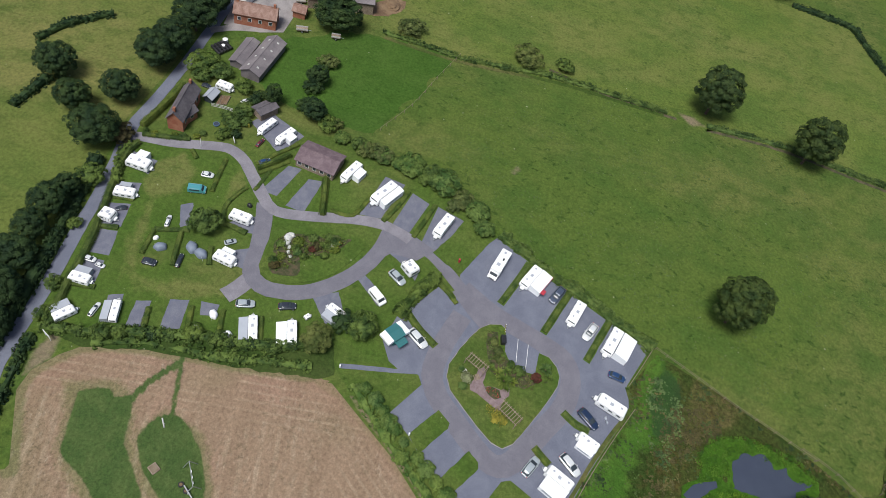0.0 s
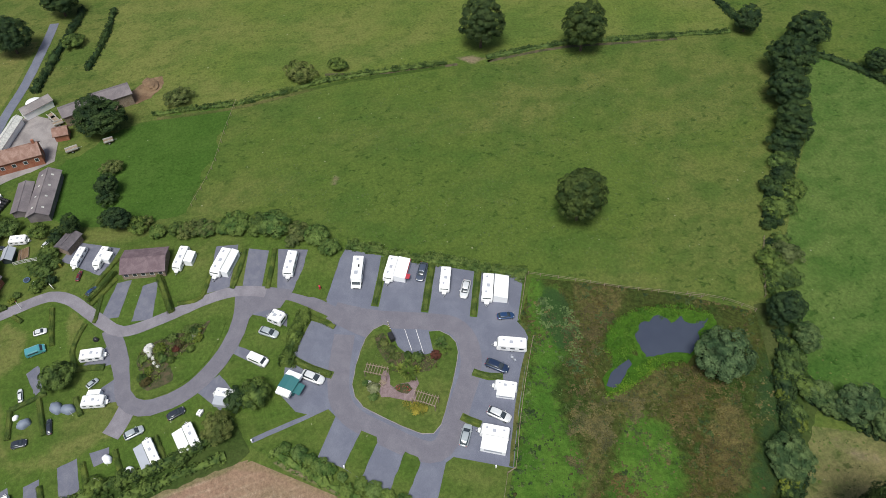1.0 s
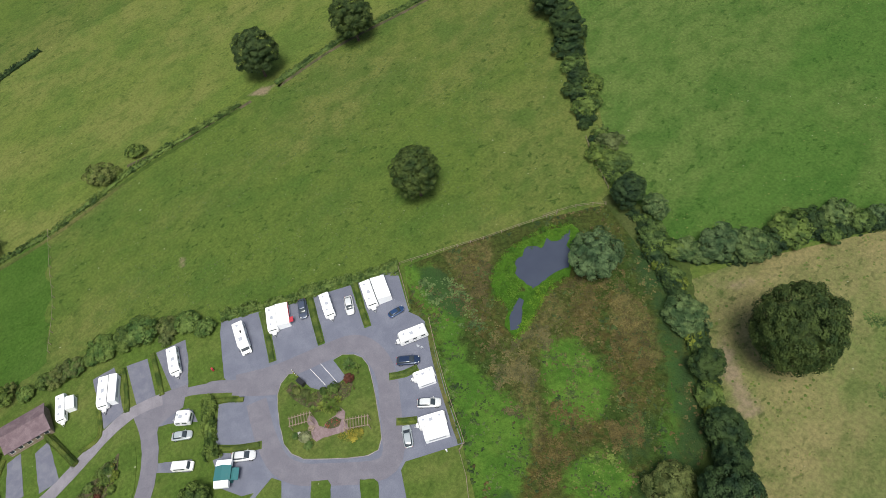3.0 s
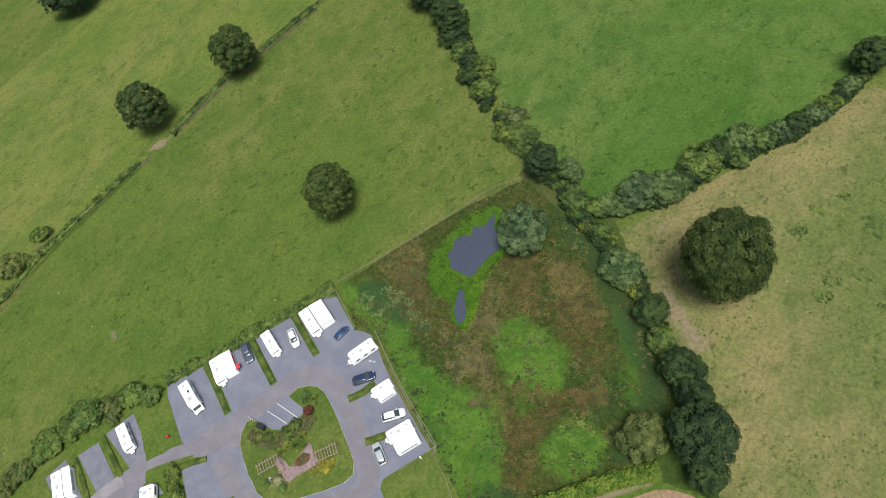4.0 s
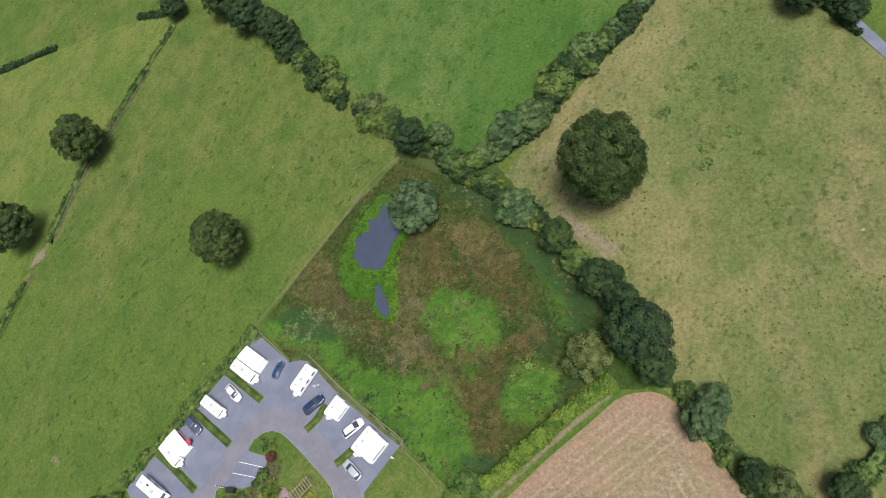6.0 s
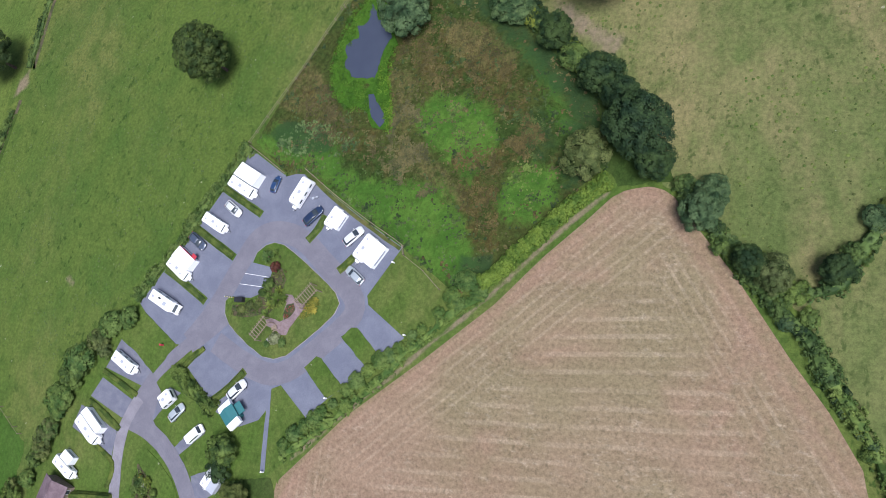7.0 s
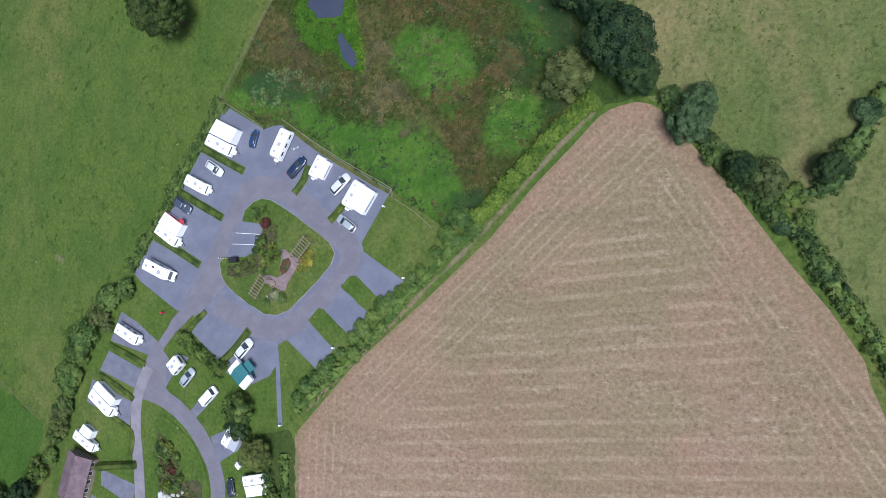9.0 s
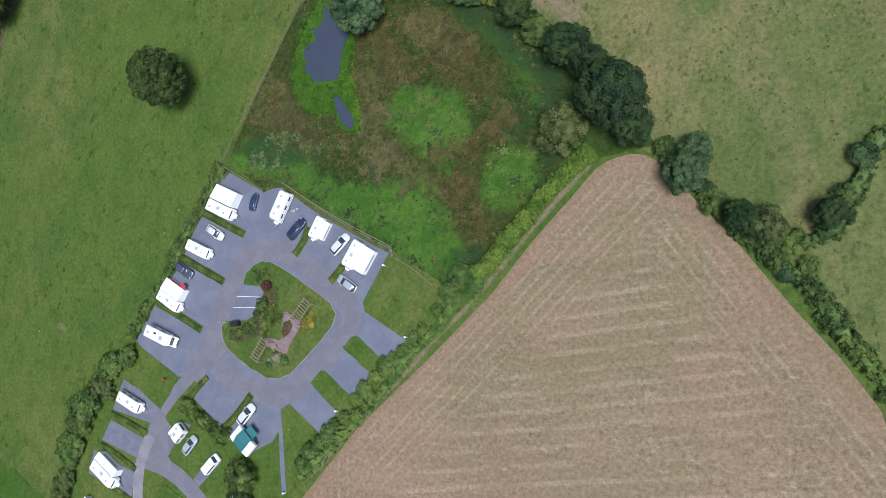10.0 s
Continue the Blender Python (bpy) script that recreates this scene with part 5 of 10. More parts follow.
tagged(sheet("hardstanding", [(-60.4, -3), (-49.6, -8.1), (-46.9, -7.1), (-44.4, -6.8), (-36, -11.5), (-27.2, -15.9), (-18.1, -19.9), (-23.2, -30.2), (-22.5, -31.9), (-13.5, -36.6), (-17.4, -41), (-19.9, -43.4), (-23.6, -48.0), (-26.6, -50.8), (-30.0, -55.1), (-37.4, -50.4), (-39.3, -51.5), (-39.2, -55.5), (-40.5, -57.9), (-44.7, -60.2), (-52.3, -58.4), (-46.6, -49.3), (-53.3, -56.8), (-61.2, -51.7), (-58.5, -47.4), (-66.0, -47.6), (-76.8, -42.6), (-79.2, -40.9), (-75.2, -33.4), (-71.9, -28.5), (-68.2, -20.4), (-64, -11.8)], 0.06, TARMAC, smooth=False, ragged=0.0, depth=0.3), "grey tarmac hardstanding round the planted island", "hardstanding", kind="structure")
zones = []
zones.append((2, 0.5, 0.85, [(18.6, -5.2), (14.0, -10.1), (9.2, -15.9), (3.8, -23.0), (-0.3, -28.2), (-8.7, -37.4), (-16.0, -45.9), (-23.2, -53.7), (-31.0, -62.9)], 0.4))
zones.append((1, 0.5, 0.8, [(-36.8, -68.3), (-25.2, -54.5), (-15.3, -43.3), (-7.8, -35.6), (0.3, -27.2), (7.9, -19.7), (16, -10.8)], 0.6))
tagged(zone_sheet("verge", [(-38.7, -68.7), (-33.5, -62.1), (-24.2, -51.7), (-15.4, -41.4), (-8, -33.2), (-0.5, -24.4), (6.6, -16.3), (14.8, -7.4), (19, -3.5), (20.9, -4.6), (15.6, -10.9), (9.4, -18.2), (2.3, -27.9), (-8.7, -39.8), (-21.7, -53.1), (-33.0, -68.0)], 0.042, LAWN, zones, 0.7, 0), "rough verge grass with a trodden edge beside the hay field", "verge", kind="structure")
tagged(ribbon("dry_strip", [(-49.3, -8.1), (-46.6, -7.2), (-44.5, -7.2), (-36.2, -11.9), (-27.4, -16.3), (-18.5, -20.3)], 0.8, 0.09, ROUGH), "narrow strip of dry straw-coloured grass below the fence", "verge", kind="structure")
tagged(sheet("rough_verge", [(-28.0, -121.0), (-26.6, -113.0), (-28.9, -104.2), (-30.0, -94.1), (-30.8, -83.4), (-32.8, -70.0), (-34.5, -67.4), (-40.5, -69.2), (-37.9, -76.9), (-35.7, -86.2), (-34.4, -95.6), (-32.1, -105.0), (-29.6, -114.3)], 0.074, SHADE_GRASS, smooth=False, ragged=0.5, depth=0.3), "rank dark grass between the plots and the hay field", "verge", kind="structure")
tagged(sheet("mesh_mat", [(-64.3, -109.2), (-64.7, -107.9), (-58.9, -106.9), (-58.6, -108.6)], 0.052, GRAVEL, smooth=False, ragged=0.1, depth=0.3), "pale grey mesh parking mat on the lawn", "mat", kind="structure")
tagged(ribbon("lane", [(-62.6, -46.4), (-58, -38), (-54.3, -27.4), (-51.8, -22.1), (-47.3, -20.3), (-40.8, -21.4), (-33.6, -25.8), (-26.8, -30.3), (-25.2, -32.9), (-26.1, -36), (-30.8, -41.6), (-36.7, -47.5), (-41.8, -48.9), (-48.8, -47.6), (-55.7, -45.3)], 4.4, 0.075, LANE), "worn tarmac ring lane round the planted island", "lane", kind="structure")
tagged(ribbon("lane", [(-62.5, -46.8), (-58.3, -42.8), (-54.5, -38.4)], 4.6, 0.079, LANE), "pale worn tarmac lane entering the ring", "lane", kind="structure")
tagged(sheet("grass_wedge", [(-24.9, -36.7), (-23.7, -36.5), (-17.5, -40.9), (-19.9, -43.4), (-26.6, -38.9)], 0.11, LAWN, smooth=False, ragged=0.2, depth=0.3), "mown grass strip between two hardstandings", "lawn", kind="structure")
tagged(sheet("grass_wedge", [(-31.1, -43.4), (-29.8, -43.6), (-23.6, -48.0), (-26.6, -50.8), (-33.1, -46.1)], 0.11, LAWN, smooth=False, ragged=0.2, depth=0.3), "mown grass strip between two hardstandings", "lawn", kind="structure")
tagged(sheet("grass_wedge", [(-76.8, -42.6), (-66.0, -47.6), (-67.7, -51.4), (-69.9, -54.8), (-74.8, -52.0), (-81.4, -49.4), (-80.2, -45.8)], 0.11, LAWN, smooth=False, ragged=0.2, depth=0.3), "mown grass wedge beside the lane", "lawn", kind="structure")
tagged(sheet("island_kerb", [(-51.7, -27.6), (-51.3, -25.3), (-49.5, -23.5), (-47.5, -22.7), (-45, -22.9), (-38.6, -25.9), (-30.1, -30.7), (-28.7, -32.6), (-29.2, -34.8), (-31.4, -37.8), (-34, -40.7), (-37.9, -44.8), (-40.6, -46.0), (-43.4, -46.0), (-47.7, -44.4), (-53.5, -41.3), (-55.4, -39.2), (-56.1, -36.7), (-55.3, -35.5), (-49.9, -35), (-47.6, -33.6), (-46.3, -29.7), (-46.3, -27.9)], 0.13, CONCRETE, smooth=True, ragged=0.0, depth=0.3), "low grey concrete kerb round the planted island", "kerb", kind="structure")
tagged(sheet("island", [(-51.61, -27.68), (-51.22, -25.41), (-49.44, -23.63), (-47.46, -22.84), (-44.99, -23.03), (-38.67, -26), (-30.27, -30.74), (-28.89, -32.62), (-29.38, -34.79), (-31.55, -37.76), (-34.12, -40.62), (-37.98, -44.67), (-40.61, -45.87), (-43.39, -45.89), (-47.66, -44.28), (-53.39, -41.21), (-55.27, -39.14), (-55.96, -36.67), (-55.17, -35.48), (-49.83, -34.99), (-47.56, -33.61), (-46.28, -29.75), (-46.28, -27.97)], 0.17, LAWN, smooth=True, ragged=0.1, depth=0.3), "mown grass island with shrubs and a pink paved court", "island", kind="structure")
tagged(sheet("island", [(-64.0, -89.8), (-66.5, -88.9), (-68.1, -86.5), (-68.6, -81.3), (-70.3, -75.6), (-70.5, -72.0), (-68.8, -70.4), (-65.7, -69.7), (-61.7, -71.3), (-57.4, -73.8), (-53.9, -77.7), (-51.7, -82.0), (-51.1, -85.8), (-52.0, -88.4), (-54.1, -89.5), (-58.8, -89.8)], 0.14, LAWN, smooth=True, ragged=0.1, depth=0.3), "mown grass island with a rockery and flower bed", "island", kind="structure")
tagged(sheet("flower_bed", [(-61.9, -88.0), (-64.2, -86.4), (-64.6, -83.3), (-66.6, -77.9), (-66.8, -73.9), (-63.8, -74.3), (-60.0, -77.9), (-58.4, -81.3), (-55.2, -83.2), (-53.8, -86.2), (-54.8, -87.7)], 0.2, BED, smooth=True, ragged=0.95, depth=0.3), "brown soil flower bed on the island", "flower bed", kind="structure")
tagged(sheet("flower_bed", [(-45.9, -29.5), (-44.1, -27.8), (-42.4, -29.9), (-43.2, -34.9), (-44.3, -37.2), (-48.3, -38.6), (-53.3, -39.4), (-54, -37.2), (-48.6, -35.8)], 0.21, BED, smooth=True, ragged=0.3, depth=0.3), "brown planted border on the island", "flower bed", kind="structure")
tagged(sheet("paved_court", [(-41.6, -32.9), (-40, -32.6), (-38.9, -33.7), (-37.8, -33.8), (-36.1, -34.3), (-37.4, -37), (-38.6, -39.2), (-39.1, -40.7), (-40.4, -41), (-42.1, -40.2), (-44, -39.8), (-44.9, -38.7), (-43.5, -38.1), (-41.4, -38.5), (-40.5, -37.9), (-41, -36), (-40.7, -34.5), (-41.7, -33.8)], 0.22, PAVING, smooth=False, ragged=0.25, depth=0.3), "pinkish paved garden court on the island", "paving", kind="structure")
tagged(sheet("flower_bed", [(-40.6, -34.9), (-39.1, -34.4), (-38.3, -35.5), (-39.2, -37.1), (-40.3, -37.9), (-40.9, -36.4)], 0.25, BED, smooth=True, ragged=0.2, depth=0.3), "small brown bed in the paved court", "flower bed", kind="structure")
tagged(sheet("hardstanding", [(-74.7, -73.3), (-75.3, -68.2), (-87.4, -65.2), (-88.2, -70.3)], 0.062, GRAVEL, smooth=False, ragged=0.15, depth=0.3), "grey gravel hardstanding set in the lawn", "hardstanding", kind="structure")
tagged(sheet("hardstanding", [(-83.1, -92.7), (-83.2, -89.6), (-73.4, -92.3), (-73.6, -96.3)], 0.062, GRAVEL, smooth=False, ragged=0.15, depth=0.3), "grey gravel hardstanding set in the lawn", "hardstanding", kind="structure")
tagged(sheet("hardstanding", [(-80.7, -87.2), (-81.3, -83.8), (-70.8, -85.2), (-71.4, -89.6)], 0.062, GRAVEL, smooth=False, ragged=0.15, depth=0.3), "grey gravel hardstanding set in the lawn", "hardstanding", kind="structure")
tagged(sheet("hardstanding", [(-38.7, -108.5), (-39.5, -105.8), (-33.7, -105.1), (-32.9, -108.0)], 0.062, GRAVEL, smooth=False, ragged=0.15, depth=0.3), "grey gravel hardstanding set in the lawn", "hardstanding", kind="structure")
tagged(sheet("hardstanding", [(-40.9, -102.8), (-41.8, -99.3), (-35.2, -98.4), (-34.1, -101.9)], 0.062, GRAVEL, smooth=False, ragged=0.15, depth=0.3), "grey gravel hardstanding set in the lawn", "hardstanding", kind="structure")
tagged(sheet("hardstanding", [(-52.2, -123.3), (-53.0, -119.1), (-46.8, -117.9), (-46.3, -122.6)], 0.062, GRAVEL, smooth=False, ragged=0.15, depth=0.3), "grey gravel hardstanding set in the lawn", "hardstanding", kind="structure")
tagged(sheet("hardstanding", [(-93.4, -105.7), (-98.5, -102.4), (-93.7, -92.4), (-85.8, -95.9)], 0.062, GRAVEL, smooth=False, ragged=0.15, depth=0.3), "grey gravel hardstanding set in the lawn", "hardstanding", kind="structure")
tagged(sheet("hardstanding", [(-42.4, -97.0), (-42.6, -93.4), (-40.0, -93.3), (-39.2, -96.0)], 0.062, GRAVEL, smooth=False, ragged=0.15, depth=0.3), "grey gravel hardstanding set in the lawn", "hardstanding", kind="structure")
tagged(sheet("hardstanding", [(-50.3, -76.7), (-53.0, -71.9), (-49.1, -69.8), (-44.6, -72.3)], 0.062, GRAVEL, smooth=False, ragged=0.15, depth=0.3), "grey gravel hardstanding set in the lawn", "hardstanding", kind="structure")
tagged(sheet("hardstanding", [(-57.8, -69.3), (-59.0, -67.7), (-54.5, -61.8), (-52.3, -63.3)], 0.062, GRAVEL, smooth=False, ragged=0.15, depth=0.3), "grey gravel hardstanding set in the lawn", "hardstanding", kind="structure")
tagged(sheet("hardstanding", [(-66.4, -64.1), (-68.8, -62.2), (-65.1, -56.9), (-62.8, -57.8)], 0.062, GRAVEL, smooth=False, ragged=0.15, depth=0.3), "grey gravel hardstanding set in the lawn", "hardstanding", kind="structure")
tagged(sheet("hardstanding", [(-62.8, -99.2), (-66.3, -94.4), (-61.5, -93.3), (-61.4, -96.3)], 0.062, GRAVEL, smooth=False, ragged=0.15, depth=0.3), "grey gravel hardstanding set in the lawn", "hardstanding", kind="structure")
tagged(sheet("hardstanding", [(-55.9, -95.9), (-57.9, -92.3), (-51.9, -91.4), (-52.6, -94.2)], 0.062, GRAVEL, smooth=False, ragged=0.15, depth=0.3), "grey gravel hardstanding set in the lawn", "hardstanding", kind="structure")
tagged(sheet("hardstanding", [(-63.7, -110.5), (-65.2, -108.2), (-59.1, -107.0), (-58.0, -108.1)], 0.062, GRAVEL, smooth=False, ragged=0.15, depth=0.3), "grey gravel hardstanding set in the lawn", "hardstanding", kind="structure")
tagged(sheet("hardstanding", [(-74.6, -126.1), (-73.8, -120.1), (-69.4, -120.2), (-70.5, -125.1)], 0.062, GRAVEL, smooth=False, ragged=0.15, depth=0.3), "grey gravel hardstanding set in the lawn", "hardstanding", kind="structure")
tagged(sheet("hardstanding", [(-65.0, -125.4), (-66.6, -120.3), (-62.3, -119.9), (-61.8, -125.0)], 0.062, GRAVEL, smooth=False, ragged=0.15, depth=0.3), "grey gravel hardstanding set in the lawn", "hardstanding", kind="structure")
tagged(sheet("hardstanding", [(-59.0, -125.1), (-60.4, -119.8), (-54.1, -119.0), (-53.2, -124.0)], 0.062, GRAVEL, smooth=False, ragged=0.15, depth=0.3), "grey gravel hardstanding set in the lawn", "hardstanding", kind="structure")
tagged(sheet("hardstanding", [(-45.3, -122.5), (-45.3, -118.1), (-39.8, -117.5), (-39.7, -122.0)], 0.062, GRAVEL, smooth=False, ragged=0.15, depth=0.3), "grey gravel hardstanding set in the lawn", "hardstanding", kind="structure")
tagged(sheet("hardstanding", [(-38.3, -113.9), (-39.4, -111.3), (-33.2, -110.0), (-32.5, -112.4)], 0.062, GRAVEL, smooth=False, ragged=0.15, depth=0.3), "grey gravel hardstanding set in the lawn", "hardstanding", kind="structure")
tagged(sheet("hardstanding", [(-83.6, -58.4), (-72.8, -61.3), (-74.9, -65.3), (-85.5, -62.9)], 0.062, GRAVEL, smooth=False, ragged=0.0, depth=0.3), "empty grey hardstanding set in the lawn", "hardstanding", kind="structure")
tagged(sheet("hardstanding", [(-81.4, -49.4), (-74.5, -52.0), (-69.5, -54.8), (-72.2, -57.8), (-83.5, -56.2)], 0.0615, GRAVEL, smooth=False, ragged=0.0, depth=0.3), "grey hardstanding set in the lawn", "hardstanding", kind="structure")
tagged(sheet("hardstanding", [(-64.3, -56.5), (-61.0, -57.0), (-67.0, -63.3), (-70.3, -63.0)], 0.063, GRAVEL, smooth=False, ragged=0.0, depth=0.3), "grey hardstanding set in the lawn", "hardstanding", kind="structure")
tagged(sheet("bay_line", [(-53.4, -30.25), (-46.8, -30.15), (-46.8, -30.05), (-53.4, -30.15)], 0.068, WHITE_LINE, smooth=False, ragged=0.0, depth=0.02), "white painted parking bay line", "road marking", kind="structure")
tagged(sheet("bay_line", [(-54.8, -32.65), (-48, -32.35), (-48, -32.25), (-54.8, -32.55)], 0.068, WHITE_LINE, smooth=False, ragged=0.0, depth=0.02), "white painted parking bay line", "road marking", kind="structure")
tagged(sheet("farmyard", [(-149.1, -123.1), (-151.2, -117.1), (-147.0, -110.7), (-138.6, -109.4), (-129.6, -109.8), (-126.7, -115.6), (-126.0, -125.3), (-137.2, -126.4)], 0.06, CONCRETE, smooth=False, ragged=0.0, depth=0.3), "pinkish concrete farmyard", "farmyard", kind="structure")
tagged(ribbon("farm_track", [(-122.0, -127.4), (-125.6, -122.3), (-128.4, -115.8), (-133.4, -111.6), (-139.7, -112.1)], 2.4, 0.065, CONCRETE), "pale concrete farm track", "track", kind="structure")
tagged(sheet("bare_earth", [(-148.8, -92.3), (-154.6, -90.4), (-158.5, -86.5), (-160.1, -81.7), (-156.3, -81.0), (-150.6, -84.9), (-148.4, -88.8)], 0.06, EARTH, smooth=True, ragged=0.6, depth=0.3), "trampled red-brown earth beside the barn", "earth", kind="structure")
zones = []
zones.append((2, 1.5, 0.9, [(-145.1, 6), (-145.1, 10.3), (-142.6, 13.8), (-140.6, 8.8)], 0))
tagged(zone_sheet("bare_earth", [(-146.6, 2.8), (-148.4, 11.4), (-142, 17.2), (-137.3, 7.7)], 0.035, PASTURE, zones, 0.6, 0), "trampled pale earth under an oak", "earth", kind="structure")
zones = []
zones.append((2, 1.0, 0.85, [(-18.1, -119.6), (-22.3, -120.2), (-28.4, -119.5), (-26.7, -117.3), (-23.3, -116.6), (-20.6, -118.5)], 0))
tagged(zone_sheet("bare_earth", [(-14.7, -120.3), (-20.6, -123.3), (-32.0, -120.1), (-29.9, -116.0), (-23.5, -113.1), (-17.1, -118.4)], 0.035, PASTURE, zones, 0.6, 0), "bare earth at the hay field gate", "earth", kind="structure")
zones = []
zones.append((2, 1.0, 0.7, [(-101.7, -41.2), (-104.1, -39.1), (-103.1, -37.6), (-101, -39.4)], 0))
tagged(zone_sheet("bare_earth", [(-100.4, -44.4), (-107.6, -38.6), (-104.3, -34.3), (-97.5, -39.6)], 0.035, PASTURE, zones, 0.6, 0), "bare worn spot in the pasture", "earth", kind="structure")

# ---- hedges ----
tagged(ribbon("ditch_bank", [(-140.2, -83.5), (-139.3, -71.7), (-139.2, -60.3), (-140.4, -49.1), (-142.5, -33.1), (-142.5, -16.9), (-141.9, 0.9)], 1.3, 0.035, ROUGH), "dry grassy ditch bank below a field hedge", "bank", kind="structure")
tagged(ribbon("ditch_bank", [(-141.1, 14.2), (-141.8, 38.1), (-138.6, 59.9), (-136.5, 75.3)], 1.2, 0.035, DITCH), "bare brown ditch bank below a field hedge", "bank", kind="structure")
tagged(ribbon("ditch_bank", [(-147.6, -34.8), (-143.5, -15.3), (-142.1, 4.9)], 1.2, 0.034, DITCH), "bare brown ditch bank below a field hedge", "bank", kind="structure")
hedge("hedge", [(-61, -2.2), (-64.8, -10.6), (-69.3, -19.1), (-72.6, -27.3), (-76.5, -33.1), (-80.2, -40.3)], 2.6, 0.95, LOOSE_LEAF, "loose green boundary hedge behind the hardstandings", leaf=0.17, dens=13, rough=0.7)
tagged(ribbon("grass_strip", [(-66.5, -11.7), (-59.5, -14.6), (-52.7, -17.3)], 1.7, 0.1, LAWN), "mown grass strip between two hardstandings", "lawn", kind="structure")
tagged(ribbon("grass_strip", [(-70.3, -21.9), (-63.3, -24.7), (-56.7, -27.3)], 1.7, 0.1, LAWN), "mown grass strip between two hardstandings", "lawn", kind="structure")
tagged(ribbon("grass_strip", [(-74.5, -32.4), (-67.2, -35.1), (-61.2, -37.6)], 1.7, 0.1, LAWN), "mown grass strip between two hardstandings", "lawn", kind="structure")
tagged(ribbon("grass_strip", [(-37, -15.7), (-37.8, -18.5), (-39.7, -21.4)], 1.7, 0.1, LAWN), "mown grass strip between two hardstandings", "lawn", kind="structure")
tagged(ribbon("grass_strip", [(-28.1, -23.2), (-29.6, -25.1), (-30.8, -26.5)], 1.7, 0.1, LAWN), "mown grass strip between two hardstandings", "lawn", kind="structure")
tagged(ribbon("grass_strip", [(-46.6, -49.4), (-49.2, -53.2), (-52.7, -56.9)], 1.7, 0.1, LAWN), "mown grass strip between two hardstandings", "lawn", kind="structure")
hedge("hedge", [(-66, -11.8), (-59.5, -14.6), (-53.1, -17.2)], 1.2, 0.50, TRIM_LEAF, "low trimmed green hedge dividing two plots", leaf=0.11, dens=34, rough=0.12)
hedge("hedge", [(-69.8, -22), (-63.3, -24.7), (-57.1, -27.2)], 1.3, 0.56, TRIM_LEAF, "low trimmed green hedge dividing two plots", leaf=0.11, dens=34, rough=0.12)
hedge("hedge", [(-74, -32.5), (-67.2, -35.1), (-61.5, -37.5)], 1.2, 0.50, TRIM_LEAF, "low trimmed green hedge dividing two plots", leaf=0.11, dens=34, rough=0.12)
hedge("hedge", [(-37.2, -15.9), (-37.8, -18.5), (-39.6, -21.2)], 1.0, 0.50, TRIM_LEAF, "low trimmed green hedge dividing two plots", leaf=0.11, dens=34, rough=0.12)
hedge("hedge", [(-28.3, -23.4), (-29.6, -25.1), (-30.6, -26.2)], 1.1, 0.50, TRIM_LEAF, "low trimmed green hedge dividing two plots", leaf=0.11, dens=34, rough=0.12)
hedge("hedge", [(-46.8, -49.7), (-49.2, -53.2), (-52.4, -56.7)], 1.1, 0.56, TRIM_LEAF, "low trimmed green hedge dividing two plots", leaf=0.11, dens=34, rough=0.12)
hedge("hedge", [(-63.9, -52.5), (-58.0, -55.5), (-51.1, -58.6)], 2.6, 1.8, BUSH_LEAF, "thick green hedge between two rows of plots", leaf=0.2, dens=13, rough=0.25)
hedge("hedge", [(-58.1, -47.0), (-60.4, -49.5), (-62.8, -52.4)], 1.1, 0.56, TRIM_LEAF, "low trimmed green hedge along the lane", leaf=0.11, dens=34, rough=0.12)
hedge("hedge", [(-83.8, -56.9), (-77.2, -58.6), (-72.5, -60.0)], 1.1, 0.43, TRIM_LEAF, "low trimmed green hedge beside a plot", leaf=0.11, dens=34, rough=0.12)
hedge("hedge", [(-85.5, -63.8), (-79.7, -65.5), (-74.6, -67.7)], 1.1, 0.43, TRIM_LEAF, "low trimmed green hedge beside a plot", leaf=0.11, dens=34, rough=0.12)
hedge("hedge", [(-71.4, -81.1), (-77.1, -82.3), (-82.4, -83.6)], 1.2, 1.3, TRIM_LEAF, "clipped green hedge beside the path to the shed", leaf=0.11, dens=34, rough=0.12)
hedge("hedge", [(-79.4, -99.0), (-83.6, -95.3), (-86.4, -93.4)], 1.0, 1.1, TRIM_LEAF, "clipped green hedge beside a parking space", leaf=0.11, dens=34, rough=0.12)
hedge("hedge", [(-73.1, -97.5), (-74.2, -97.1), (-84.1, -95.5)], 0.9, 0.31, TRIM_LEAF, "low trimmed green hedge", leaf=0.11, dens=34, rough=0.12)
hedge("hedge", [(-73.6, -79.7), (-73.9, -74.6), (-81.3, -72.0)], 1.0, 0.37, TRIM_LEAF, "low trimmed green hedge beside a plot", leaf=0.11, dens=34, rough=0.12)
hedge("hedge", [(-82.4, -127.5), (-88.9, -126.2), (-95.6, -125.0), (-99.0, -124.7)], 1.4, 1.5, TRIM_LEAF, "green garden hedge beside the road", leaf=0.11, dens=34, rough=0.12)
hedge("hedge", [(-80.0, -126.4), (-81.2, -121.3), (-82.5, -116.2)], 1.0, 0.8, TRIM_LEAF, "low garden hedge along the lane", leaf=0.11, dens=34, rough=0.12)
hedge("hedge", [(-28.8, -120.2), (-36.6, -121.7), (-47.5, -122.5), (-57.2, -124.3), (-65.8, -125.9), (-73.4, -126.8), (-77.5, -126.0)], 1.4, 1.2, TRIM_LEAF, "green hedge between the road and the caravan row", leaf=0.11, dens=34, rough=0.12)
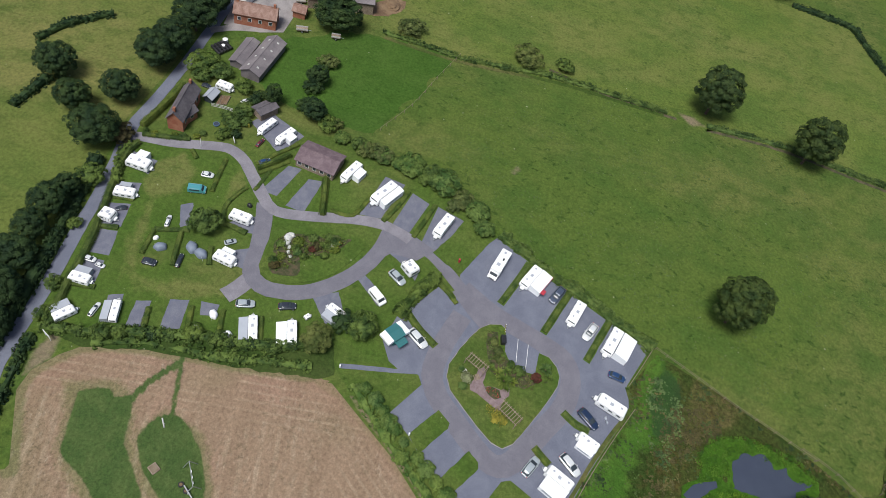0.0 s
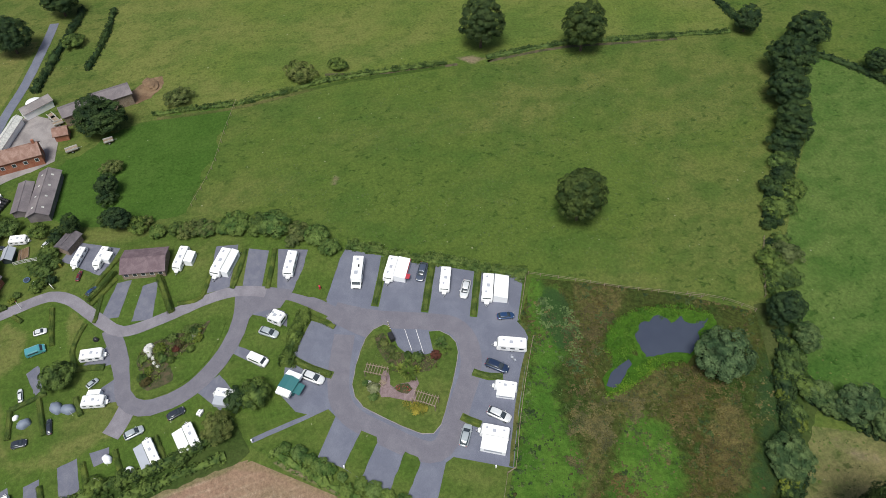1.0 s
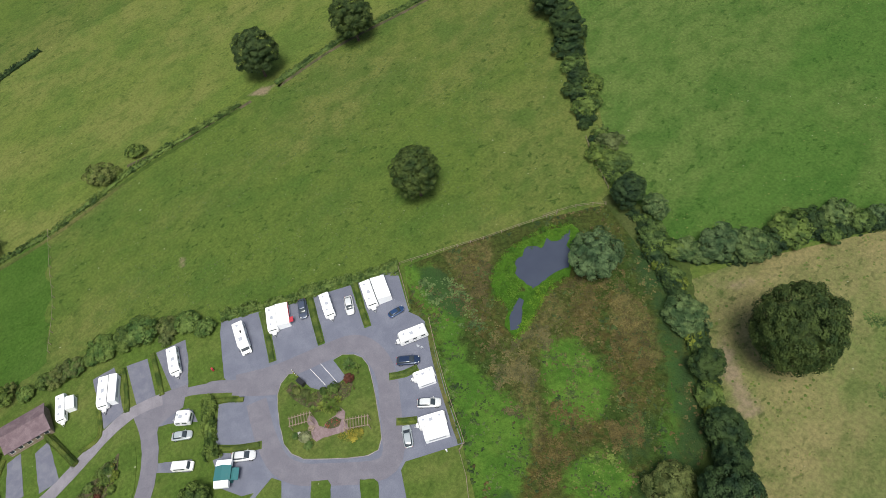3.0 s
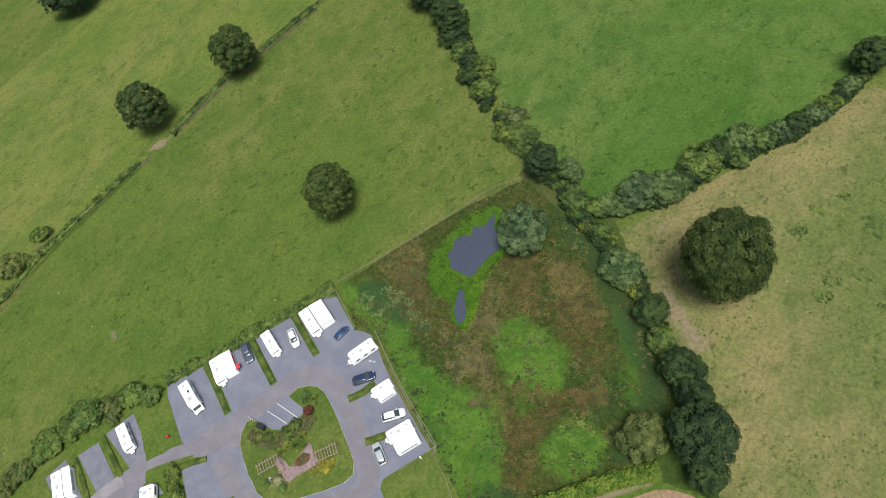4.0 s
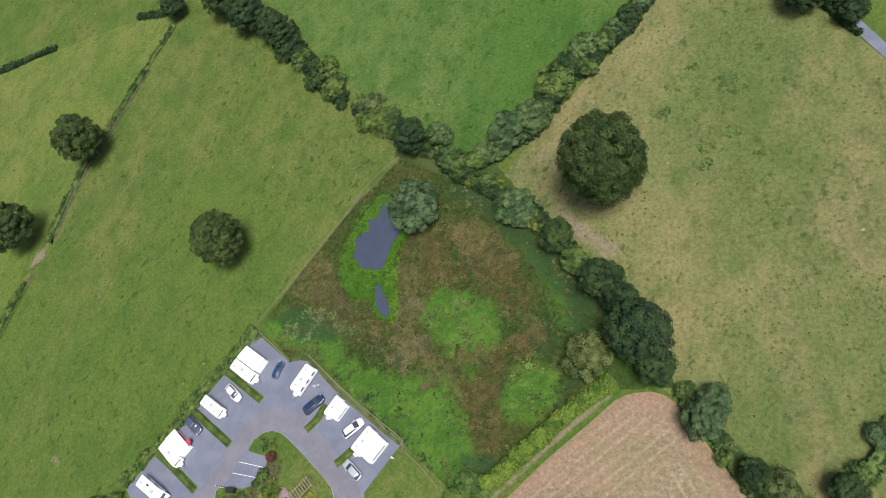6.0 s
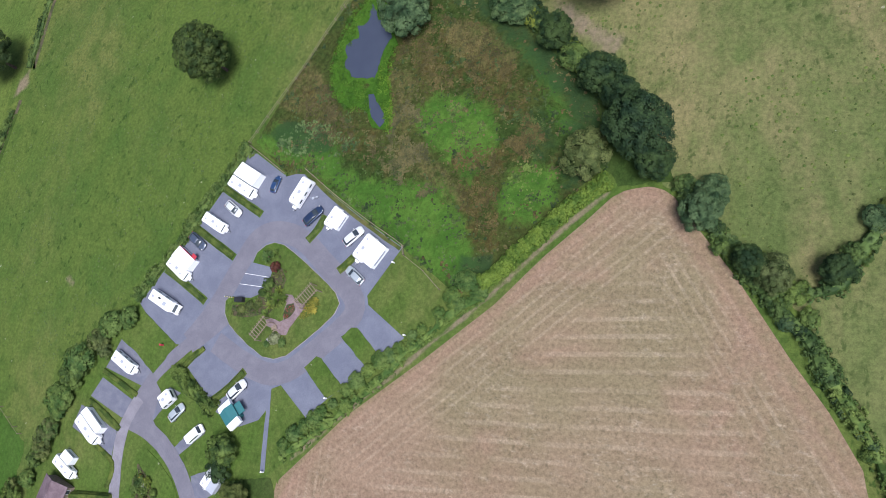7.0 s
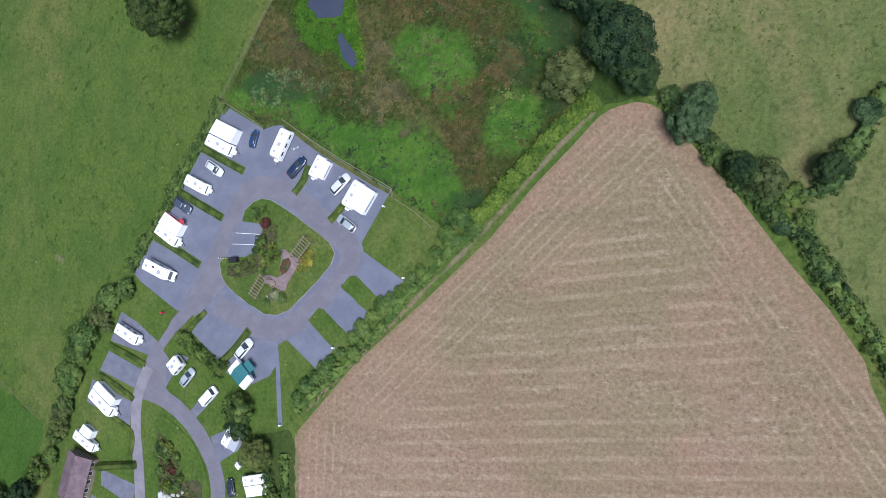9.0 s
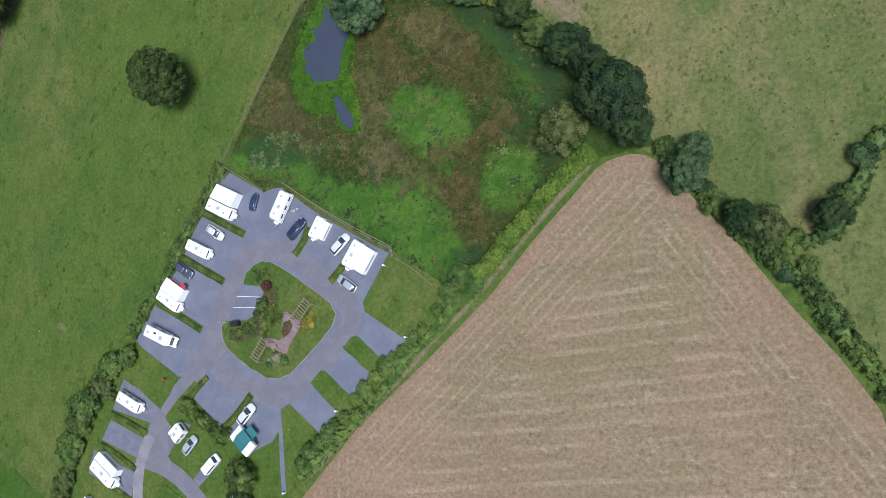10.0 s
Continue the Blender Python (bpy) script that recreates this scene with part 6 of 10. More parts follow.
hedge("hedge", [(-28.3, -121.6), (-29.5, -114.3), (-32.0, -105.0), (-34.3, -95.6), (-35.6, -86.2), (-37.8, -76.9), (-41.7, -70.0)], 2.2, 1.6, BUSH_LEAF, "thick uneven hedge between the plots and the hay field", leaf=0.26, dens=9, rough=0.25)
hedge("hedge", [(-19.8, -126.7), (-28.2, -127.7), (-37.1, -128.2), (-45.4, -128.8), (-53.6, -129.7), (-61.5, -130.5), (-69.7, -131.6)], 2.6, 2.4, DARK_LEAF, "tall dark roadside hedge", leaf=0.3, dens=8, rough=0.25)
hedge("hedge", [(-49.2, -112.4), (-55.8, -112.6)], 1.0, 0.56, TRIM_LEAF, "low trimmed green hedge round a tent plot", leaf=0.11, dens=34, rough=0.12)
hedge("hedge", [(-55.8, -112.6), (-57.8, -106.0)], 1.0, 0.56, TRIM_LEAF, "low trimmed green hedge round a tent plot", leaf=0.11, dens=34, rough=0.12)
hedge("hedge", [(-56.8, -107.3), (-48.4, -105.6)], 1.0, 0.56, TRIM_LEAF, "low trimmed green hedge round a tent plot", leaf=0.11, dens=34, rough=0.12)
hedge("hedge", [(-55.3, -100.2), (-50.9, -98.9)], 1.0, 0.56, TRIM_LEAF, "low trimmed green hedge round a tent plot", leaf=0.11, dens=34, rough=0.12)
hedge("hedge", [(-61.1, -123.9), (-61.7, -119.8)], 1.1, 0.50, TRIM_LEAF, "low trimmed green hedge between two plots", leaf=0.11, dens=34, rough=0.12)
hedge("hedge", [(-52.8, -123.8), (-53.8, -119.4)], 1.1, 0.50, TRIM_LEAF, "low trimmed green hedge between two plots", leaf=0.11, dens=34, rough=0.12)
hedge("hedge", [(-38.6, -121.5), (-39.1, -116.9)], 1.1, 0.50, TRIM_LEAF, "low trimmed green hedge between two plots", leaf=0.11, dens=34, rough=0.12)
hedge("hedge", [(-38.0, -105.6), (-33.2, -104.7)], 1.1, 0.50, TRIM_LEAF, "low trimmed green hedge between two plots", leaf=0.11, dens=34, rough=0.12)
hedge("hedge", [(-40.7, -98.2), (-34.7, -96.8)], 1.1, 0.50, TRIM_LEAF, "low trimmed green hedge between two plots", leaf=0.11, dens=34, rough=0.12)
hedge("hedge", [(-41.6, -92.3), (-35.7, -90.9)], 1.1, 0.50, TRIM_LEAF, "low trimmed green hedge between two plots", leaf=0.11, dens=34, rough=0.12)
hedge("hedge", [(-42.5, -84.8), (-37.1, -83.2)], 1.1, 0.50, TRIM_LEAF, "low trimmed green hedge between two plots", leaf=0.11, dens=34, rough=0.12)
hedge("hedge", [(-142.5, -84.5), (-141.8, -72.3), (-141.0, -61.3), (-142.4, -49.3), (-144.7, -33.2), (-144.4, -16.9), (-143.6, 1.8)], 1.9, 0.8, BUSH_LEAF, "dark low field hedge along a ditch", leaf=0.22, dens=10, rough=0.4)
hedge("hedge", [(-142.8, 14.3), (-143.6, 38.4), (-140.4, 60.3), (-138.4, 75.7), (-138.1, 71)], 1.9, 0.8, BUSH_LEAF, "dark low field hedge along a ditch", leaf=0.22, dens=10, rough=0.4)
hedge("hedge", [(-142, 53.8), (-138.6, 72.2), (-135.5, 93)], 1.9, 0.8, BUSH_LEAF, "dark low field hedge along a ditch", leaf=0.22, dens=10, rough=0.4)
hedge("hedge", [(-216.9, -81.1), (-220.3, -68.3), (-225.4, -50.7), (-230, -32.4)], 2.0, 1.3, DARK_LEAF, "dark far field hedge", leaf=0.28, dens=7, rough=0.25)
hedge("hedge", [(-227.3, 52.1), (-225.7, 65.8), (-223, 75.3), (-210.7, 79.5), (-197.8, 84.6), (-188.3, 87.8)], 2.2, 1.6, DARK_LEAF, "dark far field hedge", leaf=0.3, dens=7, rough=0.25)
hedge("hedge", [(-154.1, 98.3), (-143.4, 98.8), (-136.4, 100.1)], 2.4, 1.6, DARK_LEAF, "dark far field hedge", leaf=0.3, dens=7, rough=0.25)
hedge("hedge", [(-117.5, 111.8), (-108.4, 118.9), (-94.4, 127.2)], 2.2, 1.6, DARK_LEAF, "dark far field hedge", leaf=0.3, dens=7, rough=0.25)
hedge("hedge", [(18.6, -3.2), (15.5, -5.5), (9.7, -12.3), (5.2, -17.8), (1.2, -22.8), (-0.8, -24.5)], 2.1, 2.2, HEDGE_LEAF, "yellow-green trimmed hedge between meadow and hay field", leaf=0.17, dens=26, rough=0.4)
hedge("hedge", [(-33.4, -63.7), (-25.6, -55.5), (-17.9, -46.2), (-11.5, -38.3), (-6.4, -32), (-0.3, -25.9)], 1.9, 0.9, SCRUB_LEAF, "low tangled scrub at the field edge", leaf=0.16, dens=10, rough=0.8)
hedge("hedge", [(-28.2, -112.0), (-30.4, -104.0), (-31.6, -94.1), (-32.6, -83.4), (-35.0, -72.0)], 1.6, 0.7, BUSH_LEAF, "low tangled scrub between the plots and the hay field", leaf=0.16, dens=8, rough=0.9)
hedge("hedge", [(-64.5, -125.1), (-72.1, -127.6), (-75.9, -127.2)], 1.6, 1.8, BUSH_LEAF, "green hedge at the lane mouth", leaf=0.2, dens=13, rough=0.25)
hedge("hedge", [(-100.4, -162.3), (-109.1, -158.7), (-117, -151.3)], 2.0, 1.5, DARK_LEAF, "dark field hedge beyond the road", leaf=0.3, dens=7, rough=0.25)
hedge("hedge", [(-99.4, -161.6), (-91.3, -152.3), (-83.1, -143.5)], 1.6, 1.2, DARK_LEAF, "dark field hedge beyond the road", leaf=0.3, dens=7, rough=0.25)
hedge("hedge", [(-77.7, -155.3), (-84.1, -154.2), (-88.9, -153)], 2.4, 2.0, DARK_LEAF, "dark field hedge beyond the road", leaf=0.3, dens=7, rough=0.25)
hedge("hedge", [(-161.3, -117.4), (-178.5, -112.9), (-194.6, -108.3), (-204.1, -106.2)], 2.2, 1.8, DARK_LEAF, "dark hedge along the far road", leaf=0.3, dens=7, rough=0.25)
hedge("hedge", [(-168.7, -103.3), (-182.6, -99.2), (-201.3, -96.1)], 1.8, 1.4, DARK_LEAF, "dark field hedge near the farm", leaf=0.3, dens=7, rough=0.25)
hedge("hedge", [(50.4, -18.4), (54.7, -16), (57.7, -9.4), (61.1, -1.5)], 1.9, 1.6, BUSH_LEAF, "dark uneven field hedge", leaf=0.26, dens=8, rough=0.6)
hedge("hedge", [(55.6, -31.0), (58.7, -35.1), (61.8, -39.3), (69.0, -53.0), (76.5, -70.0)], 1.9, 1.5, LOOSE_LEAF, "green uneven field hedge", leaf=0.28, dens=8, rough=0.6)
hedge("hedge", [(-121.7, 105.9), (-95.2, 87.7), (-75.6, 72.6), (-58.7, 59.3)], 3.0, 1.7, DARK_LEAF, "dense overgrown field hedge beneath taller bushes", leaf=0.24, dens=8, rough=0.5)
hedge("hedge", [(-52.4, 54.9), (-39.9, 49)], 3.0, 1.7, BUSH_LEAF, "dense overgrown field hedge beneath taller bushes", leaf=0.24, dens=8, rough=0.5)
hedge("hedge", [(-104.5, 94.6), (-79.6, 78.5), (-60.7, 62.9)], 3.0, 1.7, DARK_LEAF, "dense overgrown field hedge beneath taller bushes", leaf=0.24, dens=8, rough=0.5)
hedge("hedge", [(-54.9, 60.2), (-42.4, 51.7), (-34, 46)], 3.0, 1.7, BUSH_LEAF, "dense overgrown field hedge beneath taller bushes", leaf=0.24, dens=8, rough=0.5)
hedge("hedge", [(-31.9, 44.9), (-18.7, 41.8), (-10.7, 46.4), (-5, 53.5), (-0.6, 63.4), (5.3, 71.3), (11.8, 82.1), (16.9, 98.9), (17.2, 108.2)], 3.0, 1.7, DARK_LEAF, "dense overgrown field hedge beneath taller bushes", leaf=0.24, dens=8, rough=0.5)
hedge("hedge", [(-25, 40.9), (-13.3, 35.7), (-3.4, 30), (6, 22.3), (15.6, 14.3), (22.1, 6.6)], 3.0, 1.7, DARK_LEAF, "dense overgrown field hedge beneath taller bushes", leaf=0.24, dens=8, rough=0.5)
hedge("hedge", [(30, -2.8), (35.3, -8.1), (40.5, -14.6), (46.1, -19.7), (51.2, -24.2), (55.6, -31.0)], 2.5, 1.6, BUSH_LEAF, "dense overgrown field hedge beneath taller bushes", leaf=0.24, dens=8, rough=0.5)
hedge("hedge", [(38, 94.3), (41.9, 89.9), (46.9, 83.4), (51.6, 76.6), (55.2, 72.1)], 1.4, 1.2, DARK_LEAF, "dark hedge along the far road", leaf=0.26, dens=8, rough=0.25)
hedge("hedge", [(-79.6, -106.5), (-74.3, -106.2), (-69.4, -105.8)], 1.0, 0.50, TRIM_LEAF, "low trimmed green hedge beside the lane plots", leaf=0.11, dens=34, rough=0.12)
hedge("hedge", [(-73.3, -99.2), (-70.0, -100.7), (-66.6, -101.5), (-61.9, -100.4)], 1.0, 0.50, TRIM_LEAF, "low trimmed green hedge beside the lane plots", leaf=0.11, dens=34, rough=0.12)
hedge("hedge", [(-80.7, -99.5), (-85.4, -96.6), (-90.5, -92.7)], 1.0, 0.50, TRIM_LEAF, "low trimmed green hedge beside the lane plots", leaf=0.11, dens=34, rough=0.12)
hedge("hedge", [(-78.2, -98.3), (-81.2, -95.6), (-84.3, -93.0)], 1.0, 0.50, TRIM_LEAF, "low trimmed green hedge beside the lane plots", leaf=0.11, dens=34, rough=0.12)
hedge("hedge", [(-82.6, -83.1), (-77.3, -82.0), (-71.7, -80.8)], 1.0, 0.50, TRIM_LEAF, "low trimmed green hedge beside the lane plots", leaf=0.11, dens=34, rough=0.12)
hedge("hedge", [(-79.7, -114.6), (-77.5, -112.5)], 1.0, 0.50, TRIM_LEAF, "low trimmed green hedge beside the lane plots", leaf=0.11, dens=34, rough=0.12)
hedge("hedge", [(-61.9, -100.4), (-61.8, -97.9), (-61.1, -94.8)], 1.4, 0.50, TRIM_LEAF, "low trimmed green hedge between two plots", leaf=0.11, dens=34, rough=0.12)
hedge("hedge", [(-26.5, -122.4), (-20.6, -121.8), (-14.3, -120.8), (-8.3, -119.8)], 1.8, 1.5, DARK_LEAF, "dark hedge between the road and the hay field", leaf=0.24, dens=9, rough=0.5)

# ---- trees and bushes ----
oak_0 = tagged(tree("oak", OAK_LEAF, 4.5, 12.0, 7, 130, 100, 0.16, 1.0, 1.0, 0.7), "rounded dark green oak standing in pasture", "tree")
oak_1 = tagged(tree("oak", OAK_LEAF, 4.5, 12.0, 15, 130, 100, 0.16, 1.0, 0.92, 0.7), "rounded dark green oak standing in pasture", "tree")
dark_tree_0 = tagged(tree("dark_tree", DARK_LEAF, 4.5, 11.0, 21, 110, 100, 0.17, 0.8, 1.0, 0.8), "dense dark green broadleaf tree in a hedgerow", "tree")
dark_tree_1 = tagged(tree("dark_tree", DARK_LEAF, 4.5, 11.0, 29, 110, 100, 0.17, 0.8, 0.86, 0.8), "dense dark green broadleaf tree in a hedgerow", "tree")
dark_bush_0 = tagged(tree("dark_bush", DARK_LEAF, 2.2, 3.2, 35, 30, 95, 0.13, 0.1, 1.0), "dense dark green bush in a hedgerow", "bush")
bush_1 = tagged(tree("bush", BUSH_LEAF, 2.2, 3.0, 43, 30, 95, 0.13, 0.1, 0.86), "leafy green bush in a hedgerow", "bush")
dark_bush_1 = tagged(tree("dark_bush", DARK_LEAF, 2.2, 3.2, 50, 30, 95, 0.13, 0.1, 0.86), "dense dark green bush in a hedgerow", "bush")
bush_0 = tagged(tree("bush", BUSH_LEAF, 2.2, 3.0, 56, 30, 95, 0.13, 0.1, 1.0), "leafy green bush in a hedgerow", "bush")
great_oak_0 = tagged(tree("great_oak", OAK_LEAF, 8.0, 17.0, 63, 330, 95, 0.19, 0.9, 0.96, 0.45), "great spreading dark green oak at the field edge", "tree")
willow_0 = tagged(tree("willow", BLUE_LEAF, 4.0, 6.5, 70, 66, 130, 0.16, 0.3, 1.0), "grey-green willow with a billowing crown", "tree")
pale_bush_1 = tagged(tree("pale_bush", PALE_LEAF, 2.0, 2.8, 78, 26, 80, 0.13, 0.1, 0.86), "pale straw-green bush in a hedgerow", "bush")
willow_1 = tagged(tree("willow", BLUE_LEAF, 4.0, 6.5, 85, 66, 130, 0.16, 0.3, 0.86), "grey-green willow with a billowing crown", "tree")
blue_bush_1 = tagged(tree("blue_bush", BLUE_LEAF, 2.2, 2.8, 92, 30, 90, 0.13, 0.1, 0.86), "grey-green bush at the field edge", "bush")
blue_bush_0 = tagged(tree("blue_bush", BLUE_LEAF, 2.2, 2.8, 98, 30, 90, 0.13, 0.1, 1.0), "grey-green bush at the field edge", "bush")
lime_bush_0 = tagged(tree("lime_bush", LIME_LEAF, 1.5, 1.8, 105, 22, 50, 0.16, 0.1, 1.0), "bright lime-green leafy shrub in a border", "bush")
lime_bush_1 = tagged(tree("lime_bush", LIME_LEAF, 1.5, 1.8, 113, 22, 50, 0.16, 0.1, 0.86), "bright lime-green leafy shrub in a border", "bush")
pale_tree_0 = tagged(tree("pale_tree", PALE_LEAF, 4.0, 6.5, 119, 60, 110, 0.17, 0.4, 1.0), "pale olive tree with a loose crown", "tree")
pale_bush_0 = tagged(tree("pale_bush", PALE_LEAF, 2.0, 2.8, 126, 26, 80, 0.13, 0.1, 1.0), "pale straw-green bush in a hedgerow", "bush")
rust_bush_1 = tagged(tree("rust_bush", RUST_LEAF, 1.6, 2.4, 134, 22, 50, 0.17, 0.1, 0.86), "rusty brown shrub among green ones", "bush")
yellow_bush_0 = tagged(tree("yellow_bush", YELLOW_LEAF, 1.0, 0.9, 140, 14, 40, 0.12, 0.02, 1.0), "low shrub with yellow flowers", "bush")
rust_bush_0 = tagged(tree("rust_bush", RUST_LEAF, 1.6, 2.4, 147, 22, 50, 0.17, 0.1, 1.0), "rusty brown shrub among green ones", "bush")
scrub_bush_0 = tagged(tree("scrub_bush", SCRUB_LEAF, 2.2, 2.6, 161, 44, 60, 0.15, 0.1, 0.9), "light green spreading bush in a boundary hedge", "bush")
for x, y, turn, wide, tall in [(-79.7, -44.4, 40, 1.15, 1.1), (-4.1, -28.7, 321, 0.65, 0.46), (-31.5, -58.3, 153, 0.76, 0.53), (-33.0, -62.3, 276, 0.42, 0.29), (-5.5, -29.2, 163, 0.43, 0.39), (-7.7, -30.9, 152, 0.56, 0.41), (-3.3, -24.4, 301, 0.99, 0.65), (-0.5, -26.1, 189, 0.77, 0.53), (-13.8, -38.6, 291, 0.58, 0.42), (-10.2, -34.4, 224, 0.50, 0.37), (-11.8, -35.9, 170, 0.49, 0.37), (-17.0, -41.5, 90, 0.83, 0.56), (-20.8, -46.1, 94, 0.81, 0.55), (-27.9, -54.8, 189, 0.83, 0.56), (-29.8, -56.5, 53, 0.59, 0.42), (-22.5, -48.1, 122, 0.65, 0.47), (-15.5, -40.0, 95, 0.58, 0.42), (-24.8, -51.2, 332, 0.48, 0.35), (-15.1, -40.8, 333, 0.54, 0.39), (-11.6, -37.5, 290, 0.42, 0.30), (-5.8, -27.4, 346, 0.77, 0.53), (-33.4, -60.8, 158, 0.56, 0.41), (-19.0, -43.8, 334, 0.65, 0.46), (-26.7, -53.3, 52, 0.65, 0.46), (-19.1, -47.3, 359, 0.46, 0.38), (-90.4, -55.9, 138, 1.80, 1.32), (-92.6, -67.9, 265, 0.93, 0.76), (-95.8, -83.5, 290, 0.98, 0.79), (-85.3, -45.9, 181, 0.67, 0.56), (-83.8, -47.8, 142, 0.89, 0.73), (-81, -45, 284, 0.82, 0.68), (-84.3, -46.7, 332, 1.46, 1.10), (-93.4, -72.2, 237, 1.19, 0.93), (-95.2, -76.6, 115, 0.83, 0.84), (-93.1, -65.2, 271, 1.65, 1.22), (-91.8, -64.9, 215, 1.20, 0.94)]:
    copy_thing(scrub_bush_0, pose(x, y, 0, 0, 0, turn) @ Matrix.Diagonal((wide, wide, tall, 1)))
scrub_bush_0.matrix_basis = pose(-21.6, -50.9, 0, 0, 0, 77) @ Matrix.Diagonal((0.62, 0.62, 0.5, 1))
places = []
places += [(-138.6, 43.4, 278, 1.47, 1.38)]
for x, y, turn, wide, tall in places:
    copy_thing(oak_0, pose(x, y, 0, 0, 0, turn) @ Matrix.Diagonal((wide, wide, tall, 1)))
oak_0.matrix_basis = pose(-73.5, 15.4, 0, 0, 0, 121) @ Matrix.Diagonal((1.36, 1.36, 1.3, 1))
oak_1.matrix_basis = pose(-148.6, 14.2, 0, 0, 0, 303) @ Matrix.Diagonal((1.54, 1.54, 1.38, 1))
places = []
places += [(-110.9, 96.8, 310, 1.49, 1.12), (-99.5, 88.7, 240, 1.29, 0.99), (-105.6, 123.4, 81, 0.81, 0.67), (-234.6, 43.0, 137, 2.07, 1.48), (17.2, 102.6, 150, 0.93, 0.75), (22.6, 5.1, 55, 1.24, 1.04), (25.9, 0.1, 173, 0.76, 0.64), (-91.3, -151.7, 23, 1.0, 0.8), (-82.6, -143.4, 355, 0.86, 0.7), (-74.7, -134.3, 220, 1.15, 0.85), (-89.1, -135.3, 6, 0.93, 0.75), (-110.0, -131.9, 257, 1.09, 0.86), (-128.9, -129.4, 268, 1.11, 0.87), (-53.5, -133.2, 62, 0.85, 0.66), (-46.7, -133.2, 87, 0.75, 0.63), (-32.1, -130.5, 140, 0.88, 0.72)]
places += [(-139.1, -98.1, 155, 1.0, 1.04), (-183.8, -124.6, 168, 1.39, 1.06), (45.1, 80.5, 194, 0.91, 0.74), (48.7, 84.7, 290, 0.72, 0.6)]
for x, y, turn, wide, tall in places:
    copy_thing(dark_tree_0, pose(x, y, 0, 0, 0, turn) @ Matrix.Diagonal((wide, wide, tall, 1)))
dark_tree_0.matrix_basis = pose(-121.8, 109.8, 0, 0, 0, 189) @ Matrix.Diagonal((1.39, 1.39, 1.06, 1))
places = []
places += [(-89.8, 84.7, 282, 1.03, 0.82), (-85.0, 81.9, 218, 1.04, 0.83), (-34.2, 46.5, 111, 0.95, 0.77), (4.3, 23.8, 258, 0.79, 0.57), (14.5, 14.9, 3, 0.94, 0.76), (18.6, 11.3, 149, 0.84, 0.69), (42.2, -14.7, 329, 0.61, 0.57), (54.0, -14.1, 238, 0.54, 0.47), (-100.2, -92.1, 79, 0.71, 0.6), (-113.0, -94.9, 318, 0.66, 0.56), (-101.4, -102.9, 339, 0.54, 0.57), (-138.5, -96.8, 278, 1.49, 0.85), (-103.3, -133.6, 61, 1.14, 0.89), (-120.1, -130.5, 122, 1.26, 0.97), (-39.4, -133.0, 113, 1.02, 0.66), (-58.3, -132.1, 321, 0.66, 0.56)]
places += [(-25.5, -127.8, 25, 0.71, 0.6), (-201.8, -111.7, 63, 1.29, 1.0), (53.9, 76.1, 235, 0.64, 0.54)]
for x, y, turn, wide, tall in places:
    copy_thing(dark_tree_1, pose(x, y, 0, 0, 0, turn) @ Matrix.Diagonal((wide, wide, tall, 1)))
dark_tree_1.matrix_basis = pose(-134.4, 97.4, 0, 0, 0, 320) @ Matrix.Diagonal((1.0, 1.0, 0.8, 1))
places = []
places += [(-1.8, 66.8, 277, 1.57, 1.17), (10.3, 80.7, 327, 1.29, 0.99), (44.0, 90.5, 325, 1.19, 0.93), (-1.0, 61.5, 345, 0.47, 0.37), (5.3, 70.9, 323, 0.58, 0.47), (14.0, 87.9, 177, 0.52, 0.42), (-4.1, 57.3, 357, 1.48, 1.11), (51.5, 81.1, 21, 1.42, 1.08), (1.4, 66.0, 235, 0.76, 0.68), (7.7, 75.6, 71, 0.65, 0.59)]
places += [(-103.2, -95.4, 2, 0.96, 0.78), (-110.4, -95.5, 16, 1.17, 0.92), (-45.7, -68.8, 25, 1.18, 0.92), (-38.3, -76.9, 247, 0.67, 0.57), (36.7, -9.5, 63, 0.61, 0.63), (42.1, -15.8, 58, 0.46, 0.44), (-110.4, 99.0, 61, 0.64, 0.65), (-102.3, 92.2, 347, 0.7, 0.68), (-83.6, 79.1, 74, 0.66, 0.66), (-72.3, 70.6, 235, 0.63, 0.51), (-65.2, 64.4, 316, 0.46, 0.38), (-58.8, 58.4, 55, 0.62, 0.61), (-42.6, 50.1, 273, 0.75, 0.6), (-87.4, 83.0, 244, 0.76, 0.65), (-72.2, 72.5, 11, 0.51, 0.51), (-70.9, 71.9, 328, 0.66, 0.51)]
places += [(-59.3, 62.2, 318, 0.61, 0.48), (-9.2, 32.5, 125, 0.79, 0.61), (56.2, -14.2, 349, 0.61, 0.56), (-34.3, -95.2, 271, 0.51, 0.45)]
for x, y, turn, wide, tall in places:
    copy_thing(dark_bush_0, pose(x, y, 0, 0, 0, turn) @ Matrix.Diagonal((wide, wide, tall, 1)))
dark_bush_0.matrix_basis = pose(-83.2, 78.4, 0, 0, 0, 98) @ Matrix.Diagonal((1.96, 1.96, 1.41, 1))
places = []
